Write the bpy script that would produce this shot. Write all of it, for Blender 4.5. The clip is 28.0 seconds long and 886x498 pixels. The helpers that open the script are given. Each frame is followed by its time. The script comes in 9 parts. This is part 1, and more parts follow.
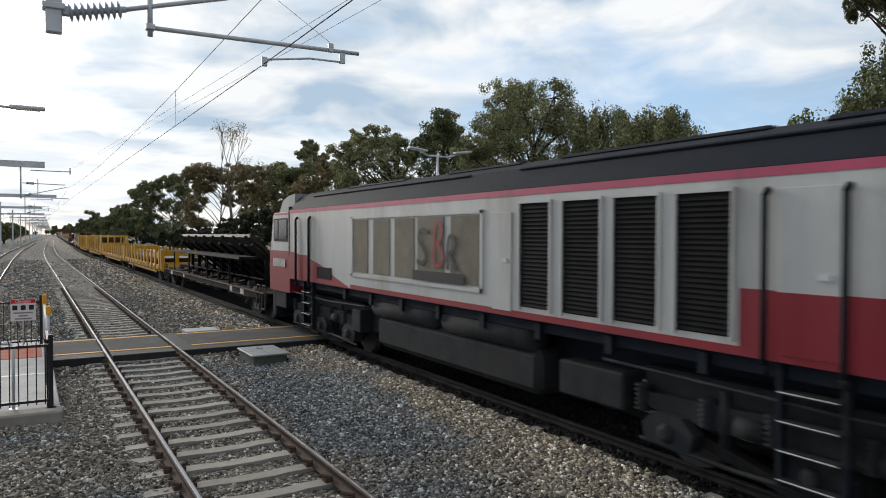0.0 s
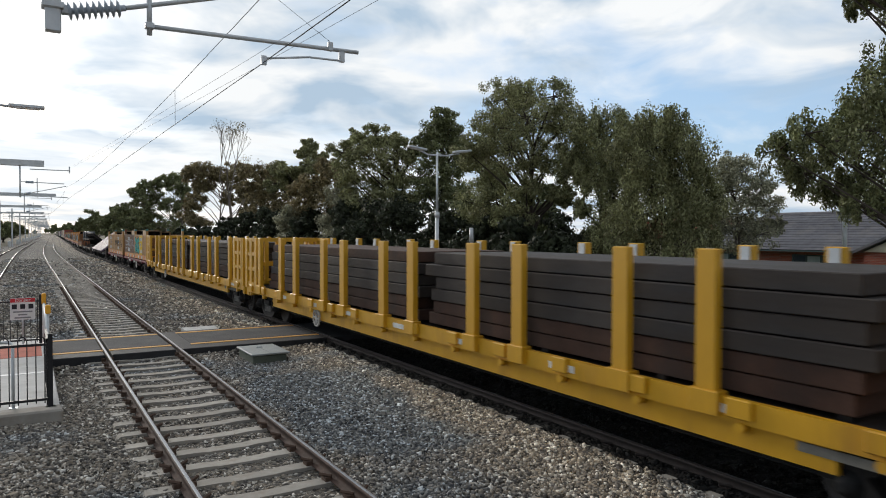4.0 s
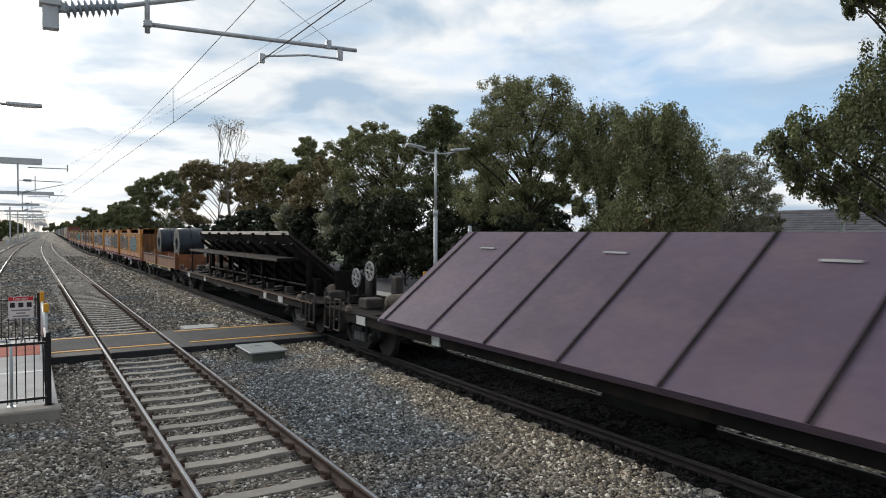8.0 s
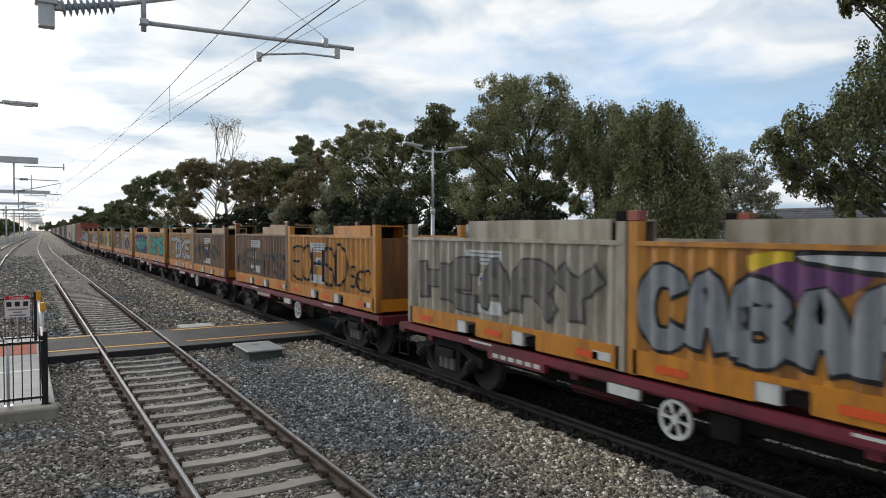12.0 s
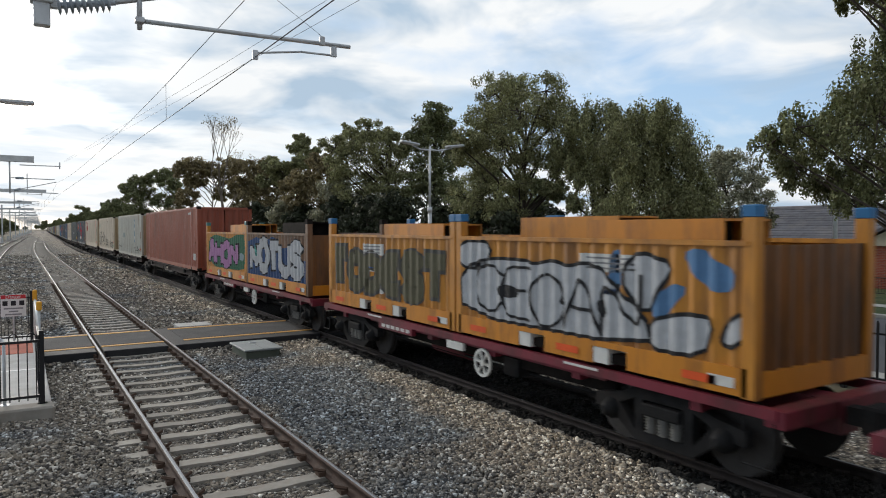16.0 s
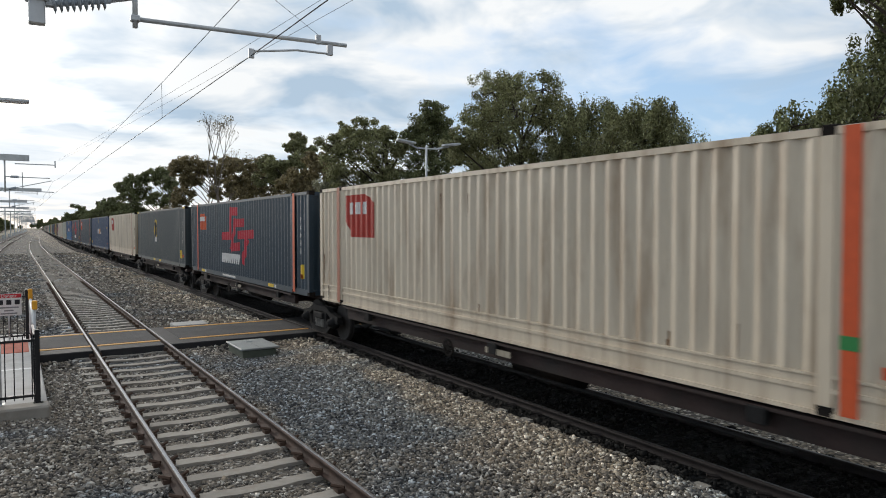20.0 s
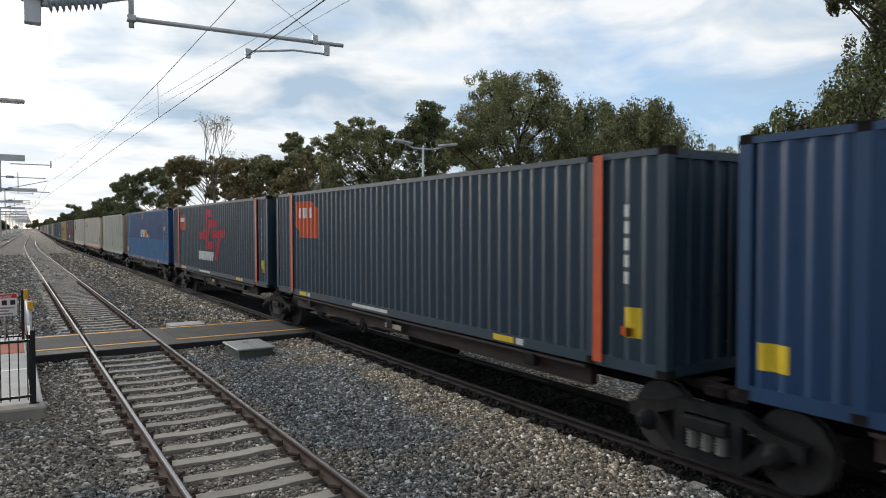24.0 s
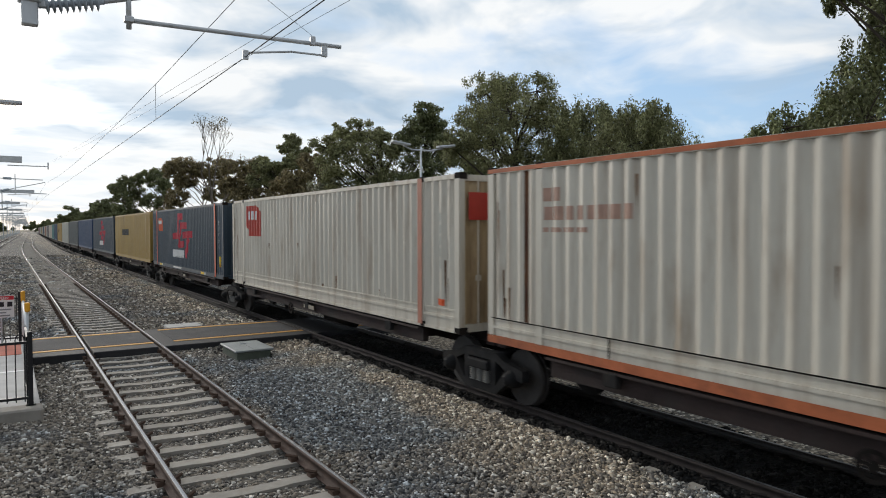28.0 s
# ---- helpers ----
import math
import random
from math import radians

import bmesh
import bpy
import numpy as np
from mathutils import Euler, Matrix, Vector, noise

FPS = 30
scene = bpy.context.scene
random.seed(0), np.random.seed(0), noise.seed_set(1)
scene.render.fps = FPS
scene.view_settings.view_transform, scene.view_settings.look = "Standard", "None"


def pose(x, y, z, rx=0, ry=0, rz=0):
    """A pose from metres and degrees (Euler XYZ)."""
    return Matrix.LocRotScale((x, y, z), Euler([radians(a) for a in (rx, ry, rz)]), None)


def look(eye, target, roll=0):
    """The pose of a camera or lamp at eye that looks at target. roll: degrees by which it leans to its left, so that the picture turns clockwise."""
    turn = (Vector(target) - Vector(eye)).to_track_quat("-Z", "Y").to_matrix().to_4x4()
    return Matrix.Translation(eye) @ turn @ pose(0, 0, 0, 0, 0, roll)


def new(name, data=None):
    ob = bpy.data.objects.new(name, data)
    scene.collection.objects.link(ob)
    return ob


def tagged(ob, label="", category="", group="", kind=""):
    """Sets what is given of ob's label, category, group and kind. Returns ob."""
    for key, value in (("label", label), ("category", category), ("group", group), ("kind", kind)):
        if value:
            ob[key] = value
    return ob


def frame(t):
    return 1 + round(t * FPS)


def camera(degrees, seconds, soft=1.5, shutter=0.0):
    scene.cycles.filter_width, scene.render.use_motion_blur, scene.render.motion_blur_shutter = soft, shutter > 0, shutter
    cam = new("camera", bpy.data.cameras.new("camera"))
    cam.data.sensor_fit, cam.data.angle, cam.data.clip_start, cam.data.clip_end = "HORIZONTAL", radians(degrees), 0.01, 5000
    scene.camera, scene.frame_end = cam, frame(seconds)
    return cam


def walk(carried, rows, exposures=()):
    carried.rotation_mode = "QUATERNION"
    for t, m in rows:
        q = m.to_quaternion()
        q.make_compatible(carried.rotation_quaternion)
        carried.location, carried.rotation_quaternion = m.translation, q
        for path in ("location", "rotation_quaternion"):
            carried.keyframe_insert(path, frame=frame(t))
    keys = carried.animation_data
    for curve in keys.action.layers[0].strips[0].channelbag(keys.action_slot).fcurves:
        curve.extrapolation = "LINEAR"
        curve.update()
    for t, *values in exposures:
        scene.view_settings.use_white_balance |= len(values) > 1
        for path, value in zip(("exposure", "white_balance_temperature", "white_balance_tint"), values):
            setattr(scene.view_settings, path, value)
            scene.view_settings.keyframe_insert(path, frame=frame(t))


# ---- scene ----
# camera: hand held on the platform, turning slowly
cam = camera(65.27, 28.0, soft=1.0, shutter=0.11)
EYE = (0.0, 0.0, 2.935)


def aim(yaw, pitch, roll):
    """Pose of the camera: yaw to the right of the line, pitch up, roll, in degrees."""
    a, b = radians(yaw), radians(pitch)
    way = Vector((math.sin(a) * math.cos(b), math.cos(a) * math.cos(b), math.sin(b)))
    return look(EYE, Vector(EYE) + way, roll)


walk(cam, [(t, aim(a, b, c)) for t, a, b, c in (
    (0, 30.875, -1.18, 0.147), (1.5, 30.877, -1.205, 0.135), (3, 30.892, -1.254, 0.13), (5.5, 30.947, -1.325, 0.136),
    (7, 30.991, -1.397, 0.112), (9, 31.073, -1.477, 0.073), (11, 31.188, -1.539, 0.038), (12.5, 31.279, -1.586, 0.02),
    (14.5, 31.38, -1.666, -0.013), (16, 31.493, -1.701, -0.047), (18, 31.629, -1.765, -0.06), (20, 31.775, -1.812, -0.083),
    (21.5, 31.886, -1.805, -0.061), (23.5, 32.011, -1.803, -0.072), (25, 32.097, -1.763, -0.106), (26.5, 32.155, -1.714, -0.114),
    (28, 32.216, -1.686, -0.118))])

# ---- sky and sun: broken high cloud, low sun behind it ----
SUN_EL, SUN_AZ = 16.0, -9.0          # degrees; azimuth from the line's direction, to the right
world = bpy.data.worlds.new("sky")
scene.world = world
world.use_nodes = True
wt = world.node_tree
wt.nodes.clear()


def wn(kind, **sets):
    n = wt.nodes.new(kind)
    for k, v in sets.items():
        n.inputs[k].default_value = v
    return n


def wmath(op, a, b=None):
    n = wt.nodes.new("ShaderNodeMath")
    n.operation = op
    for i, v in enumerate((a, b)):
        if v is None:
            continue
        if isinstance(v, (int, float)):
            n.inputs[i].default_value = v
        else:
            wt.links.new(v, n.inputs[i])
    return n.outputs[0]


def wmix(fac, a, b):
    n = wt.nodes.new("ShaderNodeMix")
    n.data_type = "RGBA"
    for s, v in ((n.inputs[0], fac), (n.inputs[6], a), (n.inputs[7], b)):
        if isinstance(v, (tuple, float, int)):
            s.default_value = v
        else:
            wt.links.new(v, s)
    return n.outputs[2]


def wramp(fac, stops):
    n = wt.nodes.new("ShaderNodeValToRGB")
    e = n.color_ramp.elements
    while len(e) < len(stops):
        e.new(0.5)
    for el, (p, c) in zip(e, stops):
        el.position, el.color = p, (c, c, c, 1)
    wt.links.new(fac, n.inputs[0])
    return n.outputs[0]


sky = wt.nodes.new("ShaderNodeTexSky")
sky.sky_type, sky.sun_disc = "NISHITA", False
sky.sun_elevation, sky.sun_rotation = radians(SUN_EL), radians(SUN_AZ)
sky.air_density, sky.dust_density = 1.0, 1.5
gen = wt.nodes.new("ShaderNodeTexCoord")
sep = wt.nodes.new("ShaderNodeSeparateXYZ")
wt.links.new(gen.outputs["Generated"], sep.inputs[0])
zup = wmath("MAXIMUM", sep.outputs[2], 0.0)
az = wmath("ARCTAN2", sep.outputs[0], sep.outputs[1])
rise = wmath("LOGARITHM", wmath("ADD", zup, 0.09), 2.718)
comb = wt.nodes.new("ShaderNodeCombineXYZ")
wt.links.new(az, comb.inputs[0])
wt.links.new(wmath("SUBTRACT", rise, wmath("MULTIPLY", az, 0.05)), comb.inputs[1])


def wnoise(scale, detail, rough, shift, dist=0.0, flat=1.5):
    """Soft cloud pattern in long level banks, thinner towards the horizon."""
    m = wt.nodes.new("ShaderNodeMapping")
    m.inputs["Location"].default_value = (shift, shift * 0.7, 0.0)
    m.inputs["Scale"].default_value = (1.6, flat, 1.0)
    wt.links.new(comb.outputs[0], m.inputs[0])
    n = wn("ShaderNodeTexNoise", Scale=scale, Detail=detail, Roughness=rough, Distortion=dist)
    wt.links.new(m.outputs[0], n.inputs["Vector"])
    return n.outputs["Fac"]


big = wnoise(1.5, 4.0, 0.5, 5.3, 0.5, 1.35)
fine = wnoise(4.2, 5.0, 0.55, 8.4, 0.4, 1.3)
shade = wnoise(2.6, 5.0, 0.5, 14.2, 0.4, 1.5)
sunv = (math.sin(radians(SUN_AZ)) * math.cos(radians(SUN_EL)), math.cos(radians(SUN_AZ)) * math.cos(radians(SUN_EL)), math.sin(radians(SUN_EL)))
dot = wt.nodes.new("ShaderNodeVectorMath")
dot.operation = "DOT_PRODUCT"
dot.inputs[1].default_value = sunv
wt.links.new(gen.outputs["Generated"], dot.inputs[0])
near_sun = wramp(dot.outputs["Value"], ((0.50, 0.0), (0.97, 1.0)))
glow = wramp(dot.outputs["Value"], ((0.925, 0.0), (1.0, 1.0)))
# cloud thickens towards the hidden sun; clear blue shows through away from it
gap = wmath("MULTIPLY", wramp(zup, ((0.04, 0.0), (0.10, 1.0), (0.19, 0.7), (0.27, 0.0))), wmath("SUBTRACT", 0.75, near_sun))
amount = wmath("ADD", wmath("SUBTRACT", wmath("ADD", wmath("MULTIPLY", big, 0.62), wmath("MULTIPLY", fine, 0.38)), wmath("MULTIPLY", gap, 0.10)), wmath("MULTIPLY", near_sun, 0.02))
cover = wramp(amount, ((0.37, 0.0), (0.56, 1.0)))
blue = wmix(wramp(zup, ((0.0, 1.0), (0.35, 0.0))), (0.27, 0.43, 0.66, 1), (0.33, 0.49, 0.70, 1))
nish = wmix(0.95, sky.outputs[0], blue)
tone = wramp(wmath("ADD", shade, wmath("MULTIPLY", near_sun, -0.01)), ((0.37, 0.0), (0.54, 1.0)))
cloud = wmix(tone, (0.46, 0.59, 0.73, 1), (0.95, 0.97, 0.98, 1))
low = wramp(zup, ((0.0, 1.0), (0.14, 0.0)))
full = wmix(cover, nish, cloud)
full2 = wmix(wmath("MULTIPLY", low, wmath("MULTIPLY", near_sun, 0.6)), full, (0.93, 0.95, 0.95, 1))
# overhead and behind, the cloud is closed, plain and duller away from the sun
over = wramp(zup, ((0.36, 0.0), (0.62, 1.0)))
back = wmix(wramp(dot.outputs["Value"], ((0.0, 0.0), (0.6, 1.0))), (0.50, 0.53, 0.57, 1), (0.84, 0.86, 0.87, 1))
full2 = wmix(wmath("MULTIPLY", over, 0.75), full2, back)
full2 = wmix(wramp(dot.outputs["Value"], ((0.0, 0.75), (0.45, 0.0))), full2, (0.42, 0.46, 0.52, 1))
bg = wn("ShaderNodeBackground", Strength=1.0)
# thin cloud round the sun is brighter
wt.links.new(wmath("ADD", 1.0, wmath("MULTIPLY", glow, 0.2)), bg.inputs["Strength"])
wt.links.new(full2, bg.inputs["Color"])
wout = wt.nodes.new("ShaderNodeOutputWorld")
wt.links.new(bg.outputs[0], wout.inputs[0])
scene.view_settings.exposure = 0.0

sun_data = bpy.data.lights.new("sun", "SUN")
sun_data.energy, sun_data.angle, sun_data.color = 1.75, radians(14), (1.0, 0.93, 0.84)
sun = new("sun", sun_data)
sun.matrix_world = look(Vector(sunv) * 80, (0, 0, 0))

# ---- materials ----
MATS = {}


def material(name, base, rough=0.7, metal=0.0, vary=0.25, scale=3.0, fine=40.0, bump=0.15, dirt=None, dirt_amt=0.5, dirt_scale=1.2,
             stretch=(1, 1, 1), objvary=0.0, coat=0.0, island=0.0, dist=0.01, spec=0.35, streak=None):
    """Painted, rusty, stony or woody surface: base colour, coarse and fine variation, dirt patches, bump."""
    if name in MATS:
        return MATS[name]
    m = bpy.data.materials.new(name)
    m.use_nodes = True
    nt = m.node_tree
    p = nt.nodes["Principled BSDF"]
    p.inputs["Metallic"].default_value = metal
    tc = nt.nodes.new("ShaderNodeTexCoord")
    mp = nt.nodes.new("ShaderNodeMapping")
    mp.inputs["Scale"].default_value = stretch
    nt.links.new(tc.outputs["Object"], mp.inputs[0])

    def nz(s, d, r=0.55):
        n = nt.nodes.new("ShaderNodeTexNoise")
        n.inputs["Scale"].default_value, n.inputs["Detail"].default_value, n.inputs["Roughness"].default_value = s, d, r
        nt.links.new(mp.outputs[0], n.inputs["Vector"])
        return n.outputs["Fac"]

    def mix(fac, a, b, mode="MIX"):
        n = nt.nodes.new("ShaderNodeMix")
        n.data_type, n.blend_type = "RGBA", mode
        for s, v in ((n.inputs[0], fac), (n.inputs[6], a), (n.inputs[7], b)):
            if isinstance(v, (tuple, float, int)):
                s.default_value = v
            else:
                nt.links.new(v, s)
        return n.outputs[2]

    def ramp(fac, lo, hi):
        n = nt.nodes.new("ShaderNodeMapRange")
        n.inputs[1].default_value, n.inputs[2].default_value = lo, hi
        nt.links.new(fac, n.inputs[0])
        return n.outputs[0]

    def mul(a, k):
        n = nt.nodes.new("ShaderNodeMath")
        n.operation = "MULTIPLY"
        nt.links.new(a, n.inputs[0])
        n.inputs[1].default_value = k
        return n.outputs[0]

    c = (*base, 1)
    dark, light = tuple(v * (1 - vary) for v in base) + (1,), tuple(min(1, v * (1 + vary)) for v in base) + (1,)
    coarse, grain = nz(scale, 4), nz(fine, 3, 0.6)
    col = mix(ramp(coarse, 0.3, 0.7), dark, light)
    col = mix(mul(ramp(grain, 0.3, 0.7), 0.5), col, mix(1.0, col, (1 - vary, 1 - vary, 1 - vary, 1), "MULTIPLY"))
    if objvary or island:
        oi = nt.nodes.new("ShaderNodeNewGeometry" if island else "ShaderNodeObjectInfo")
        rnd = oi.outputs["Random Per Island" if island else "Random"]
        k = island or objvary
        n = nt.nodes.new("ShaderNodeMapRange")
        n.inputs[3].default_value, n.inputs[4].default_value = 1 - k, 1 + k
        nt.links.new(rnd, n.inputs[0])
        hs = nt.nodes.new("ShaderNodeHueSaturation")
        nt.links.new(n.outputs[0], hs.inputs["Value"])
        nt.links.new(col, hs.inputs["Color"])
        col = hs.outputs[0]
    if dirt:
        d = ramp(nz(dirt_scale, 6, 0.65), 0.62 - 0.3 * dirt_amt, 0.75 - 0.2 * dirt_amt)
        col = mix(mul(d, min(1.0, 0.5 + dirt_amt * 0.5)), col, (*dirt, 1))
    if streak:
        # runs of rust and dirt down the sheet
        mp2 = nt.nodes.new("ShaderNodeMapping")
        mp2.inputs["Scale"].default_value = (1, 1, 0.05)
        nt.links.new(tc.outputs["Object"], mp2.inputs[0])
        n = nt.nodes.new("ShaderNodeTexNoise")
        n.inputs["Scale"].default_value, n.inputs["Detail"].default_value, n.inputs["Roughness"].default_value = 5.0, 5.0, 0.7
        nt.links.new(mp2.outputs[0], n.inputs["Vector"])
        col = mix(mul(ramp(n.outputs["Fac"], 0.5, 0.78), streak[1]), col, (*streak[0], 1))
    nt.links.new(col, p.inputs["Base Color"])
    rr = nt.nodes.new("ShaderNodeMapRange")
    rr.inputs[3].default_value, rr.inputs[4].default_value = max(0.02, rough - 0.12), min(1, rough + 0.12)
    nt.links.new(grain, rr.inputs[0])
    nt.links.new(rr.outputs[0], p.inputs["Roughness"])
    p.inputs["Specular IOR Level"].default_value = spec
    if coat:
        p.inputs["Coat Weight"].default_value = coat
    if bump:
        b = nt.nodes.new("ShaderNodeBump")
        b.inputs["Strength"].default_value, b.inputs["Distance"].default_value = bump, dist
        nt.links.new(grain, b.inputs["Height"])
        nt.links.new(b.outputs[0], p.inputs["Normal"])
    MATS[name] = m
    return m


def plain(name, base, rough=0.6, metal=0.0, emit=0.0):
    if name in MATS:
        return MATS[name]
    m = material(name, base, rough, metal, vary=0.1, scale=6.0, fine=60.0, bump=0.05)
    if emit:
        p = m.node_tree.nodes["Principled BSDF"]
        p.inputs["Emission Color"].default_value, p.inputs["Emission Strength"].default_value = (*base, 1), emit
    return m


def glass(name, tint=(0.05, 0.07, 0.09)):
    m = plain(name, tint, 0.06)
    m.node_tree.nodes["Principled BSDF"].inputs["Specular IOR Level"].default_value = 0.6
    return m


# ---- mesh helpers ----
def box(bm, x0, x1, y0, y1, z0, z1, bevel=0.0):
    v = [bm.verts.new(c) for c in ((x0, y0, z0), (x1, y0, z0), (x1, y1, z0), (x0, y1, z0), (x0, y0, z1), (x1, y0, z1), (x1, y1, z1), (x0, y1, z1))]
    f = [bm.faces.new([v[i] for i in q]) for q in ((3, 2, 1, 0), (4, 5, 6, 7), (0, 1, 5, 4), (1, 2, 6, 5), (2, 3, 7, 6), (3, 0, 4, 7))]
    if bevel:
        bmesh.ops.bevel(bm, geom=list({e for q in f for e in q.edges}), offset=bevel, segments=1, affect="EDGES", profile=0.5)
    return f


def prism(bm, pts, axis, a, b):
    """A closed outline pushed from a to b along an axis; pts are the two other coordinates in x, y, z order."""
    def at(p, d):
        q = list(p)
        q.insert("xyz".index(axis), d)
        return bm.verts.new(q)
    lo, hi = [at(p, a) for p in pts], [at(p, b) for p in pts]
    n = len(pts)
    bm.faces.new(lo[::-1])
    bm.faces.new(hi)
    for i in range(n):
        bm.faces.new((lo[i], lo[(i + 1) % n], hi[(i + 1) % n], hi[i]))
    bmesh.ops.recalc_face_normals(bm, faces=bm.faces[-(n + 2):])


def rod(bm, p0, p1, r, seg=8, r1=None, caps=True):
    p0, p1 = Vector(p0), Vector(p1)
    d = p1 - p0
    if d.length < 1e-6:
        return
    q = d.to_track_quat("Z", "Y").to_matrix()
    r1 = r if r1 is None else r1
    rings = []
    for p, rad in ((p0, r), (p1, r1)):
        rings.append([bm.verts.new(p + q @ Vector((math.cos(2 * math.pi * i / seg) * rad, math.sin(2 * math.pi * i / seg) * rad, 0))) for i in range(seg)])
    for i in range(seg):
        f = bm.faces.new((rings[0][i], rings[0][(i + 1) % seg], rings[1][(i + 1) % seg], rings[1][i]))
        f.smooth = seg > 6
    if caps:
        bm.faces.new(rings[0][::-1])
        bm.faces.new(rings[1])


def tube(bm, pts, r, seg=6):
    for a, b in zip(pts, pts[1:]):
        rod(bm, a, b, r, seg)


def ring(bm, c, axis, r_out, r_in, a, b, seg=20):
    """A ring or disc with a hole, from a to b along the axis through c."""
    ax = "xyz".index(axis)
    o = [i for i in range(3) if i != ax]
    loops = []
    for rad, d in ((r_out, a), (r_out, b), (r_in, b), (r_in, a)):
        L = []
        for i in range(seg):
            p = [0, 0, 0]
            p[ax] = c[ax] + d
            p[o[0]] = c[o[0]] + rad * math.cos(2 * math.pi * i / seg)
            p[o[1]] = c[o[1]] + rad * math.sin(2 * math.pi * i / seg)
            L.append(bm.verts.new(p))
        loops.append(L)
    made = []
    for k in range(4):
        A, B = loops[k], loops[(k + 1) % 4]
        for i in range(seg):
            f = bm.faces.new((A[i], A[(i + 1) % seg], B[(i + 1) % seg], B[i]))
            f.smooth = k in (0, 2)
            made.append(f)
    bmesh.ops.recalc_face_normals(bm, faces=made)


def lathe(bm, p0, p1, prof, seg=12):
    """A turned shape along p0-p1: prof holds (share of the way, radius)."""
    p0, p1 = Vector(p0), Vector(p1)
    q = (p1 - p0).to_track_quat("Z", "Y").to_matrix()
    rings = [[bm.verts.new(p0.lerp(p1, t) + q @ Vector((math.cos(2 * math.pi * i / seg) * r, math.sin(2 * math.pi * i / seg) * r, 0))) for i in range(seg)] for t, r in prof]
    for a, b in zip(rings, rings[1:]):
        for i in range(seg):
            bm.faces.new((a[i], a[(i + 1) % seg], b[(i + 1) % seg], b[i])).smooth = True
    bm.faces.new(rings[0][::-1])
    bm.faces.new(rings[-1])


def mesh_of(name, bm, mat):
    me = bpy.data.meshes.new(name)
    bm.to_mesh(me)
    bm.free()
    for m in (mat if isinstance(mat, (list, tuple)) else [mat]):
        me.materials.append(m)
    return me


def part(name, bm, mat, parent=None, label=""):
    """One mesh object under a thing or a part; bm may be a ready mesh."""
    me = bm if isinstance(bm, bpy.types.Mesh) else mesh_of(name, bm, mat)
    ob = new(name, me)
    ob.parent = parent
    if label:
        ob["label"] = label
    return ob


def made(*shapes):
    """A bmesh from calls: (function, arguments...)."""
    bm = bmesh.new()
    for fn, *args in shapes:
        fn(bm, *args)
    return bm


def thing(name, label, category, group="", kind="", at=None):
    return tagged(new(name) if at is None else placed(new(name), at), label, category, group, kind)


def placed(ob, m):
    ob.matrix_basis = m
    return ob


def np_mesh(name, verts, faces, mat, smooth=False):
    verts, faces = np.asarray(verts, dtype=np.float32), np.asarray(faces, dtype=np.int32)
    me = bpy.data.meshes.new(name)
    k = faces.shape[1]
    me.vertices.add(len(verts))
    me.vertices.foreach_set("co", verts.ravel())
    me.loops.add(faces.size)
    me.loops.foreach_set("vertex_index", faces.ravel())
    me.polygons.add(len(faces))
    me.polygons.foreach_set("loop_start", np.arange(0, faces.size, k, dtype=np.int32))
    me.polygons.foreach_set("loop_total", np.full(len(faces), k, dtype=np.int32))
    if smooth:
        me.polygons.foreach_set("use_smooth", np.ones(len(faces), dtype=bool))
    me.update(calc_edges=True)
    for m in (mat if isinstance(mat, (list, tuple)) else [mat]):
        me.materials.append(m)
    return me


# ---- the line: straight past the crossing, then bending to the right ----
def bend(y):
    return 0.0 if y < 80 else 1.6e-4 * (y - 80) ** 2 if y < 158 else 0.973 + 0.025 * (y - 158)


def slope(y):
    return 0.0 if y < 80 else 3.2e-4 * (y - 80) if y < 158 else 0.025


NEAR_X, FREIGHT_X, LEFT_X = 2.439, 8.045, -2.5
STATIONS = [-14, 0, 20, 40, 60, 80] + list(range(88, 170, 8)) + [190, 220, 260, 320, 400, 520, 700, 1000]


def ribbon(name, x0, x1, z, mat, label, category, ys=STATIONS, follow=True, thick=0.3):
    """A long slab along the line, from x0 to x1, with its top at z."""
    bm = bmesh.new()
    rows = []
    for y in ys:
        b = bend(y) if follow else 0.0
        rows.append([bm.verts.new(c) for c in ((x0 + b, y, z - thick), (x0 + b, y, z), (x1 + b, y, z), (x1 + b, y, z - thick))])
    for a, c in zip(rows, rows[1:]):
        for i in range(3):
            bm.faces.new((a[i], c[i], c[i + 1], a[i + 1]))
    bm.faces.new(rows[0])
    bm.faces.new(rows[-1][::-1])
    bmesh.ops.recalc_face_normals(bm, faces=bm.faces)
    return tagged(new(name, mesh_of(name, bm, mat)), label, category, kind="structure")


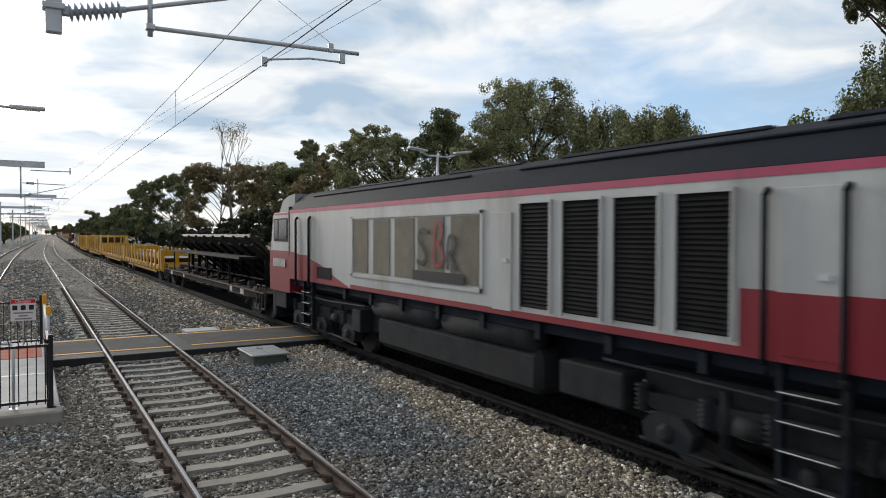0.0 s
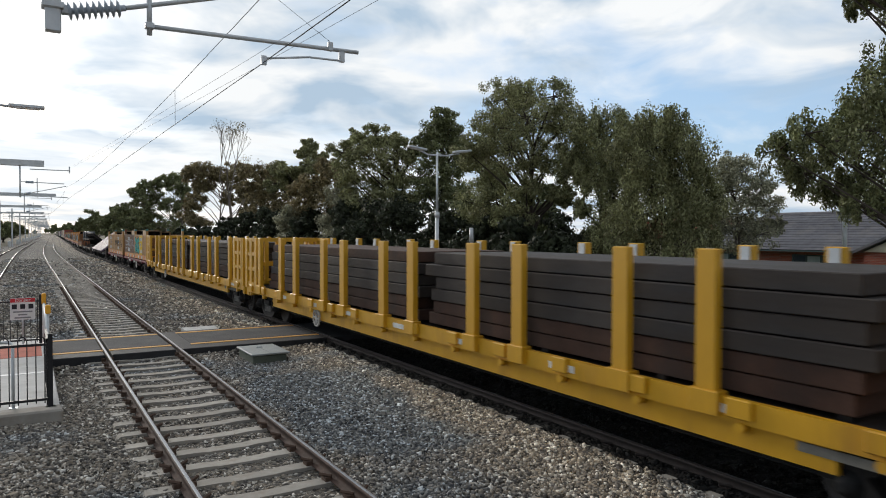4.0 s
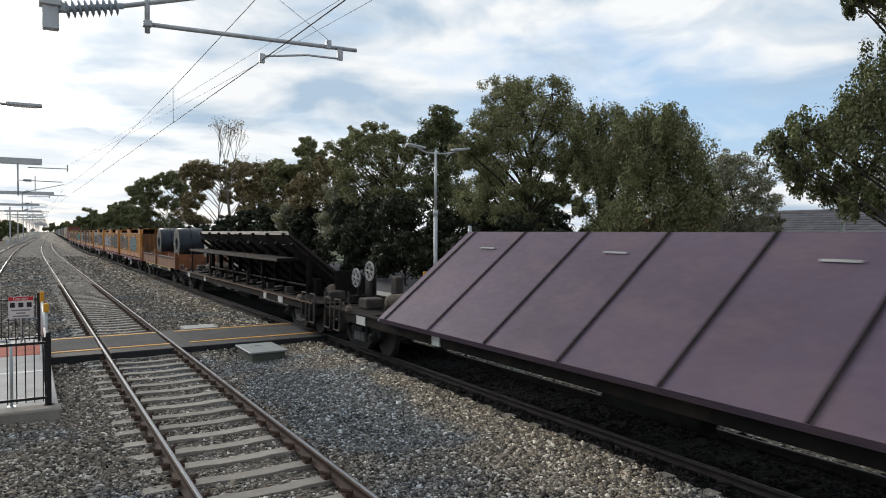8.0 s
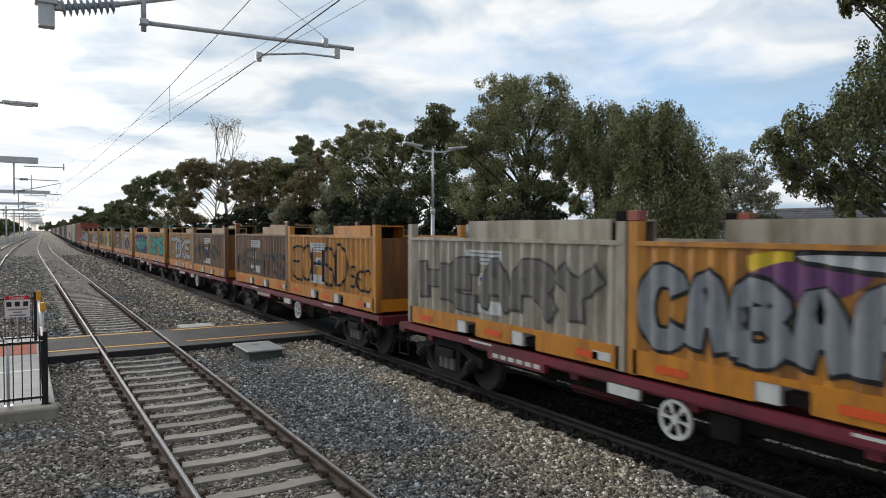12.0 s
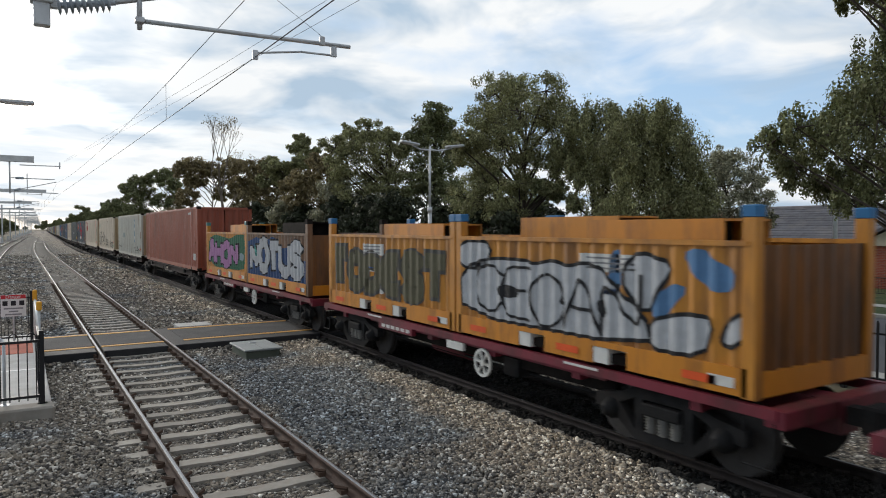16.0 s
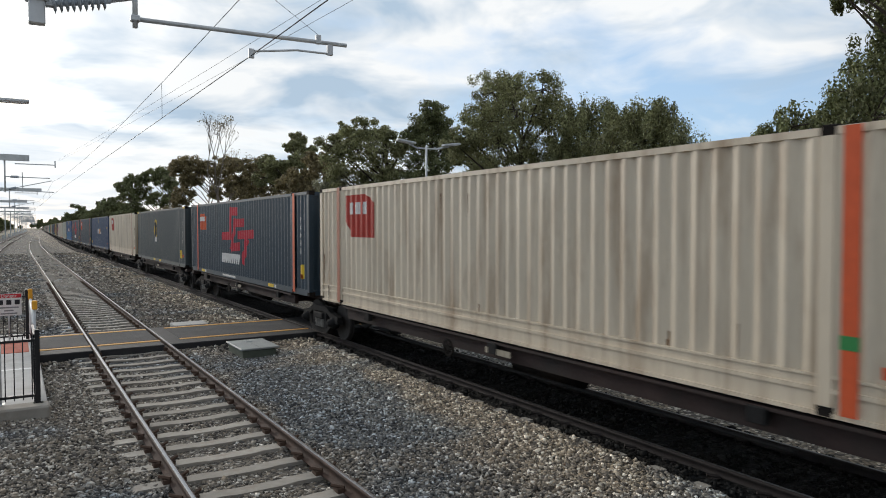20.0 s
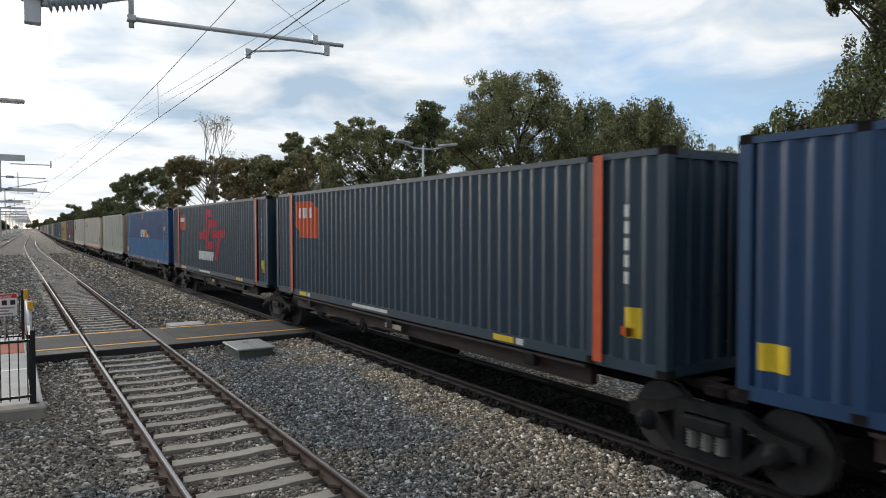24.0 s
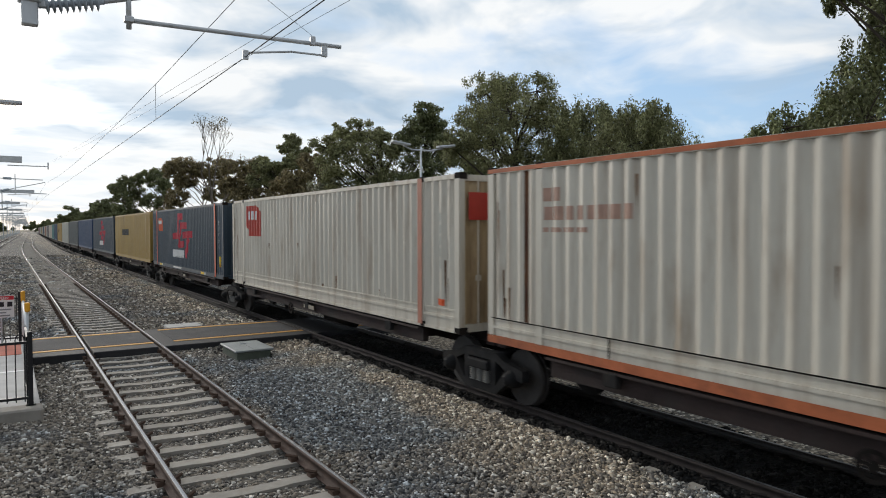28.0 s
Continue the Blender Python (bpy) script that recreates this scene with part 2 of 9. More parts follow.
def ballast_material(name, island, shade=1.0):
    """Crushed rock: grey-blue to tan stones, cracks between them, blue-grey newer patches."""
    m = bpy.data.materials.new(name)
    m.use_nodes = True
    nt = m.node_tree
    L = nt.links.new
    p = nt.nodes["Principled BSDF"]
    geo = nt.nodes.new("ShaderNodeNewGeometry")
    vor = nt.nodes.new("ShaderNodeTexVoronoi")
    vor.inputs["Scale"].default_value = 19.0
    L(geo.outputs["Position"], vor.inputs["Vector"])
    ramp = nt.nodes.new("ShaderNodeValToRGB")
    els = ramp.color_ramp.elements
    cols = tuple((q, tuple(v * shade for v in c)) for q, c in ((0.0, (0.05, 0.045, 0.04)), (0.3, (0.16, 0.148, 0.135)), (0.55, (0.262, 0.222, 0.172)), (0.82, (0.365, 0.332, 0.28)), (1.0, (0.86, 0.82, 0.74))))
    while len(els) < len(cols):
        els.new(0.5)
    for e, (q, c) in zip(els, cols):
        e.position, e.color = q, (*c, 1)
    if island:
        L(geo.outputs["Random Per Island"], ramp.inputs[0])
    else:
        sepc = nt.nodes.new("ShaderNodeSeparateColor")
        L(vor.outputs["Color"], sepc.inputs[0])
        L(sepc.outputs[0], ramp.inputs[0])
    patch = nt.nodes.new("ShaderNodeTexNoise")
    patch.inputs["Scale"].default_value, patch.inputs["Detail"].default_value = 0.33, 3.0
    L(geo.outputs["Position"], patch.inputs["Vector"])
    pr = nt.nodes.new("ShaderNodeMapRange")
    pr.inputs[1].default_value, pr.inputs[2].default_value = 0.47, 0.58
    # newer blue-grey stone tipped between the tracks before the crossing
    heap = nt.nodes.new("ShaderNodeMapping")
    heap.inputs["Scale"].default_value, heap.inputs["Location"].default_value = (0.8, 0.23, 0.0), (-3.85, -2.9, 0.0)
    L(geo.outputs["Position"], heap.inputs[0])
    far = nt.nodes.new("ShaderNodeVectorMath")
    far.operation = "LENGTH"
    L(heap.outputs[0], far.inputs[0])
    hm = nt.nodes.new("ShaderNodeMapRange")
    hm.inputs[1].default_value, hm.inputs[2].default_value, hm.inputs[3].default_value, hm.inputs[4].default_value = 0.6, 1.25, 0.16, -0.05
    L(far.outputs["Value"], hm.inputs[0])
    ha = nt.nodes.new("ShaderNodeMath")
    L(patch.outputs["Fac"], ha.inputs[0])
    L(hm.outputs[0], ha.inputs[1])
    L(ha.outputs[0], pr.inputs[0])
    mix = nt.nodes.new("ShaderNodeMix")
    mix.data_type, mix.blend_type = "RGBA", "MULTIPLY"
    L(pr.outputs[0], mix.inputs[0])
    L(ramp.outputs[0], mix.inputs[6])
    mix.inputs[7].default_value = (0.74, 0.86, 1.02, 1)
    gn = nt.nodes.new("ShaderNodeTexNoise")
    gn.inputs["Scale"].default_value = 90.0
    L(geo.outputs["Position"], gn.inputs["Vector"])
    mix2 = nt.nodes.new("ShaderNodeMix")
    mix2.data_type, mix2.blend_type = "RGBA", "MULTIPLY"
    L(gn.outputs["Fac"], mix2.inputs[0])
    L(mix.outputs[2], mix2.inputs[6])
    mix2.inputs[7].default_value = (0.6, 0.6, 0.6, 1)
    # paler, slightly warmer stone along the freight track's shoulder
    sx = nt.nodes.new("ShaderNodeSeparateXYZ")
    L(geo.outputs["Position"], sx.inputs[0])
    sh = nt.nodes.new("ShaderNodeMapRange")
    sh.inputs[1].default_value, sh.inputs[2].default_value = 4.6, 6.4
    L(sx.outputs[0], sh.inputs[0])
    mix3 = nt.nodes.new("ShaderNodeMix")
    mix3.data_type, mix3.blend_type = "RGBA", "MULTIPLY"
    L(sh.outputs[0], mix3.inputs[0])
    L(mix2.outputs[2], mix3.inputs[6])
    mix3.inputs[7].default_value = (1.75, 1.66, 1.52, 1) if shade > 0.5 else (1, 1, 1, 1)
    col = mix3.outputs[2]
    if not island:
        edge = nt.nodes.new("ShaderNodeMapRange")
        edge.inputs[1].default_value, edge.inputs[2].default_value, edge.inputs[3].default_value = 0.35, 0.75, 1.0
        edge.inputs[4].default_value = 0.45
        L(vor.outputs["Distance"], edge.inputs[0])
        mx = nt.nodes.new("ShaderNodeMix")
        mx.data_type, mx.blend_type = "RGBA", "MULTIPLY"
        mx.inputs[0].default_value = 1.0
        L(col, mx.inputs[6])
        L(edge.outputs[0], mx.inputs[7])
        col = mx.outputs[2]
        b = nt.nodes.new("ShaderNodeBump")
        b.inputs["Strength"].default_value, b.inputs["Distance"].default_value, b.invert = 0.8, 0.03, True
        L(vor.outputs["Distance"], b.inputs["Height"])
        L(b.outputs[0], p.inputs["Normal"])
    L(col, p.inputs["Base Color"])
    p.inputs["Roughness"].default_value = 0.9
    p.inputs["Specular IOR Level"].default_value = 0.25
    return m


BALLAST, STONE = ballast_material("ballast_bed", False, 0.76), ballast_material("ballast_stones", True, 1.04)
# oil-stained ballast, its colour taken down further for the shade under the train
OILY_SHADED, OILY_SHADED_STONE = ballast_material("oily_shaded_bed", False, 0.06), ballast_material("oily_stones", True, 0.075)
CONCRETE = material("concrete", (0.34, 0.315, 0.275), 0.85, vary=0.15, scale=4, fine=60, bump=0.2, dirt=(0.24, 0.20, 0.16), dirt_amt=0.35, dirt_scale=3, objvary=0.15)
PATH = material("path_concrete", (0.48, 0.47, 0.45), 0.85, vary=0.1, scale=2, fine=70, bump=0.15, dirt=(0.33, 0.31, 0.28), dirt_amt=0.3)
RUST = material("rail_rust", (0.072, 0.042, 0.030), 0.8, vary=0.35, scale=5, fine=50, bump=0.3, dirt=(0.05, 0.035, 0.03), dirt_amt=0.5)
POLISH = material("rail_polish", (0.27, 0.272, 0.28), 0.3, 1.0, vary=0.12, scale=2, fine=30, bump=0.02, stretch=(8, 0.3, 8))
CLIP = material("rust_clip", (0.075, 0.046, 0.032), 0.85, vary=0.3, bump=0.2)
ASPHALT = material("asphalt", (0.05, 0.05, 0.052), 0.9, vary=0.2, scale=1.2, fine=90, bump=0.4, dirt=(0.09, 0.085, 0.08), dirt_amt=0.3, dirt_scale=0.6)
ROAD = material("road_asphalt", (0.085, 0.085, 0.092), 0.9, vary=0.12, scale=0.6, fine=60, bump=0.2, dirt=(0.11, 0.11, 0.11), dirt_amt=0.3, dirt_scale=0.4)
# freight sleepers and rails: grime plus the train's shade, both in the colour
SLEEPER_D = material("oily_shaded_concrete", (0.034, 0.031, 0.028), 0.9, vary=0.25, scale=4, fine=50, bump=0.2, objvary=0.2)
RUST_D = material("oily_shaded_rail", (0.035, 0.027, 0.024), 0.8, vary=0.3, bump=0.2)
POLISH_D = material("shaded_rail_head", (0.14, 0.135, 0.13), 0.45, 0.8, vary=0.1, scale=2, bump=0.02)
RUBBER = material("crossing_rubber", (0.028, 0.028, 0.03), 0.75, vary=0.25, scale=3, fine=50, bump=0.2)
LINE = material("orange_line", (0.66, 0.34, 0.08), 0.7, vary=0.15, scale=4, fine=40, bump=0.1, dirt=(0.25, 0.15, 0.08), dirt_amt=0.25, dirt_scale=5)
GRASS = material("lawn", (0.05, 0.075, 0.022), 0.95, vary=0.4, scale=0.7, fine=25, bump=0.8, dirt=(0.13, 0.12, 0.05), dirt_amt=0.35, dirt_scale=0.5, dist=0.05)
DIRT = material("dry_ground", (0.16, 0.13, 0.085), 0.95, vary=0.3, scale=0.3, fine=12, bump=0.6, dirt=(0.07, 0.08, 0.035), dirt_amt=0.6, dirt_scale=0.15, dist=0.04)
KERB = material("kerb", (0.42, 0.41, 0.38), 0.9, vary=0.12, bump=0.2)
STEEL = material("galvanised_steel", (0.58, 0.60, 0.61), 0.5, 0.35, vary=0.12, scale=5, fine=40, bump=0.05)
WIRE = material("copper_wire", (0.035, 0.035, 0.038), 0.6, 0.5, vary=0.1)
BLACK = material("black_paint", (0.015, 0.015, 0.017), 0.45, vary=0.2, bump=0.05)

# ground to the horizon
bm = made((box, -3000, 3000, -1500, 4000, -1.6, -0.36))
tagged(new("ground", mesh_of("ground", bm, DIRT)), "dry earth and thin grass beside the railway", "ground", kind="structure")
ribbon("ballast", -6.5, 11.6, -0.21, BALLAST, "bed of grey and tan crushed rock ballast under the tracks", "ballast", thick=0.5)
ribbon("ballast_shoulder", 3.42, 6.86, -0.160, BALLAST, "raised shoulder of crushed rock between the tracks", "ballast", ys=[-14, 0, 20, 40, 60, 80], thick=0.3)
tagged(new("ballast_bank", mesh_of("ballast_bank", made((prism, [(-2.0, -0.4), (-2.0, -0.1), (0.3, -0.1), (0.95, -0.215), (0.95, -0.4)], "y", 3.1, 12.56)), BALLAST)), "ballast heaped against the plinth and platform end", "ballast", kind="structure")
# near-black strip: oily ballast with the shade under the wagons painted in
ribbon("oily_strip", 7.02, 9.1, -0.128, OILY_SHADED, "oily ballast strip under the freight track, blackened further for the train's shade", "ballast", thick=0.2)
ribbon("road", 16.4, 26.5, -0.32, ROAD, "grey asphalt suburban street beside the railway", "road", ys=[-60, 0, 40, 200], follow=False)
ribbon("kerb", 26.5, 26.8, -0.2, KERB, "pale concrete kerb along the street", "kerb", ys=[-60, 0, 40, 200], follow=False)
ribbon("verge", 26.8, 32.6, -0.21, GRASS, "mown grass verge with worn patches", "grass", ys=[-60, 0, 40, 200], follow=False)
ribbon("footpath", 29.2, 30.2, -0.195, KERB, "narrow concrete footpath across the verge", "path", ys=[-60, 0, 40, 200], follow=False)
ribbon("lawn", 32.6, 60, -0.25, GRASS, "front lawn of the brick house", "lawn", ys=[-60, 0, 40, 120], follow=False)

# ---- tracks ----
PROFILE = [(-0.021, 0.001), (0.021, 0.001), (0.035, -0.004), (0.036, -0.035), (0.009, -0.05), (0.009, -0.13), (0.07, -0.15), (0.07, -0.165), (-0.07, -0.165),
           (-0.07, -0.15), (-0.009, -0.13), (-0.009, -0.05), (-0.036, -0.035), (-0.035, -0.004)]


def rail_mesh(x, mats):
    v, f = [], []
    k = len(PROFILE)
    for j, y in enumerate(STATIONS):
        b = bend(y)
        v += [(x + b + px, y, pz) for px, pz in PROFILE]
        if j:
            f += [((j - 1) * k + i, (j - 1) * k + (i + 1) % k, j * k + (i + 1) % k, j * k + i) for i in range(k)]
    me = np_mesh("rail", v, f, mats)
    idx = np.zeros(len(f), dtype=np.int32)
    idx[0::k] = 1
    me.polygons.foreach_set("material_index", idx)
    return me


def sleeper_mesh(length, mat):
    bm = bmesh.new()
    h = length / 2
    prism(bm, [(-h, -0.40), (h, -0.40), (h, -0.20), (h - 0.06, -0.163), (0.45, -0.163), (0.25, -0.178), (-0.25, -0.178), (-0.45, -0.163), (-h + 0.06, -0.163), (-h, -0.20)], "y", -0.11, 0.11)
    if mat == SLEEPER_D:
        for f in box(bm, -h - 0.01, -h + 0.27, -0.112, 0.112, -0.35, -0.155, 0.02):
            pass
        bm.faces.ensure_lookup_table()
        for f in bm.faces:
            if f.calc_center_median().x < -h + 0.27:
                f.material_index = 1
        me = mesh_of("sleeper", bm, mat)
        me.materials.append(CONCRETE)
        return me
    return mesh_of("sleeper", bm, mat)


def track(name, x, gauge, label, first, step, count, near, clips, oily_shaded=False, behind=0):
    tr = tagged(new(name), label, "railway track", kind="structure")
    for s in (-1, 1):
        part("rail", rail_mesh(x + s * (gauge / 2 + 0.035), [RUST_D, POLISH_D] if oily_shaded else [RUST, POLISH]), None, tr, "rusty steel rail with a polished head")
    sm = sleeper_mesh(2.65 if gauge > 1.5 else 2.5, SLEEPER_D if oily_shaded else CONCRETE)
    cb = bmesh.new()
    for sx in (-1, 1):
        box(cb, sx * 0.09 - 0.045, sx * 0.09 + 0.045, -0.07, 0.07, -0.165, -0.11)
        rod(cb, (sx * 0.05, -0.06, -0.10), (sx * 0.17, 0.05, -0.085), 0.022, 5)
    cm = mesh_of("rail_clip", cb, RUST_D if oily_shaded else CLIP)
    rest = [first - (i + 1) * step for i in range(behind)]
    for i in range(count):
        y = first + i * step
        if i < near:
            o = part("sleeper", sm, None, tr)
            o.matrix_basis = pose(x + bend(y), y, 0, 0, 0, -math.degrees(math.atan(slope(y))))
        else:
            rest.append(y)
        if i < clips:
            for s in (-1, 1):
                o = part("rail_clip", cm, None, tr)
                o.matrix_basis = pose(x + s * (gauge / 2 + 0.035), y, 0)
    if rest:
        v, f = [], []
        for j, y in enumerate(rest):
            b = x + bend(y)
            v += [(b + sx * 1.25, y + sy * 0.11, z) for z in (-0.3, -0.163) for sx, sy in ((-1, -1), (1, -1), (1, 1), (-1, 1))]
            f += [tuple(8 * j + q for q in face) for face in ((4, 5, 6, 7), (0, 1, 5, 4), (1, 2, 6, 5), (2, 3, 7, 6), (3, 0, 4, 7))]
        o = part("far_sleepers", np_mesh("far_sleepers", v, f, SLEEPER_D if oily_shaded else CONCRETE), None, tr)
        o["kind"] = "stuff"
    return tr


SL = 0.685
track("track_1", NEAR_X, 1.6, "electrified passenger track, rusty rails on concrete sleepers", 3.35, SL, 260, 120, 60, behind=60)
track("track_2", FREIGHT_X, 1.435, "freight track with darkened ballast and concrete sleepers", 2.0, 0.67, 260, 70, 40, True, behind=60)
track("track_3", LEFT_X, 1.6, "further passenger track on concrete sleepers", 40.0, SL, 220, 20, 0, behind=110)

# ---- loose stones on the bed near the crossing ----
rng = np.random.default_rng(5)


def stones(n, x0, x1, y0, y1, size, z):
    x, y = rng.uniform(x0, x1, n), rng.uniform(y0, y1, n)
    dn, df = np.abs(x - NEAR_X), np.abs(x - FREIGHT_X)
    keep = (np.abs(dn - 0.835) > 0.10) & (np.abs(df - 0.755) > 0.10)
    fy = np.abs((y - 3.35 + SL / 2) % SL - SL / 2)
    on_sl = (fy < 0.10 + rng.uniform(0, 0.03, n)) & (dn < 1.22) & (rng.uniform(0, 1, n) > np.where(x > NEAR_X + 0.92, 1.0, np.where(dn > 0.9, 0.5, 0.03)))
    fy2 = np.abs((y - 2.0 + 0.335) % 0.67 - 0.335)
    on_s2 = (fy2 < 0.11) & (df < 1.27) & (rng.uniform(0, 1, n) > 0.25)
    crossing = (y > 18.3) & (y < 21.9)
    pit = (x > 4.45) & (x < 5.4) & (y > 16.15) & (y < 17.7)
    plate = (x > 3.95) & (x < 5.15) & (y > 21.3) & (y < 22.8)
    plat = (x < 0.45) & (y > 12.8) & (y < 22)
    near = (y > 7.7 - 0.62 * (x + 0.3)) & ((x > -0.8) | (y > 11.5))
    keep &= near & ~(on_sl | on_s2 | crossing | pit | plate | plat)
    x, y = x[keep], y[keep]
    m = len(x)
    s = size * np.exp(rng.normal(0, 0.28, m))
    cube = np.array([(a, b, c) for c in (-1, 1) for b in (-1, 1) for a in (-1, 1)], float)
    v = cube[None] * (1 + rng.uniform(-0.62, 0.30, (m, 8, 3)))
    v *= (s[:, None] * np.stack([rng.uniform(0.75, 1.3, m), rng.uniform(0.7, 1.1, m), rng.uniform(0.5, 0.85, m)], 1))[:, None, :] * 0.5
    a, t = rng.uniform(0, 2 * np.pi, m), rng.normal(0, 0.45, m)
    ca, sa, ct, st = np.cos(a), np.sin(a), np.cos(t), np.sin(t)
    X, Y, Z = v[..., 0], v[..., 1], v[..., 2]
    Y, Z = Y * ct[:, None] - Z * st[:, None], Y * st[:, None] + Z * ct[:, None]
    X, Y = X * ca[:, None] - Y * sa[:, None], X * sa[:, None] + Y * ca[:, None]
    # slightly heaped between the tracks, dug down inside the near one
    top = z + 0.048 * np.clip((x - 3.36) / 0.12, 0, 1) * (x < 6.9) + 0.022 * np.exp(-((x - 5.4) / 1.4) ** 2) + 0.012 * (x < 1.5) + 0.12 * np.clip((0.95 - x) / 0.7, 0, 1) * (y < 12.7) - 0.015 * (np.abs(x - NEAR_X) < 0.8) + 0.012 * np.sin(x * 3.1 + y * 1.7) + rng.uniform(-0.012, 0.014, m)
    v = np.stack([X + x[:, None], Y + y[:, None], Z + top[:, None]], 2).reshape(-1, 3)
    q = np.array([(4, 5, 7, 6), (0, 1, 5, 4), (1, 3, 7, 5), (3, 2, 6, 7), (2, 0, 4, 6)])
    f = (np.arange(m)[:, None, None] * 8 + q[None]).reshape(-1, 4)
    return v, f


V1, F1 = stones(128000, -0.75, 7.0, 3.0, 17.0, 0.034, -0.205)
V2, F2 = stones(36000, -1.7, 7.0, 17.0, 46.0, 0.054, -0.205)
V4, F4 = stones(15000, -2.5, 7.0, 46.0, 95.0, 0.10, -0.205)
V3, F3 = stones(13000, 7.0, 9.2, 1.5, 24.0, 0.045, -0.126)
allv = np.concatenate([V1, V2, V4])
allf = np.concatenate([F1, F2 + len(V1), F4 + len(V1) + len(V2)])
# stones of that strip carry the same painted shade over their oil
tagged(new("oily_stones", np_mesh("oily_stones", V3, F3, OILY_SHADED_STONE)), "oily ballast stones under the freight track, with the train's shade in their colour", "ballast", kind="stuff")
tagged(new("ballast_stones", np_mesh("ballast_stones", allv, allf, STONE)), "loose angular grey and tan ballast stones", "ballast", kind="stuff")

# ---- pedestrian crossing ----
cr = tagged(new("crossing"), "black rubber and asphalt foot crossing with two orange lines", "level crossing", kind="structure")
G1, G2 = NEAR_X - 0.8, NEAR_X + 0.8
for x0, x1 in ((0.45, G1 - 0.09), (G1 + 0.07, G2 - 0.07), (G2 + 0.09, FREIGHT_X - 0.82), (FREIGHT_X - 0.64, FREIGHT_X + 0.64), (FREIGHT_X + 0.82, 12.0)):
    part("panel", made((box, x0, x1, 18.42, 21.75, -0.34, -0.012, 0.015)), RUBBER, cr)
for x0, x1 in ((0.45, G1 - 0.1), (G1 + 0.09, G2 - 0.09), (G2 + 0.45, FREIGHT_X - 0.85), (FREIGHT_X + 0.85, 11.9)):
    part("deck", made((box, x0, x1, 19.32, 21.3, -0.02, -0.006)), ASPHALT, cr)
    for y in (19.14, 21.43):
        part("line", made((box, x0 - 0.02, x1 + 0.02, y - 0.085, y + 0.085, -0.02, 0.0)), LINE, cr, "worn orange painted line")

# cable pit beside the track, and a flat pit cover beyond the crossing
PITG = material("pit_side", (0.10, 0.115, 0.09), 0.85, vary=0.2, bump=0.2, dirt=(0.2, 0.18, 0.15), dirt_amt=0.3)
PITL = material("pit_lid", (0.27, 0.29, 0.285), 0.6, 0.2, vary=0.12, scale=3, fine=80, bump=0.3)
pit = thing("cable_pit", "square grey cable pit with a steel lid, set in ballast", "pit")
part("body", made((box, 4.52, 5.33, 16.25, 17.55, -0.5, 0.03, 0.02)), PITG, pit)
part("lid", made((box, 4.47, 5.40, 16.2, 17.6, 0.03, 0.075, 0.012), (box, 4.93, 4.945, 16.22, 17.58, 0.073, 0.08)), PITL, pit, "chequered grey steel lid in two halves")
part("lid_handle", made((rod, (4.85, 17.2, 0.085), (5.02, 17.2, 0.085), 0.012, 6)), STEEL, pit)
pc = thing("pit_cover", "flat pale concrete pit cover flush with the ballast", "pit cover")
for i in range(2):
    part("slab", made((box, 4.06 + i * 0.5, 4.54 + i * 0.5, 21.9, 22.7, -0.3, -0.02, 0.01)), PATH, pc)

# ---- path, hooped fences and gate on the platform side ----
RED = material("red_tactile", (0.42, 0.10, 0.06), 0.85, vary=0.15, scale=4, fine=50, bump=0.3)
WHITE = material("white_paint", (0.74, 0.74, 0.72), 0.6, vary=0.08, scale=3, bump=0.05)
YEL = material("safety_yellow", (0.75, 0.36, 0.03), 0.55, vary=0.12, bump=0.05)
tagged(new("path", mesh_of("path", made((box, -12, 0.42, 12.75, 21.9, -0.5, 0.06, 0.02)), PATH)), "pale concrete path leading to the crossing", "path", kind="structure")
tagged(new("kerb_edge", mesh_of("kerb_edge", made((box, -12, 0.44, 12.55, 12.95, -0.5, 0.12, 0.03)), CONCRETE)), "concrete plinth under the fence", "plinth", kind="structure")
tagged(new("tactile_strip", mesh_of("tactile_strip", made((box, -6, 0.24, 18.6, 20.3, 0.05, 0.068)), RED)), "red tactile paving before the crossing", "tactile paving", kind="structure")
tagged(new("path_line", mesh_of("path_line", made((box, -12, 0.36, 16.35, 16.47, 0.05, 0.066)), WHITE)), "white painted line on the path", "line", kind="structure")
tagged(new("platform", mesh_of("platform", made((box, -1.6, 0.62, -14, 3.0, -0.5, 1.25, 0.02)), PATH)), "concrete platform end with a pale edge", "platform", kind="structure")


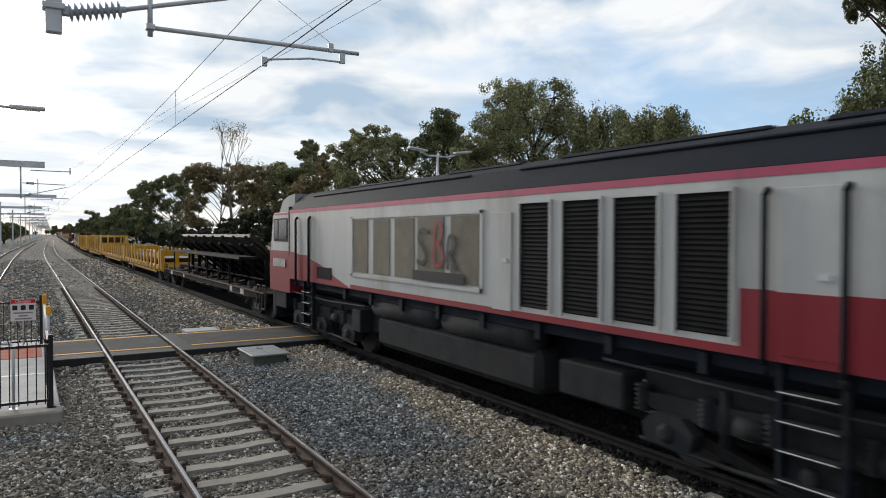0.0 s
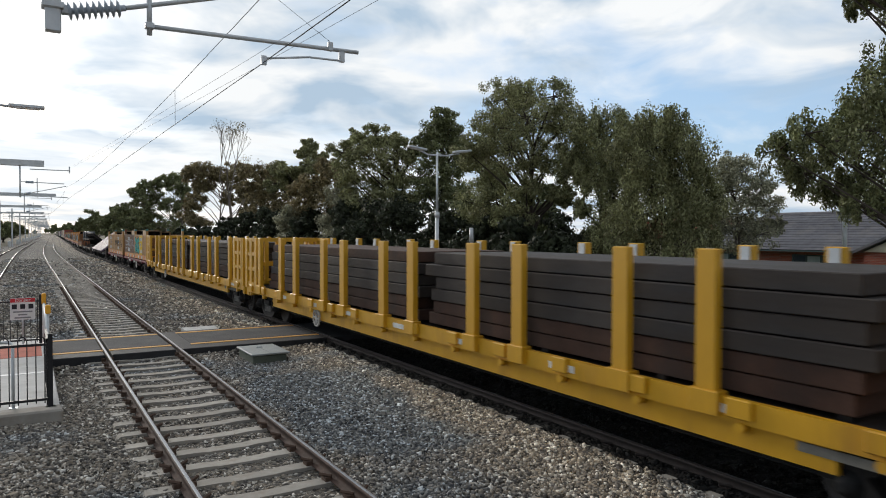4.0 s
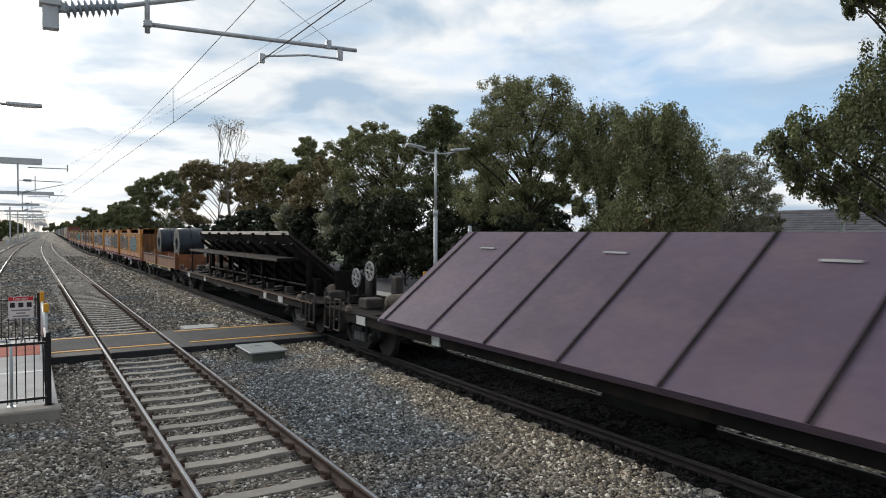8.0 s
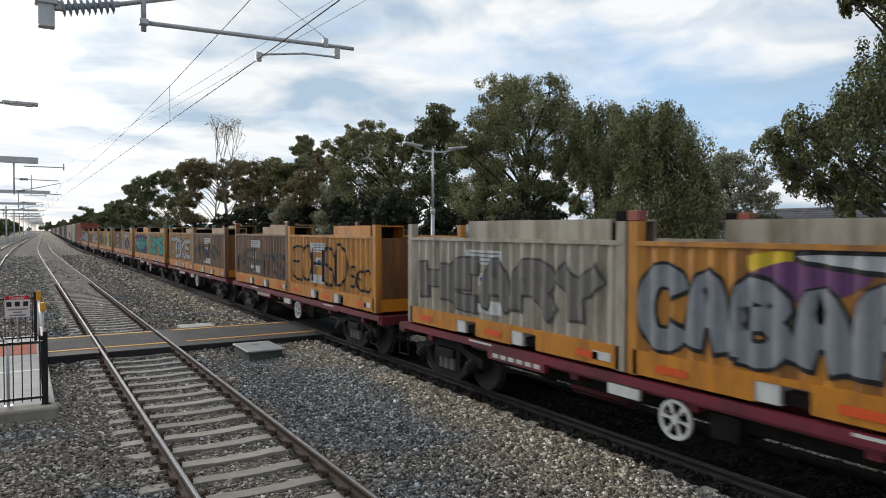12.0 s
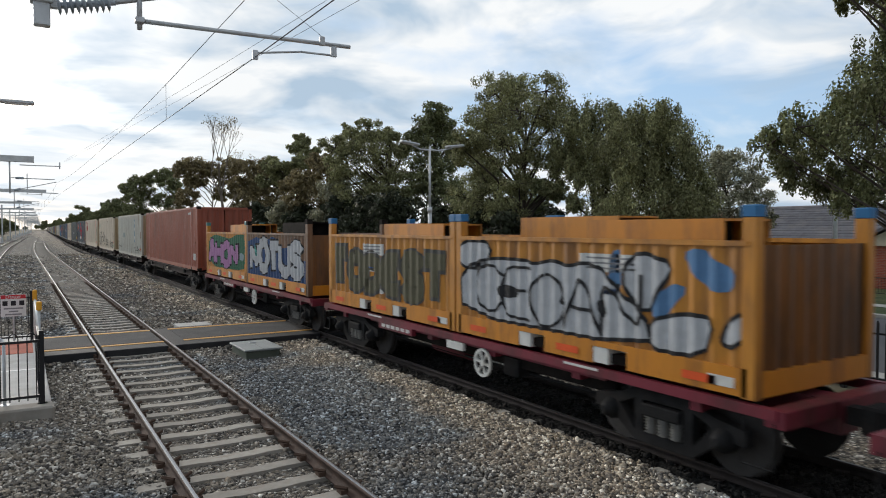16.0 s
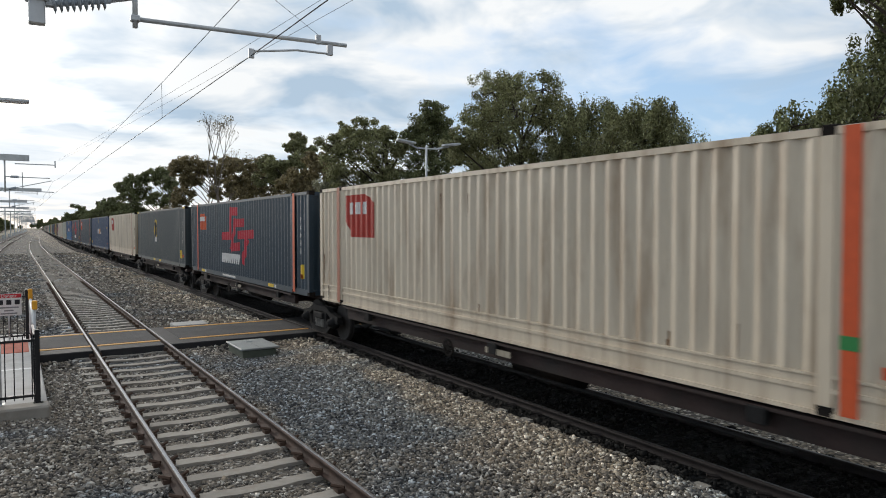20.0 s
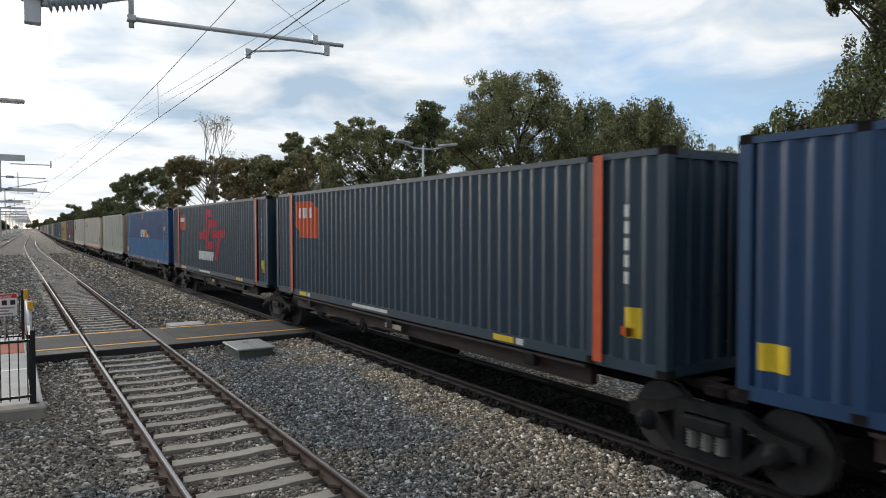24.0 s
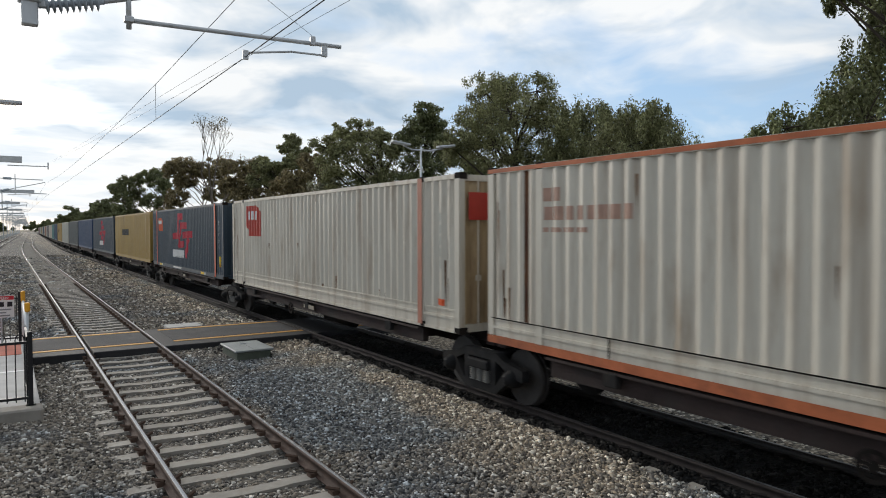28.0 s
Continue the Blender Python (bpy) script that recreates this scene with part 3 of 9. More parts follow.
def hoop_fence(name, x0, x1, y, z0, z1, step, label):
    """Black steel fence with hooped tops between two rails."""
    fe = thing(name, label, "fence", "hooped fences")
    part("top_rail", made((box, x0, x1, y - 0.02, y + 0.02, z1 - 0.16, z1 - 0.12)), BLACK, fe)
    part("bottom_rail", made((box, x0, x1, y - 0.02, y + 0.02, z0 + 0.1, z0 + 0.14)), BLACK, fe)
    hoop = bmesh.new()
    w = step * 0.5
    arc = [(-w / 2, 0, 0.06), (-w / 2, 0, z1 - 0.09 - z0)] + [(-w / 2 * math.cos(a), 0, z1 - 0.09 - z0 + 0.09 * math.sin(a)) for a in (0.5, 1.05, 1.57, 2.1, 2.64)] + [(w / 2, 0, z1 - 0.09 - z0), (w / 2, 0, 0.06)]
    tube(hoop, arc, 0.0085, 6)
    hm = mesh_of("hoop", hoop, BLACK)
    n = int((x1 - x0) / step)
    for i in range(n):
        part("hoop", hm, None, fe).matrix_basis = pose(x1 - 0.14 - i * step, y, z0)
    for x in (x0, x1):
        part("post", made((box, x - 0.035, x + 0.035, y - 0.035, y + 0.035, z0 - 0.02, z1 + 0.03, 0.006), (box, x - 0.07, x + 0.07, y - 0.07, y + 0.07, z0 - 0.02, z0)), BLACK, fe)
    return fe


hoop_fence("hooped_fence", -3.4, 0.28, 12.86, 0.12, 1.27, 0.245, "black steel hoop-topped fence on a concrete plinth")
hoop_fence("hooped_fence", -3.4, 0.24, 20.62, 0.06, 1.32, 0.3, "black steel hoop-topped fence beyond the crossing path")
gate = thing("gate", "black self-closing pedestrian gate standing open edge-on", "gate")
part("gate_frame", made((box, 0.225, 0.265, 13.0, 13.05, 0.05, 1.2), (box, 0.225, 0.265, 14.35, 14.4, 0.05, 1.2), (box, 0.225, 0.265, 13.0, 14.4, 0.2, 0.25), (box, 0.225, 0.265, 13.0, 14.4, 1.15, 1.2)), BLACK, gate)
for i in range(9):
    part("bar", made((rod, (0.245, 13.17 + i * 0.135, 0.24), (0.245, 13.17 + i * 0.135, 1.16), 0.01, 6)), BLACK, gate)
part("latch", made((box, 0.2, 0.3, 14.3, 14.45, 0.75, 0.95, 0.01)), STEEL, gate)
bol = thing("gate_post", "yellow and white gate post with a latch box", "post", "gate posts")
part("post", made((rod, (0.31, 20.2, 0.06), (0.31, 20.2, 1.2), 0.035, 8)), WHITE, bol)
part("cap", made((box, 0.26, 0.36, 20.13, 20.27, 1.12, 1.4, 0.02)), YEL, bol, "yellow warning cap")
part("arm", made((rod, (0.31, 20.2, 1.15), (0.33, 18.2, 0.75), 0.03, 8)), WHITE, bol, "white slanting arm")
bol2 = thing("gate_post", "short yellow-capped post beside the crossing gate", "post", "gate posts")
part("post", made((rod, (0.35, 18.0, -0.01), (0.35, 18.0, 1.15), 0.03, 8)), STEEL, bol2)
part("cap", made((box, 0.30, 0.41, 17.93, 18.07, 1.1, 1.3, 0.02)), YEL, bol2)

hr = thing("handrail", "bent galvanised pipe handrail standing on the plinth", "handrail")
part("pipe", made((tube, ((-0.24, 13.05, 0.1), (-0.24, 13.05, 1.08), (-0.27, 13.1, 1.16), (-0.5, 13.1, 1.18)), 0.024, 8)), STEEL, hr)
part("foot", made((box, -0.3, -0.18, 12.98, 13.12, 0.1, 0.115)), STEEL, hr)

# danger sign on the nearer fence line of the path
SIGNRED = plain("sign_red", (0.55, 0.03, 0.04), 0.5)
INK = plain("ink", (0.02, 0.02, 0.025), 0.6)


def text_mesh(words, size, mat, name="lettering", bold=0.0):
    cu = bpy.data.curves.new(name, "FONT")
    cu.body, cu.size, cu.align_x, cu.align_y, cu.extrude, cu.offset = words, size, "CENTER", "CENTER", 0.001, bold
    ob = bpy.data.objects.new(name, cu)
    scene.collection.objects.link(ob)
    me = bpy.data.meshes.new_from_object(ob.evaluated_get(bpy.context.evaluated_depsgraph_get()))
    bpy.data.objects.remove(ob)
    me.materials.clear()
    me.materials.append(mat)
    return me


sg = thing("danger_sign", "white warning sign with a red danger heading on the fence", "sign", at=pose(-0.15, 20.5, 1.0))
part("plate", made((box, -0.275, 0.275, -0.006, 0.006, -0.275, 0.275, 0.004)), WHITE, sg)
part("heading", made((box, -0.27, 0.27, -0.010, -0.007, 0.17, 0.27)), SIGNRED, sg, "red heading band")
part("heading_words", text_mesh("Danger", 0.115, WHITE), None, sg).matrix_basis = pose(0, -0.012, 0.22, 90)
for x in (-0.18, 0.0, 0.18):
    part("pictogram", made((box, x - 0.055, x + 0.055, -0.010, -0.007, 0.0, 0.12), (box, x - 0.03, x + 0.03, -0.013, -0.009, 0.05, 0.09)), INK, sg, "black pictogram")
for i, w in enumerate((0.42, 0.2, 0.36)):
    part("line_of_writing", made((box, -w / 2, w / 2, -0.010, -0.007, -0.09 - i * 0.075, -0.055 - i * 0.075)), plain("grey_ink", (0.25, 0.25, 0.26)), sg)
part("bracket", made((box, -0.02, 0.02, 0.006, 0.03, -0.3, 0.3), (rod, (0, 0.04, -0.94), (0, 0.04, 0.3), 0.02, 8)), STEEL, sg)

# ---- overhead line ----
GALV = material("pale_galvanised", (0.66, 0.68, 0.68), 0.6, 0.0, vary=0.1, scale=4, bump=0.05)
INSUL = material("insulator", (0.42, 0.47, 0.52), 0.35, vary=0.1)


def cantilever(name, y, label, near):
    """Drop tube and arms that hold the contact wire over the near track."""
    b = bend(y)
    st = thing(name, label, "overhead line support", "overhead line supports")
    X = lambda v: v + b
    k = 0.027
    if near:
        part("bracket", made((box, 0.17, 0.33, y - 0.06, y + 0.06, 5.15, 5.75, 0.01), (box, 0.14, 0.36, y - 0.09, y + 0.09, 5.40, 5.47, 0.01)), STEEL, st, "galvanised drop bracket")
        ins = bmesh.new()
        prof = [(0.0, 0.035)]
        for i in range(9):
            t = 0.1 + i * 0.095
            prof += [(t, 0.035), (t + 0.02, 0.105), (t + 0.05, 0.07), (t + 0.06, 0.035)]
        lathe(ins, (0.33, y, 5.38), (0.98, y, 5.53), prof + [(1.0, 0.035)], 14)
        part("insulator", ins, INSUL, st, "ribbed grey insulator")
        part("clamp", made((box, 0.33, 0.42, y - 0.04, y + 0.04, 5.36, 5.46, 0.008)), STEEL, st)
        part("upper_tube", made((rod, (0.98, y, 5.53), (2.6, y, 6.0), k, 10)), STEEL, st)
        part("drop_tube", made((rod, (1.24, y, 5.26), (1.24, y, 5.95), 0.03, 10), (box, 1.19, 1.29, y - 0.05, y + 0.05, 5.33, 5.40, 0.01)), STEEL, st)
        part("registration_tube", made((rod, (1.2, y, 5.36), (3.9, y, 5.415), k, 10)), STEEL, st)
        part("end_fitting", made((box, 3.62, 3.70, y - 0.02, y + 0.02, 5.25, 5.42, 0.006)), STEEL, st)
        part("stay_clamp", made((box, 3.46, 3.53, y - 0.03, y + 0.03, 5.38, 5.50, 0.008)), STEEL, st)
        part("steady_arm", made((tube, ((3.68, y, 5.27), (3.2, y, 5.26), (2.62, y, 5.17)), 0.014, 8)), STEEL, st)
        part("wire_clip", made((box, 2.56, 2.63, y - 0.02, y + 0.02, 5.08, 5.2, 0.006)), STEEL, st)
        part("stay_wire", made((rod, (3.5, y, 5.5), (2.03, y - 0.02, 6.4), 0.003, 5)), WIRE, st)
        return st
    part("mast", made((box, X(-4.9), X(-4.6), y - 0.12, y + 0.12, -0.4, 8.3)), GALV, st, "galvanised mast")
    part("equipment_cabinet", made((box, X(-5.6), X(-5.0), y - 0.5, y + 0.5, -0.4, 1.0, 0.03)), WHITE, st, "pale cabinet at the mast foot")
    part("boom", made((box, X(-5.8), X(0.9 + (1.9 if abs(y - 95.4) < 1 else 0.5 * (y > 60))), y - 0.2, y + 0.2, 7.22, 7.6), (box, X(-7.5), X(-4.9), y - 0.15, y + 0.15, 7.3, 7.5)), GALV, st, "galvanised box boom")
    for xt, xe in ((-0.45, 1.0), (-5.2, -1.0)):
        part("drop_tube", made((rod, (X(xt), y, 5.2), (X(xt), y, 7.3), 0.05, 8)), GALV, st)
        part("arm", made((rod, (X(xt), y, 6.2), (X(xt + 2.5), y, 6.15), 0.032, 6), (rod, (X(xt), y, 5.35), (X(xt + 2.6), y, 6.0), 0.028, 6), (rod, (X(xt + 0.9), y, 5.3), (X(xt + 2.7), y, 5.25), 0.032, 6), (rod, (X(xt + 0.95), y, 5.2), (X(xt + 0.95), y, 6.5), 0.026, 6)), GALV, st)
        part("insulator", made((rod, (X(xt + 0.3), y, 6.2), (X(xt + 0.75), y, 6.19), 0.08, 8)), INSUL, st)
        part("insulator", made((rod, (X(xt + 0.2), y, 5.4), (X(xt + 0.6), y, 5.5), 0.08, 8)), INSUL, st)
    part("feeder_arm", made((box, X(0.1), X(2.4), y - 0.03, y + 0.03, 7.0, 7.06), (rod, (X(2.35), y, 6.85), (X(2.35), y, 7.3), 0.04, 6)), GALV, st)
    return st


SUPPORTS = [8.8 + 43.3 * k for k in range(16)]
for k, y in enumerate(SUPPORTS):
    cantilever("overhead_support", y, "galvanised cantilever with a ribbed insulator over the track" if k == 0 else "galvanised overhead line gantry on a mast", k == 0)


def wire_run(name, label, x_of, z_of, r, ys, sag=0.0):
    bm = bmesh.new()
    pts = []
    for a, b in zip(ys, ys[1:]):
        n = 8
        for i in range(n):
            t = i / n
            y = a + (b - a) * t
            pts.append((x_of(y) + bend(y), y, z_of(y) - sag * 4 * t * (1 - t)))
    tube(bm, pts, r, 5)
    return tagged(new(name, mesh_of(name, bm, WIRE)), label, "overhead wire", kind="structure")


ALL = [-34.5] + SUPPORTS
stag = lambda y: 2.59 - 0.009 * min(43.3, max(0.0, y - 8.8))
wire_run("contact_wire", "dark contact wire above the near track", stag, lambda y: 5.11, 0.0065, ALL[:6])
wire_run("catenary_wire", "dark catenary wire above the contact wire", stag, lambda y: 5.96, 0.0055, ALL[:4], 0.34)
wire_run("contact_wire_left", "dark contact wire above the further track", lambda y: LEFT_X, lambda y: 5.05, 0.006, SUPPORTS[1:5])
wire_run("feeder_wire_1", "thin feeder wire beside the line", lambda y: 2.0 + 0.0548 * max(0.0, 52 - y), lambda y: 7.0 - 0.0095 * max(0.0, 52 - y), 0.0038, ALL[:3], 0.05)
wire_run("feeder_wire_2", "thin feeder wire beside the line", lambda y: 2.0 + 0.064 * max(0.0, 52 - y), lambda y: 6.95 - 0.009 * max(0.0, 52 - y), 0.0038, ALL[:3], 0.05)
dr = bmesh.new()
for a, b in zip(SUPPORTS[:2], SUPPORTS[1:3]):
    for t in (0.136, 0.39, 0.63, 0.87)[:1 if a < 20 else 4]:
        y = a + (b - a) * t
        rod(dr, (stag(y) + bend(y), y, 5.11), (stag(y) + bend(y), y, 5.96 - 0.34 * 4 * t * (1 - t)), 0.004, 4)
tagged(new("dropper_wires", mesh_of("dropper_wires", dr, WIRE)), "thin dropper wires between catenary and contact wire", "overhead wire", kind="structure")


# ---- lamps and poles ----
def lamp_head(p, at, side):
    bm = bmesh.new()
    box(bm, *sorted((0.05 * side, 0.82 * side)), -0.13, 0.13, -0.02, 0.06, 0.02)
    h = part("lamp_head", bm, STEEL, p, "flat pale street light head")
    h.matrix_basis = at
    part("diffuser", made((box, *sorted((0.2 * side, 0.7 * side)), -0.1, 0.1, -0.035, -0.018)), WHITE, h)
    return h


lp = thing("lamp_post", "tall galvanised post with two flat lamp heads", "lamp post", at=pose(13.5, 23.0, -0.35, 0, 0, -90))
part("post", made((rod, (0, 0, 0), (0, 0, 4.0), 0.075, 12), (rod, (0, 0, 3.95), (0, 0, 6.4), 0.05, 12, 0.04)), STEEL, lp)
part("collar", made((rod, (0, 0, 3.9), (0, 0, 4.1), 0.095, 12)), STEEL, lp)
part("cross_arm", made((tube, ((0, 1.0, 6.42), (0, 0.4, 6.3), (0, -0.4, 6.3), (0, -0.75, 6.42)), 0.03, 8)), STEEL, lp)
lamp_head(lp, pose(0, 0.7, 6.44, 0, -7, 90), 1)
lamp_head(lp, pose(0, -0.45, 6.44, 0, -7, -90), 1)
cp = thing("pole", "slim grey pole with a capped sensor head", "pole", at=pose(14.0, 21.35, -0.35))
part("post", made((rod, (0, 0, 0), (0, 0, 3.0), 0.05, 10)), STEEL, cp)
part("head", made((rod, (0, 0, 2.98), (0, 0, 3.5), 0.09, 12, 0.065)), STEEL, cp, "tapered grey cap")
for z in (2.05, 2.45):
    part("bracket", made((rod, (0, -0.15, z), (0, 0.4, z + 0.03), 0.015, 6)), STEEL, cp)
ul = thing("street_light", "platform lamp post with a long flat lamp head", "lamp post", at=pose(-1.9, 20.0, 0.0))
part("post", made((rod, (0, 0, 0.06), (0, 0, 6.2), 0.06, 10)), STEEL, ul)
part("arm", made((rod, (0, 0, 6.1), (1.5, 0, 6.02), 0.03, 8)), STEEL, ul)
lamp_head(ul, pose(1.45, 0, 6.02), 1)
up = thing("utility_pole", "straight grey steel utility pole on the grass verge", "utility pole", at=pose(31.0, 17.15, -0.25))
part("pole", made((rod, (0, 0, 0), (0, 0, 8.5), 0.11, 12, 0.08)), STEEL, up)
part("band", made((rod, (0, 0, 3.9), (0, 0, 3.98), 0.115, 12)), STEEL, up)


# ---- trees ----
def leaf_material(name, base, vary):
    m = material(name, base, 0.6, vary=0.4, scale=0.8, fine=5, bump=0.0, island=vary * 0.8, spec=0.2)
    nt = m.node_tree
    p, out = nt.nodes["Principled BSDF"], nt.nodes["Material Output"]
    thin, mix = nt.nodes.new("ShaderNodeBsdfTranslucent"), nt.nodes.new("ShaderNodeMixShader")
    nt.links.new(p.inputs["Base Color"].links[0].from_socket, thin.inputs["Color"])
    mix.inputs[0].default_value = 0.15
    nt.links.new(p.outputs[0], mix.inputs[1])
    nt.links.new(thin.outputs[0], mix.inputs[2])
    nt.links.new(mix.outputs[0], out.inputs["Surface"])
    return m


LEAF = leaf_material("gum_leaves", (0.265, 0.268, 0.130), 0.7)
LEAF_DARK = leaf_material("dark_leaves", (0.185, 0.200, 0.094), 0.7)
# much darker leaf colour that holds the shade beneath the trees
LEAF_SHADED = leaf_material("leaves_darkened_for_shade", (0.042, 0.050, 0.028), 0.7)
LEAF_GREY = leaf_material("grey_green_leaves", (0.33, 0.325, 0.22), 0.65)
LEAF_RED = leaf_material("brown_olive_leaves", (0.26, 0.212, 0.110), 0.7)
BARK = material("bark", (0.075, 0.06, 0.048), 0.95, vary=0.35, scale=4, fine=25, bump=0.6, stretch=(1, 1, 0.2))
BARK_PALE = material("pale_bark", (0.20, 0.165, 0.135), 0.9, vary=0.3, scale=2, fine=20, bump=0.3, stretch=(1, 1, 0.25))


def leaves(centres, spread, per, length, width, droop, g):
    """Leaf sprays on the outside of rounded clumps; drooping ones hang as long tufts."""
    n = len(centres) * per
    q = g.normal(0, 1, (n, 3))
    q /= np.linalg.norm(q, axis=1)[:, None]
    k = np.repeat(np.asarray(spread), per)[:, None]
    hang = droop > 1.7
    c = np.repeat(np.asarray(centres), per, 0) + q * k * (0.45 + 1.0 * g.uniform(0, 1, (n, 1)) ** 0.7) * np.array([0.8, 0.8, 1.45] if hang else [1.05, 1.05, 0.8])
    up = q + g.normal(0, 0.42, (n, 3))
    up /= np.linalg.norm(up, axis=1)[:, None]
    d = g.normal(0, 1, (n, 3))
    d[:, 2] -= droop
    d -= (d * up).sum(1)[:, None] * up
    d /= np.linalg.norm(d, axis=1)[:, None] + 1e-9
    s = np.cross(up, d)
    l = (length * g.uniform(0.6, 1.3, n))[:, None]
    w = (width * g.uniform(0.6, 1.3, n))[:, None]
    v = np.stack([c - d * l * 0.5, c + s * w * 0.5, c + d * l * 0.5, c - s * w * 0.5], 1).reshape(-1, 3)
    return v, np.arange(n * 4).reshape(-1, 4)


def tree(label, x, y, z0, z1, r, seed, leaf=None, lobes=9, clumps=14, per=40, size=0.3, droop=0.6, bark=None, bare=0.0, ratio=1.0, trunk_r=0.22, category="tree", base=-0.4, spots=(), drop=0.0):
    """A trunk with limbs into uneven lobes, each lobe a cloud of leaf clumps; r across, crown from z0 to z1."""
    g = np.random.default_rng(seed)
    t = thing("tree" if category == "tree" else "shrub", label, category, "trees beside the railway" if category == "tree" else "shrubs", at=pose(x, y, base))
    z0, z1 = z0 - base, z1 - base
    h = z1 - z0
    wood = bmesh.new()
    fork = Vector((g.normal(0, 0.15), g.normal(0, 0.15), max(0.3, z0 * (0.75 if bare else 0.5))))
    pts = [Vector((0, 0, 0)), fork * 0.5 + Vector((g.normal(0, 0.1), g.normal(0, 0.1), 0)), fork]
    for i, (a, b) in enumerate(zip(pts, pts[1:])):
        rod(wood, a, b, trunk_r * (1 - 0.15 * i), 9, trunk_r * (0.85 - 0.15 * i), False)
    lead = Vector((g.normal(0, 0.05) * r, g.normal(0, 0.05) * r, z0 + h * (0.62 if not bare else 0.5)))
    rod(wood, fork, lead, trunk_r * 0.6, 7, trunk_r * 0.22, False)
    centres, spread, twigs, limbs = [], [], [], []
    away = Vector((x, y, 0)).normalized()
    spots = [q for q in spots for _ in range(1 if bare else 2)]
    per = per if bare else int(per * (1.05 if spots else 1.25))
    for k in range(lobes + len(spots)):
        for _ in range(30):
            p = g.uniform(-1, 1, 3)
            if 0.25 < np.linalg.norm(p) < 0.92:
                break
        width = 0.72 if p[2] > 0.35 else 1.0
        lr = h * 0.5 * g.uniform(0.24, 0.40)
        lc = Vector((p[0] * (r - lr * 0.6) * width * ratio, p[1] * (r - lr * 0.6) * width, z0 + h * 0.5 + p[2] * (h * 0.5 - lr * 0.5)))
        if k == 0:
            lc = Vector((g.normal(0, 0.1) * r, g.normal(0, 0.15) * r, z1 - lr))
        if k < len(spots):
            u, up, lr = spots[k]
            lc = Vector((-away.y, away.x, 0)) * u + away * g.uniform(-0.55, 0.55) * r
            lc.z = up - base - drop
        start = fork.lerp(lead, min(0.95, max(0.0, (lc.z - fork.z - abs(lc.x) * 0.5 - abs(lc.y) * 0.5) / max(0.5, lead.z - fork.z) - 0.15)))
        mid = start.lerp(lc, 0.5) + Vector((g.normal(0, 0.07) * r, g.normal(0, 0.07) * r, 0.02 * h))
        limbs.append((start, mid, lc))
        for _ in range(clumps):
            q = g.normal(0, 1, 3)
            q *= (0.25 + 0.8 * g.uniform() ** 0.6) / np.linalg.norm(q)
            reach = lr * (1.9 - 0.7 * abs(q[2]) if bare else 1.25)
            cp = lc + Vector((q[0] * reach, q[1] * reach, (0.3 + 2.0 * abs(q[2])) * lr if bare else q[2] * lr))
            cp.z = max(cp.z, z0 + 0.15)
            if g.uniform() >= bare:
                centres.append(tuple(cp))
                spread.append(lr * g.uniform(0.22, 0.40))
            if g.uniform() < (0.95 if bare else 0.35):
                twigs.append((len(limbs) - 1, lc, cp))
    part("trunk", wood, bark or BARK, t)
    whole = category != "tree" or y > 140
    lb = bmesh.new()
    for i, (a, m, b) in enumerate(limbs):
        for k, p, q in twigs:
            if k == i:
                rod(lb, m.lerp(b, g.uniform(0.1, 1.0)) if bare else p, q, 0.02 if bare else 0.012 + trunk_r * 0.09, 4, 0.01, False)
        rod(lb, a, m, trunk_r * 0.34, 6, trunk_r * 0.22, False)
        rod(lb, m, b, trunk_r * 0.22, 6, trunk_r * 0.10, False)
        if not whole or i == len(limbs) - 1:
            part("limb", lb, bark or BARK, t)
            lb = bmesh.new()
    if centres:
        k = 1.25 if size < 0.13 else 1.15
        v, f = leaves(centres, spread, max(2, int(per * (0.78 if size < 0.13 else 0.9))), size * k, size * k * 0.5, droop, g)
        part("crown", np_mesh("crown", v, f, leaf or LEAF), None, t)
    return t


def bare_tree(label, x, y, seed):
    """A pale trunk that forks into upright, many times divided bare branches with a few brown leaves left."""
    g = np.random.default_rng(seed)
    t = thing("tree", label, "tree", "trees beside the railway", at=pose(x, y, -0.4))
    tips = []

    def grow(bm, p, d, l, r, depth):
        q = p + d * l
        rod(bm, p, q, r, 5, r * 0.62, False)
        if depth == 0:
            tips.append(tuple(q))
            return
        for _ in range(3 if depth < 3 else 2):
            way = (d + Vector(g.normal(0, 0.30, 3)) + Vector((0, 0, 0.16))).normalized()
            grow(bm, q, way, l * g.uniform(0.66, 0.86), r * 0.6, depth - 1)

    a, b = Vector((0.25, 0, 4.5)), Vector((-0.1, 0.1, 7.8))
    part("trunk", made((rod, (0, 0, 0), a, 0.24, 8, 0.2, False), (rod, a, b, 0.2, 8, 0.17, False)), BARK_PALE, t)
    for lean, low in ((-0.42, b), (-0.12, b), (0.16, b), (0.5, a)):
        lb = bmesh.new()
        grow(lb, low, Vector((lean, g.normal(0, 0.15), 1)).normalized(), 3.3 if low is b else 3.0, 0.12, 4)
        part("limb", lb, BARK_PALE, t)
    keep = [q for q in tips if g.uniform() < 0.30]
    v, f = leaves(keep, [0.45] * len(keep), 14, 0.26, 0.12, 0.3, g)
    part("crown", np_mesh("crown", v, f, LEAF_RED), None, t, "sparse brown leaves")
    return t


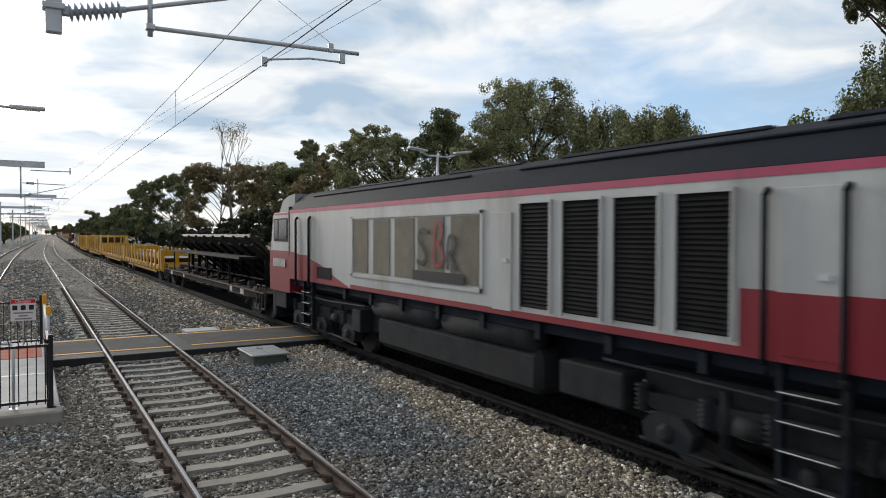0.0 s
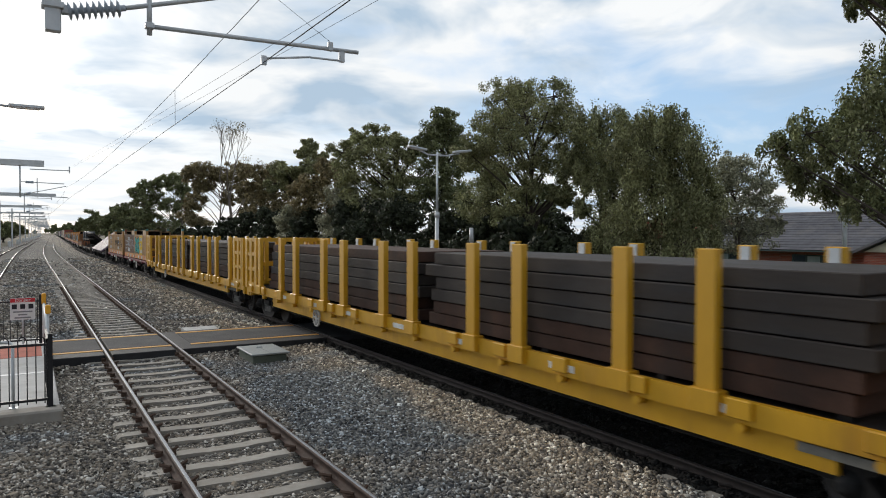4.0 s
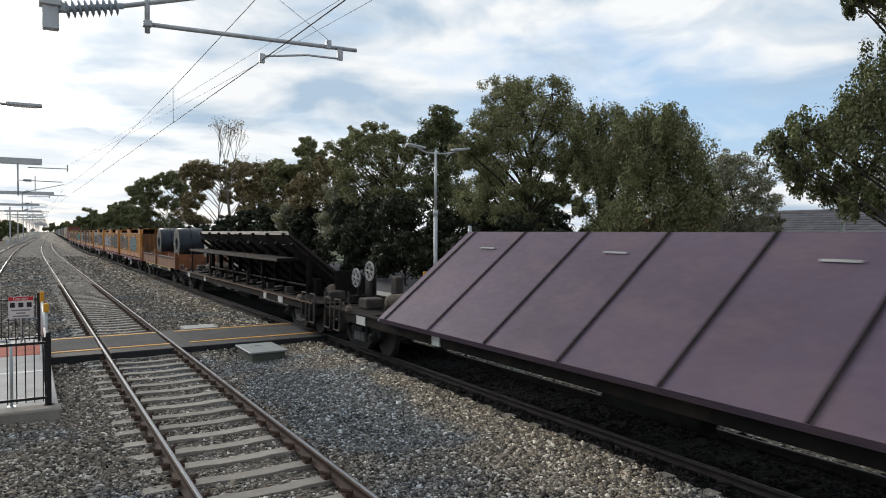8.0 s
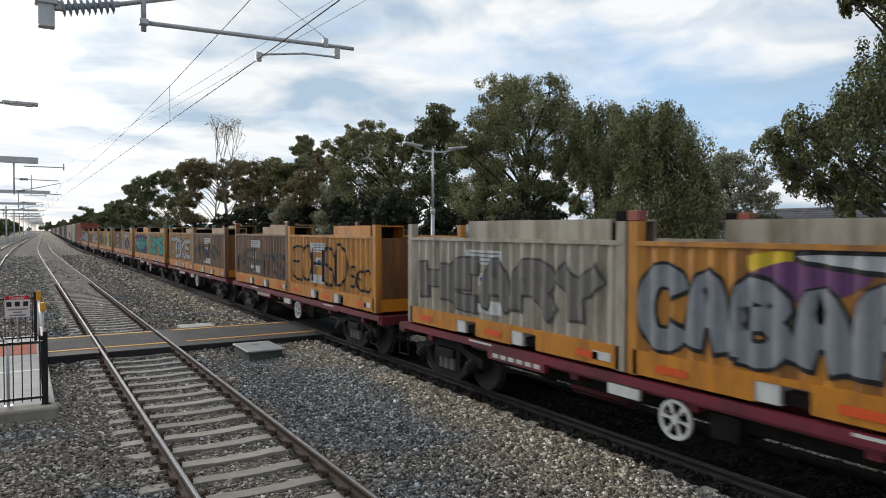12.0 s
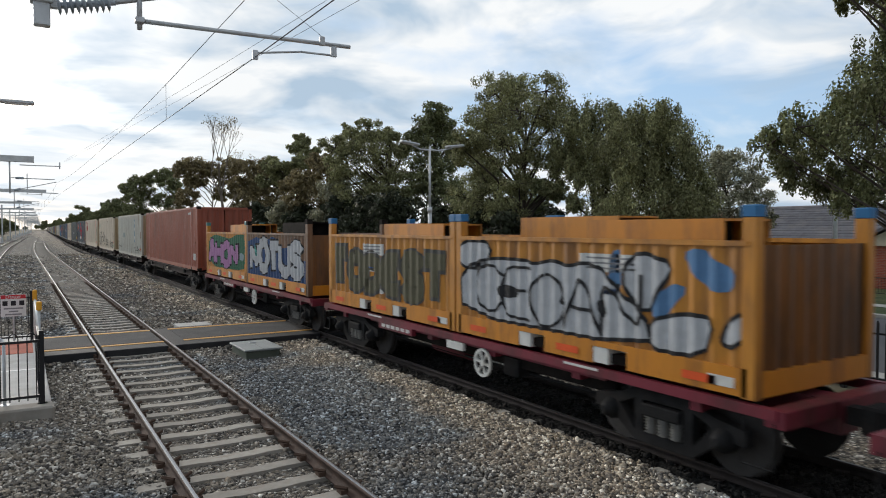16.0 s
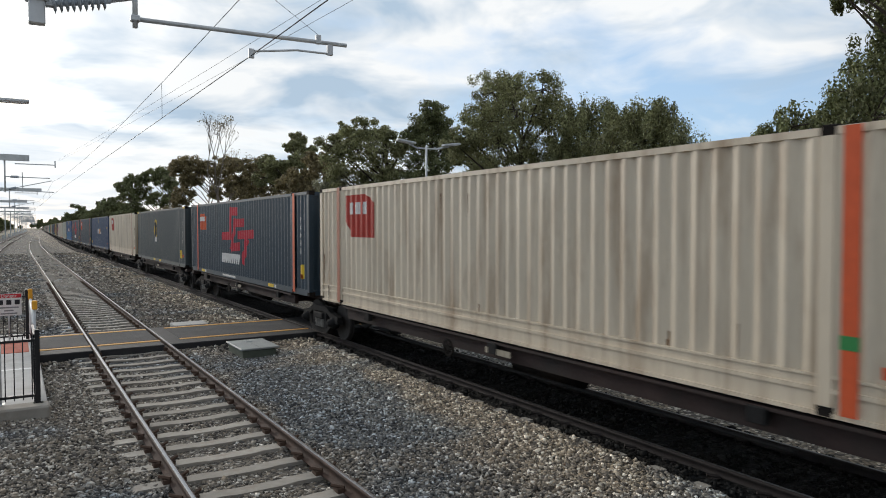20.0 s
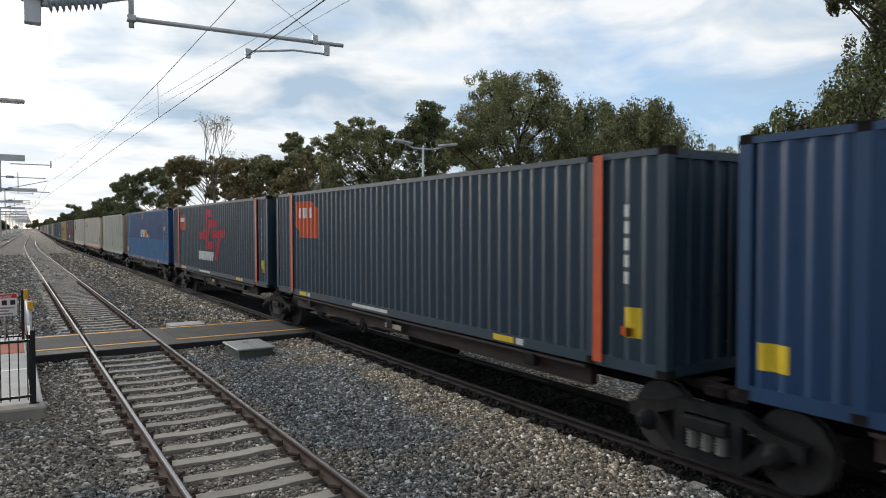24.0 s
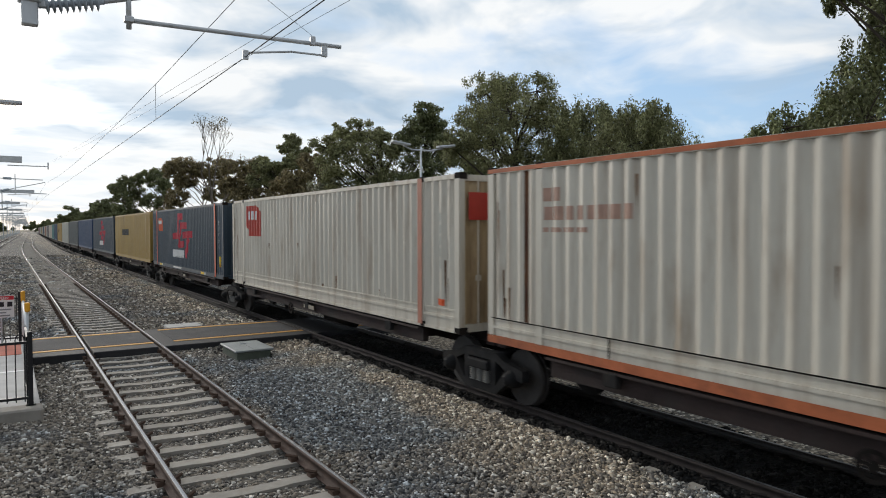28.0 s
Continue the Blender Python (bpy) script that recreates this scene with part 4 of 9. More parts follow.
tree("tall grey-green gum tree with an open crown", 21, 26.6, 3.3, 11.0, 3.5, 11, LEAF, 0, 18, 160, 0.10, 1.0, trunk_r=0.22,
     drop=0.4, spots=((0.3, 10.2, 0.82), (1.4, 9.6, 0.88), (-0.9, 9.6, 0.88), (1.8, 8.4, 1.04), (0.2, 8.7, 1.32), (-1.3, 8.3, 0.99), (2.5, 7.6, 0.77), (1, 7.2, 1.15), (-0.7, 6.9, 1.04), (2.1, 5.9, 0.82), (-1.8, 6.3, 0.71), (0.3, 5.4, 0.6), (3, 7.1, 0.6), (-1.3, 5.1, 0.49), (2.4, 4.7, 0.96), (1.1, 4.1, 0.82)))
tree("weeping tree crowded against its neighbour", 21.5, 22.6, 2.5, 8.8, 1.6, 23, LEAF, 0, 18, 160, 0.097, 2.0, trunk_r=0.16,
     drop=0.4, spots=((0.4, 8, 0.75), (-0.7, 8, 0.8), (-0.1, 7, 1.05), (0.9, 6.8, 0.65), (-0.9, 6.5, 0.95), (0.3, 5.7, 0.75), (-0.7, 5, 0.95), (-0.5, 3.8, 0.95), (-1.1, 3.4, 0.95), (0.7, 4.4, 0.35)))
tree("broad weeping tree with hanging grey-green foliage", 21, 18.4, 1.9, 8.0, 2.2, 12, LEAF, 0, 18, 155, 0.094, 2.4, trunk_r=0.14,
     drop=0.4, spots=((0.8, 7.3, 0.65), (-0.1, 7.4, 0.61), (0.4, 6.6, 0.91), (-0.7, 6.4, 0.83), (1.2, 6.2, 0.83), (-0.3, 5.5, 0.98), (-1, 5.1, 0.72), (0.8, 5.1, 0.98), (-1.4, 4.2, 0.57), (0.2, 4.2, 1.09), (-0.8, 3.7, 0.83), (1.2, 3.8, 0.98), (0.6, 2.9, 0.98), (-0.5, 2.9, 0.98), (1.7, 3.1, 0.87), (-1.5, 3.1, 0.48)))
tree("thin young tree with sparse foliage before the house", 30, 21.8, 1.9, 7.0, 2.2, 14, LEAF_GREY, 0, 14, 75, 0.115, 1.2, trunk_r=0.10,
     spots=((0.4, 6.4, 0.61), (-0.3, 6, 0.67), (0.8, 5.7, 0.61), (-1, 5.3, 0.61), (0.1, 5, 0.83), (1.1, 4.7, 0.61), (-1.2, 4.3, 0.67), (-0.3, 3.9, 0.83), (0.6, 3.7, 0.83), (-1.7, 3.4, 0.44), (-0.9, 2.9, 0.72), (0.1, 2.8, 0.83)))
tree("narrow dark pine-like tree", 26, 43.5, 5.0, 12.5, 2.0, 15, LEAF_DARK, 0, 16, 70, 0.19, 0.4,
     drop=0.4, spots=((0, 11.7, 0.75), (0.6, 10.8, 0.96), (-0.6, 10.8, 0.83), (1.5, 9.8, 0.75), (0.2, 9.6, 1.25), (-1, 9.4, 0.83), (0.8, 7.9, 1.04), (-0.6, 7.9, 1.04), (0, 6.2, 1.25), (1.2, 6.6, 0.83), (-1, 6.2, 0.92)))
tree("wide olive-green tree in the row", 24, 47.5, 4.2, 11.7, 4.3, 16, LEAF, 0, 16, 75, 0.19, 0.6,
     drop=0.45, spots=((1.4, 10.8, 0.87), (2.7, 10.5, 0.87), (-0.1, 10.3, 0.87), (3.8, 9.4, 0.87), (1.9, 9.2, 1.3), (-0.1, 8.8, 1.22), (-1.2, 9.4, 0.7), (3.4, 7.7, 1.09), (1.2, 7.2, 1.3), (-0.7, 7, 1.09), (2.5, 5.7, 1.3), (0.3, 5.5, 1.3), (-1.4, 5.5, 0.96)))
tree("wide brown-olive tree in the row", 24.5, 57, 3.2, 9.9, 5.1, 17, LEAF_RED, 0, 16, 80, 0.22, 0.6,
     drop=0.4, spots=((2.1, 9.1, 0.8), (1.1, 8.1, 1.1), (3.4, 7.6, 1), (4.6, 7.1, 0.8), (1.9, 6.1, 1.2), (3.9, 5.9, 1.1), (0.3, 6.1, 1), (0.3, 4.6, 1.2), (2.6, 4.4, 1.2)))
tree("tall slender tree with a small crown", 26, 70.5, 6.6, 13.3, 4.4, 18, LEAF, 0, 14, 75, 0.26, 0.5,
     spots=((0.3, 12.5, 0.78), (0.9, 11.5, 0.66), (-0.6, 11, 0.78), (0.3, 9.8, 0.9), (1.5, 9.3, 0.72), (2.7, 9.3, 0.84), (3.6, 9.9, 0.72), (2.1, 8, 1.08), (3.9, 8.2, 0.96), (0.3, 7.7, 1.08)))
tree("brown-olive gum tree with pale limbs", 26, 84, 5.0, 12.4, 3.8, 20, LEAF_RED, 0, 14, 75, 0.28, 0.4, bark=BARK_PALE,
     drop=0.8, spots=((0.5, 11.4, 1.05), (-0.9, 10.6, 1.05), (1.5, 10.2, 1.12), (2.9, 11.3, 0.98), (-0.2, 8.5, 1.4), (1.9, 8.1, 1.12), (3.3, 9.2, 0.98), (0.8, 6.4, 1.4), (-1.3, 7.1, 1.26), (2.6, 6, 0.98)))
bare_tree("half-dead tree with bare upright twigs above the row", 24, 97.5, 21)
tree("brown-olive gum tree with pale limbs", 25, 108, 4.2, 14.9, 4.7, 22, LEAF_RED, 0, 14, 75, 0.32, 0.4, bark=BARK_PALE,
     drop=1.2, spots=((2.5, 13.4, 1.38), (0.3, 13.2, 1.38), (4.2, 13, 1.29), (-1.8, 13.2, 1.47), (-4, 13.8, 1.12), (1.6, 11.9, 1.29), (-2.7, 11.5, 1.29), (2.9, 11, 1.03), (-1.1, 9.3, 0.9), (3.6, 9.2, 1.3), (4.3, 7.2, 1.4), (3.2, 5.4, 1.5), (-3.6, 9.4, 1.0), (-4.2, 7.2, 1.2)))
tree("dark gum tree at the far end of the row", 24, 133, 2.5, 16.1, 8.2, 24, LEAF_DARK, 0, 14, 75, 0.36, 0.4, bark=BARK_PALE,
     drop=2, spots=((1.2, 14.8, 1.34), (3.3, 13.7, 1.44), (5.9, 12.9, 1.44), (7.7, 12.1, 1.13), (0.2, 13.1, 1.44), (4.3, 10.6, 1.75), (6.7, 10, 1.34), (1.8, 9.5, 1.65), (-0.3, 10.6, 1.13), (5.2, 7, 1.65), (1.2, 6.4, 1.86), (3.3, 4.4, 1.86), (7.1, 7.8, 0.93)))
tree("large dark gum tree hanging over the street", 17.0, 7.0, 3.2, 9.6, 3.6, 13, LEAF_DARK, 0, 15, 100, 0.085, 1.8, trunk_r=0.13,
     spots=((3.4, 4.85, 0.4), (3.0, 4.4, 0.45), (2.8, 5.2, 0.45), (2.3, 5.1, 0.6), (1.9, 5.6, 0.55), (1.5, 6.0, 0.6), (1.2, 6.5, 0.6), (2.5, 4.1, 0.45), (1.8, 4.4, 0.7), (1.9, 3.65, 0.4), (1.2, 5.2, 0.8), (1.1, 4.0, 0.6), (0.8, 7.2, 0.5), (1.9, 8.15, 0.3), (1.5, 8.4, 0.4), (1.0, 8.3, 0.5), (0.5, 7.8, 0.7), (2.3, 8.4, 0.25), (0, 6, 1.2), (-1.2, 7.5, 1.2), (-1.4, 5, 1.2), (0, 9.2, 1.1), (-1.5, 9, 1.1), (-2.4, 6.5, 1.1)))
tree("dense dark green tree in the row", 25.0, 34.5, 2.0, 7.4, 4.2, 19, LEAF_DARK, 12, 16, 90, 0.2, 0.6)
tree("pale silvery-leaved shrub in the row", 20.0, 58.5, 0.0, 5.6, 2.1, 27, LEAF_GREY, 8, 16, 80, 0.2, 0.2, category="shrub")
tree("pale grey-green small tree", 22.0, 51.5, 0.6, 7.4, 3.0, 28, LEAF_GREY, 9, 16, 90, 0.2, 1.4)
tree("dark gum tree beyond the row", 19.5, 185.0, 1.0, 10.0, 6.0, 25, LEAF_DARK, 16, 15, 60, 0.45, 0.4)
tree("dark gum tree beyond the row", 23.0, 215.0, 1.0, 11.5, 7.0, 26, LEAF_DARK, 16, 15, 60, 0.5, 0.4)
tree("dark gum tree beyond the row", 18.5, 245.0, 1.0, 10.5, 6.0, 29, LEAF_DARK, 14, 15, 60, 0.55, 0.4)
# boundary shrubs; the shade under the crowns is in their leaf colour
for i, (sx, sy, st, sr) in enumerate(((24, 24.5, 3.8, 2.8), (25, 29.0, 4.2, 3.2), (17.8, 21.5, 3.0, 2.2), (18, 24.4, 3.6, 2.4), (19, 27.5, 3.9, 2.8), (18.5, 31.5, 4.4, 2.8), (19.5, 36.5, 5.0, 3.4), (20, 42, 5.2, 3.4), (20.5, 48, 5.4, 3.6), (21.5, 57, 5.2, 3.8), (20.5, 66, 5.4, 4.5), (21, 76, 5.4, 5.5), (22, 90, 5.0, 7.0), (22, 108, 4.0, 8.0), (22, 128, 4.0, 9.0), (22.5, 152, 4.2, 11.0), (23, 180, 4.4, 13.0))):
    tree("dense shrub along the railway boundary, tree shade put into its leaf colour", sx, sy, -0.3, st, sr, 40 + i, LEAF_SHADED, 11, 17, 52, 0.17 + sy * 0.002, 0.3, category="shrub", trunk_r=0.1, ratio=0.7)
for i, (sx, sy, z1, sr) in enumerate(((32, 260, 11, 22), (34, 320, 13.5, 28), (37, 400, 12, 34), (44, 560, 13, 55), (52, 800, 13, 80), (24, 420, 8.5, 16), (26, 600, 10, 24), (27, 900, 12, 36), *[(bend(q) - 11, q, 4.0 + q * 0.008, 9 + q * 0.03) for q in (150, 185, 225, 270, 330)], (-16, 300, 6.5, 20), (-14, 420, 7.0, 40), (-10, 640, 8, 60))):
    tree("far dark trees at the end of the line", sx, sy, 1.0, z1, sr, 60 + i, LEAF_DARK, 14, 12, 18, 1.2 + sy * 0.0012, 0.2, ratio=0.35, trunk_r=0.4)

# ---- boundary fence along the street ----
pf = thing("paling_fence", "black steel paling fence between railway and street", "fence")
pale = mesh_of("pale", made((box, -0.012, 0.012, -0.022, 0.022, 0.08, 1.42), (box, -0.012, 0.012, -0.012, 0.012, 1.42, 1.46)), BLACK)
fpost = mesh_of("post", made((box, -0.05, 0.05, -0.05, 0.05, -0.1, 1.5, 0.006)), BLACK)
for i in range(14):
    part("post", fpost, None, pf).matrix_basis = pose(14.5, -9.0 + 2.4 * i, -0.36)
for z in (0.3, 1.2):
    part("rail", made((box, 14.48, 14.52, -9.0, 22.2, z - 0.38, z - 0.34)), BLACK, pf)
for i in range(150):
    part("pale", pale, None, pf).matrix_basis = pose(14.47, -2.6 + i * 0.165, -0.36)
ob = thing("orange_board", "small orange board on the fence", "board", at=pose(14.3, 16.35, 1.40))
part("panel", made((box, -0.015, 0.015, -0.42, 0.42, -0.2, 0.2, 0.01)), plain("board_orange", (0.85, 0.22, 0.01), 0.5), ob)
part("leg", made((box, -0.02, 0.02, -0.03, 0.03, -1.76, -0.2)), BLACK, ob)
tagged(new("concrete_apron", mesh_of("concrete_apron", made((box, 14.7, 16.4, -40, 40, -0.5, -0.30)), KERB)), "pale concrete strip behind the fence", "pavement", kind="structure")
bp = thing("yellow_post", "short yellow marker post beside the lamp post", "post", at=pose(13.2, 23.3, -0.36))
part("post", made((box, -0.06, 0.06, -0.06, 0.06, 0, 1.75, 0.01)), YEL, bp)


# ---- brick house across the street ----
def brick_material():
    m = bpy.data.materials.new("red_brick")
    m.use_nodes = True
    nt = m.node_tree
    p = nt.nodes["Principled BSDF"]
    tc = nt.nodes.new("ShaderNodeTexCoord")
    sp = nt.nodes.new("ShaderNodeSeparateXYZ")
    cb = nt.nodes.new("ShaderNodeCombineXYZ")
    ad = nt.nodes.new("ShaderNodeMath")
    nt.links.new(tc.outputs["Object"], sp.inputs[0])
    nt.links.new(sp.outputs[0], ad.inputs[0])
    nt.links.new(sp.outputs[1], ad.inputs[1])
    nt.links.new(ad.outputs[0], cb.inputs[0])
    nt.links.new(sp.outputs[2], cb.inputs[1])
    br = nt.nodes.new("ShaderNodeTexBrick")
    br.inputs["Scale"].default_value = 1.0
    br.inputs["Brick Width"].default_value, br.inputs["Row Height"].default_value, br.inputs["Mortar Size"].default_value = 0.24, 0.086, 0.008
    br.inputs["Color1"].default_value, br.inputs["Color2"].default_value, br.inputs["Mortar"].default_value = (0.36, 0.085, 0.045, 1), (0.25, 0.055, 0.035, 1), (0.30, 0.22, 0.18, 1)
    nt.links.new(cb.outputs[0], br.inputs["Vector"])
    nt.links.new(br.outputs["Color"], p.inputs["Base Color"])
    p.inputs["Roughness"].default_value = 0.9
    b = nt.nodes.new("ShaderNodeBump")
    b.inputs["Strength"].default_value, b.inputs["Distance"].default_value, b.invert = 0.5, 0.01, True
    nt.links.new(br.outputs["Fac"], b.inputs["Height"])
    nt.links.new(b.outputs[0], p.inputs["Normal"])
    return m


BRICK = brick_material()
TILE = material("roof_tiles", (0.105, 0.105, 0.12), 0.85, vary=0.2, scale=2, fine=18, bump=0.3, dirt=(0.16, 0.15, 0.15), dirt_amt=0.4, dirt_scale=0.8, objvary=0.12)
TILE_RED = material("red_roof_tiles", (0.32, 0.05, 0.04), 0.85, vary=0.2, bump=0.3)
TEAL = material("dark_trim", (0.06, 0.09, 0.09), 0.6, vary=0.15)
CURTAIN = material("pale_curtain", (0.42, 0.47, 0.46), 0.9, vary=0.15, stretch=(1, 6, 0.2), scale=3)
GLASS = glass("window_glass")
CREAM_W = material("cream_render", (0.62, 0.55, 0.42), 0.85, vary=0.08)


def hip_roof(par, x0, x1, y0, y1, ze, zr, courses, mat):
    """Hipped tile roof laid in courses; ridge along y."""
    cx, run = (x0 + x1) / 2, (x1 - x0) / 2
    for i in range(courses):
        a, b = i / courses, (i + 1.12) / courses
        bm = bmesh.new()
        A, B = (a * run, ze + a * (zr - ze)), (min(1, b) * run, ze + min(1, b) * (zr - ze))
        up = 0.035
        lo = [(x0 + A[0], y0 + A[0]), (x1 - A[0], y0 + A[0]), (x1 - A[0], y1 - A[0]), (x0 + A[0], y1 - A[0])]
        hi = [(x0 + B[0], y0 + B[0]), (x1 - B[0], y0 + B[0]), (x1 - B[0], y1 - B[0]), (x0 + B[0], y1 - B[0])]
        l0 = [bm.verts.new((*p, A[1] - 0.02)) for p in lo]
        l1 = [bm.verts.new((*p, A[1] + up)) for p in lo]
        h1 = [bm.verts.new((*p, B[1])) for p in hi]
        for j in range(4):
            k = (j + 1) % 4
            bm.faces.new((l0[j], l0[k], l1[k], l1[j]))
            bm.faces.new((l1[j], l1[k], h1[k], h1[j]))
        part("tile_course", bm, mat, par)
    bm = bmesh.new()
    rod(bm, (cx, y0 + run, zr), (cx, y1 - run, zr), 0.11, 8)
    for x, y, yy in ((x0, y0, y0 + run), (x1, y0, y0 + run), (x0, y1, y1 - run), (x1, y1, y1 - run)):
        rod(bm, (x, y, ze), (cx, yy, zr), 0.09, 6)
    part("ridge_cap", bm, mat, par)


def wall_with_holes(x, y0, y1, z0, z1, holes, thick, mat, par):
    """A wall along y at x with openings (ya, yb, za, zb) through it."""
    ys = sorted({y0, y1, *[h[0] for h in holes], *[h[1] for h in holes]})
    for a, b in zip(ys, ys[1:]):
        cuts = sorted((h[2], h[3]) for h in holes if h[0] <= a and h[1] >= b)
        z = z0
        for c, d in cuts:
            if c > z:
                part("wall", made((box, x, x + thick, a, b, z, c)), mat, par)
            z = d
        if z < z1:
            part("wall", made((box, x, x + thick, a, b, z, z1)), mat, par)
    return None


def house_window(par, x, y0, y1, z0, z1, splits):
    w = part("window", made((box, x - 0.03, x + 0.08, y0, y0 + 0.09, z0, z1), (box, x - 0.03, x + 0.08, y1 - 0.09, y1, z0, z1), (box, x - 0.03, x + 0.08, y0, y1, z0, z0 + 0.09), (box, x - 0.03, x + 0.08, y0, y1, z1 - 0.09, z1)), TEAL, par, "dark-framed window")
    part("sill", made((box, x - 0.1, x + 0.1, y0 - 0.06, y1 + 0.06, z0 - 0.08, z0 - 0.001)), TEAL, w)
    step = (y1 - y0) / len(splits)
    for i, kind in enumerate(splits):
        a = y0 + i * step
        if i:
            part("mullion", made((box, x - 0.02, x + 0.07, a - 0.05, a + 0.05, z0 + 0.09, z1 - 0.09)), TEAL, w)
        part("pane", made((box, x + 0.03, x + 0.036, a + 0.05, a + step - 0.05, z0 + 0.09, z1 - 0.09)), CURTAIN if kind == "c" else GLASS, w, "curtained pane" if kind == "c" else "")
        if kind == "g":
            for k in (1, 2):
                part("glazing_bar", made((box, x - 0.01, x + 0.06, a + 0.05, a + step - 0.05, z0 + (z1 - z0) * k / 3 - 0.02, z0 + (z1 - z0) * k / 3 + 0.02)), TEAL, w)


hs = thing("house", "single-storey red brick house with a dark tiled hip roof", "house")
wall_with_holes(40.0, 20.7, 33.5, -0.45, 1.95, [(22.6, 25.3, 0.5, 1.72), (27.5, 28.3, -0.3, 1.72), (28.9, 31.4, 0.55, 1.72)], 0.24, BRICK, hs)
part("wall", made((box, 40.24, 48, 20.7, 20.94, -0.45, 1.95)), BRICK, hs)
part("wall", made((box, 40.24, 48, 33.26, 33.5, -0.45, 1.95), (box, 47.8, 48, 20.94, 33.26, -0.45, 1.95)), BRICK, hs)
part("plinth", made((box, 39.93, 40.0, 20.7, 27.4, -0.45, -0.1), (box, 39.93, 40.0, 28.4, 33.5, -0.45, -0.1)), material("plinth_brick", (0.10, 0.05, 0.045), 0.9), hs)
house_window(hs, 40.02, 22.6, 25.3, 0.5, 1.72, "gcg")
house_window(hs, 40.02, 28.9, 31.4, 0.55, 1.72, "gcg")
d = part("door", made((box, 40.06, 40.12, 27.5, 28.3, -0.3, 1.72)), material("white_door", (0.6, 0.62, 0.6), 0.6), hs, "pale front door")
part("door_handle", made((box, 40.02, 40.06, 27.6, 27.66, 0.6, 0.7)), STEEL, d)
part("porch", made((box, 38.2, 40.0, 26.9, 29.4, -0.45, -0.28)), KERB, hs)
part("gutter", made((box, 39.25, 39.4, 20.0, 34.1, 1.9, 2.02), (box, 39.4, 40.0, 20.0, 34.1, 1.93, 1.98)), TEAL, hs)
part("downpipe", made((rod, (39.95, 20.85, -0.4), (39.95, 20.85, 1.9), 0.05, 8)), TEAL, hs)
hip_roof(hs, 39.25, 48.75, 13.0, 34.1, 2.0, 4.3, 15, TILE)
wg = thing("house_wing", "brick side wing of the house with a white gable", "house")
part("wall", made((box, 38.6, 47.9, 11.0, 20.3, -0.45, 2.0)), BRICK, wg)
gb = bmesh.new()
prism(gb, [(11.0, 2.0), (20.3, 2.0), (15.6, 4.2)], "x", 38.5, 38.64)
part("gable", gb, CREAM_W, wg, "white painted gable")
rf = bmesh.new()
prism(rf, [(10.5, 1.9), (15.6, 4.3), (20.7, 1.9), (20.7, 2.06), (15.6, 4.46), (10.5, 2.06)], "x", 38.2, 44.0)
part("roof", rf, TILE, wg)
h2 = thing("far_house", "cream house with a red tiled roof behind the trees", "house")
part("wall", made((box, 52, 60, 40, 52, -0.45, 2.4)), CREAM_W, h2)
hip_roof(h2, 51.3, 60.7, 39.2, 52.8, 2.4, 5.2, 12, TILE_RED)
part("fascia", made((box, 51.2, 51.35, 39.1, 52.9, 2.2, 2.45)), CREAM_W, h2)
part("garage_door", made((box, 51.9, 52.0, 41, 44, -0.4, 1.9)), WHITE, h2)

# front garden: mesh fence, planters and a parked car
gf = thing("garden_fence", "low black wire fence along the front lawn", "fence")
for i in range(8):
    part("post", made((box, 33.46, 33.54, 8.0 + i * 4.0 - 0.04, 8.0 + i * 4.0 + 0.04, -0.4, 0.72)), BLACK, gf)
part("top_rail", made((rod, (33.5, 8, 0.66), (33.5, 36, 0.66), 0.025, 6)), BLACK, gf)
part("bottom_rail", made((rod, (33.5, 8, -0.05), (33.5, 36, -0.05), 0.02, 6)), BLACK, gf)
wm = bmesh.new()
for i in range(230):
    box(wm, 33.495, 33.505, 8 + i * 0.12, 8.008 + i * 0.12, -0.05, 0.66)
part("wires", wm, BLACK, gf)["kind"] = "stuff"


def urn(x, y, label, tall):
    u = thing("urn", label, "planter", "garden urns", at=pose(x, y, -0.27))
    if tall:
        part("pedestal", made((box, -0.2, 0.2, -0.2, 0.2, 0, 0.12, 0.02), (rod, (0, 0, 0.12), (0, 0, 0.62), 0.12, 10, 0.1), (box, -0.17, 0.17, -0.17, 0.17, 0.62, 0.7, 0.02)), WHITE, u)
        part("bowl", made((rod, (0, 0, 0.7), (0, 0, 0.95), 0.1, 12, 0.22)), WHITE, u)
    else:
        part("bowl", made((rod, (0, 0, 0), (0, 0, 0.62), 0.22, 14, 0.34)), WHITE, u)
    g = np.random.default_rng(int(x * 7 + y))
    v, f = leaves([(0, 0, 1.05 if tall else 0.8)], [0.16], 90, 0.16, 0.06, -0.6, g)
    part("plant", np_mesh("plant", v, f, LEAF), None, u)


urn(38.0, 27.0, "white pedestal planter with a small plant", False)
urn(38.0, 24.4, "white pedestal urn on the front lawn", True)
urn(38.0, 21.2, "white pedestal urn on the front lawn", True)
CARP = material("silver_car_paint", (0.40, 0.42, 0.45), 0.3, 0.4, vary=0.05, bump=0.0, coat=0.5)
TYRE = material("tyre", (0.02, 0.02, 0.022), 0.9)
pcx = thing("car", "silver parked station wagon on the driveway", "car", at=pose(38.0, 33.6, -0.27, 0, 0, 8))
cb = bmesh.new()
prism(cb, [(-2.2, 0.3), (2.2, 0.3), (2.25, 0.75), (1.9, 0.85), (1.55, 1.38), (-0.7, 1.42), (-1.3, 0.92), (-2.2, 0.8)], "x", -0.85, 0.85)
part("body", cb, CARP, pcx)
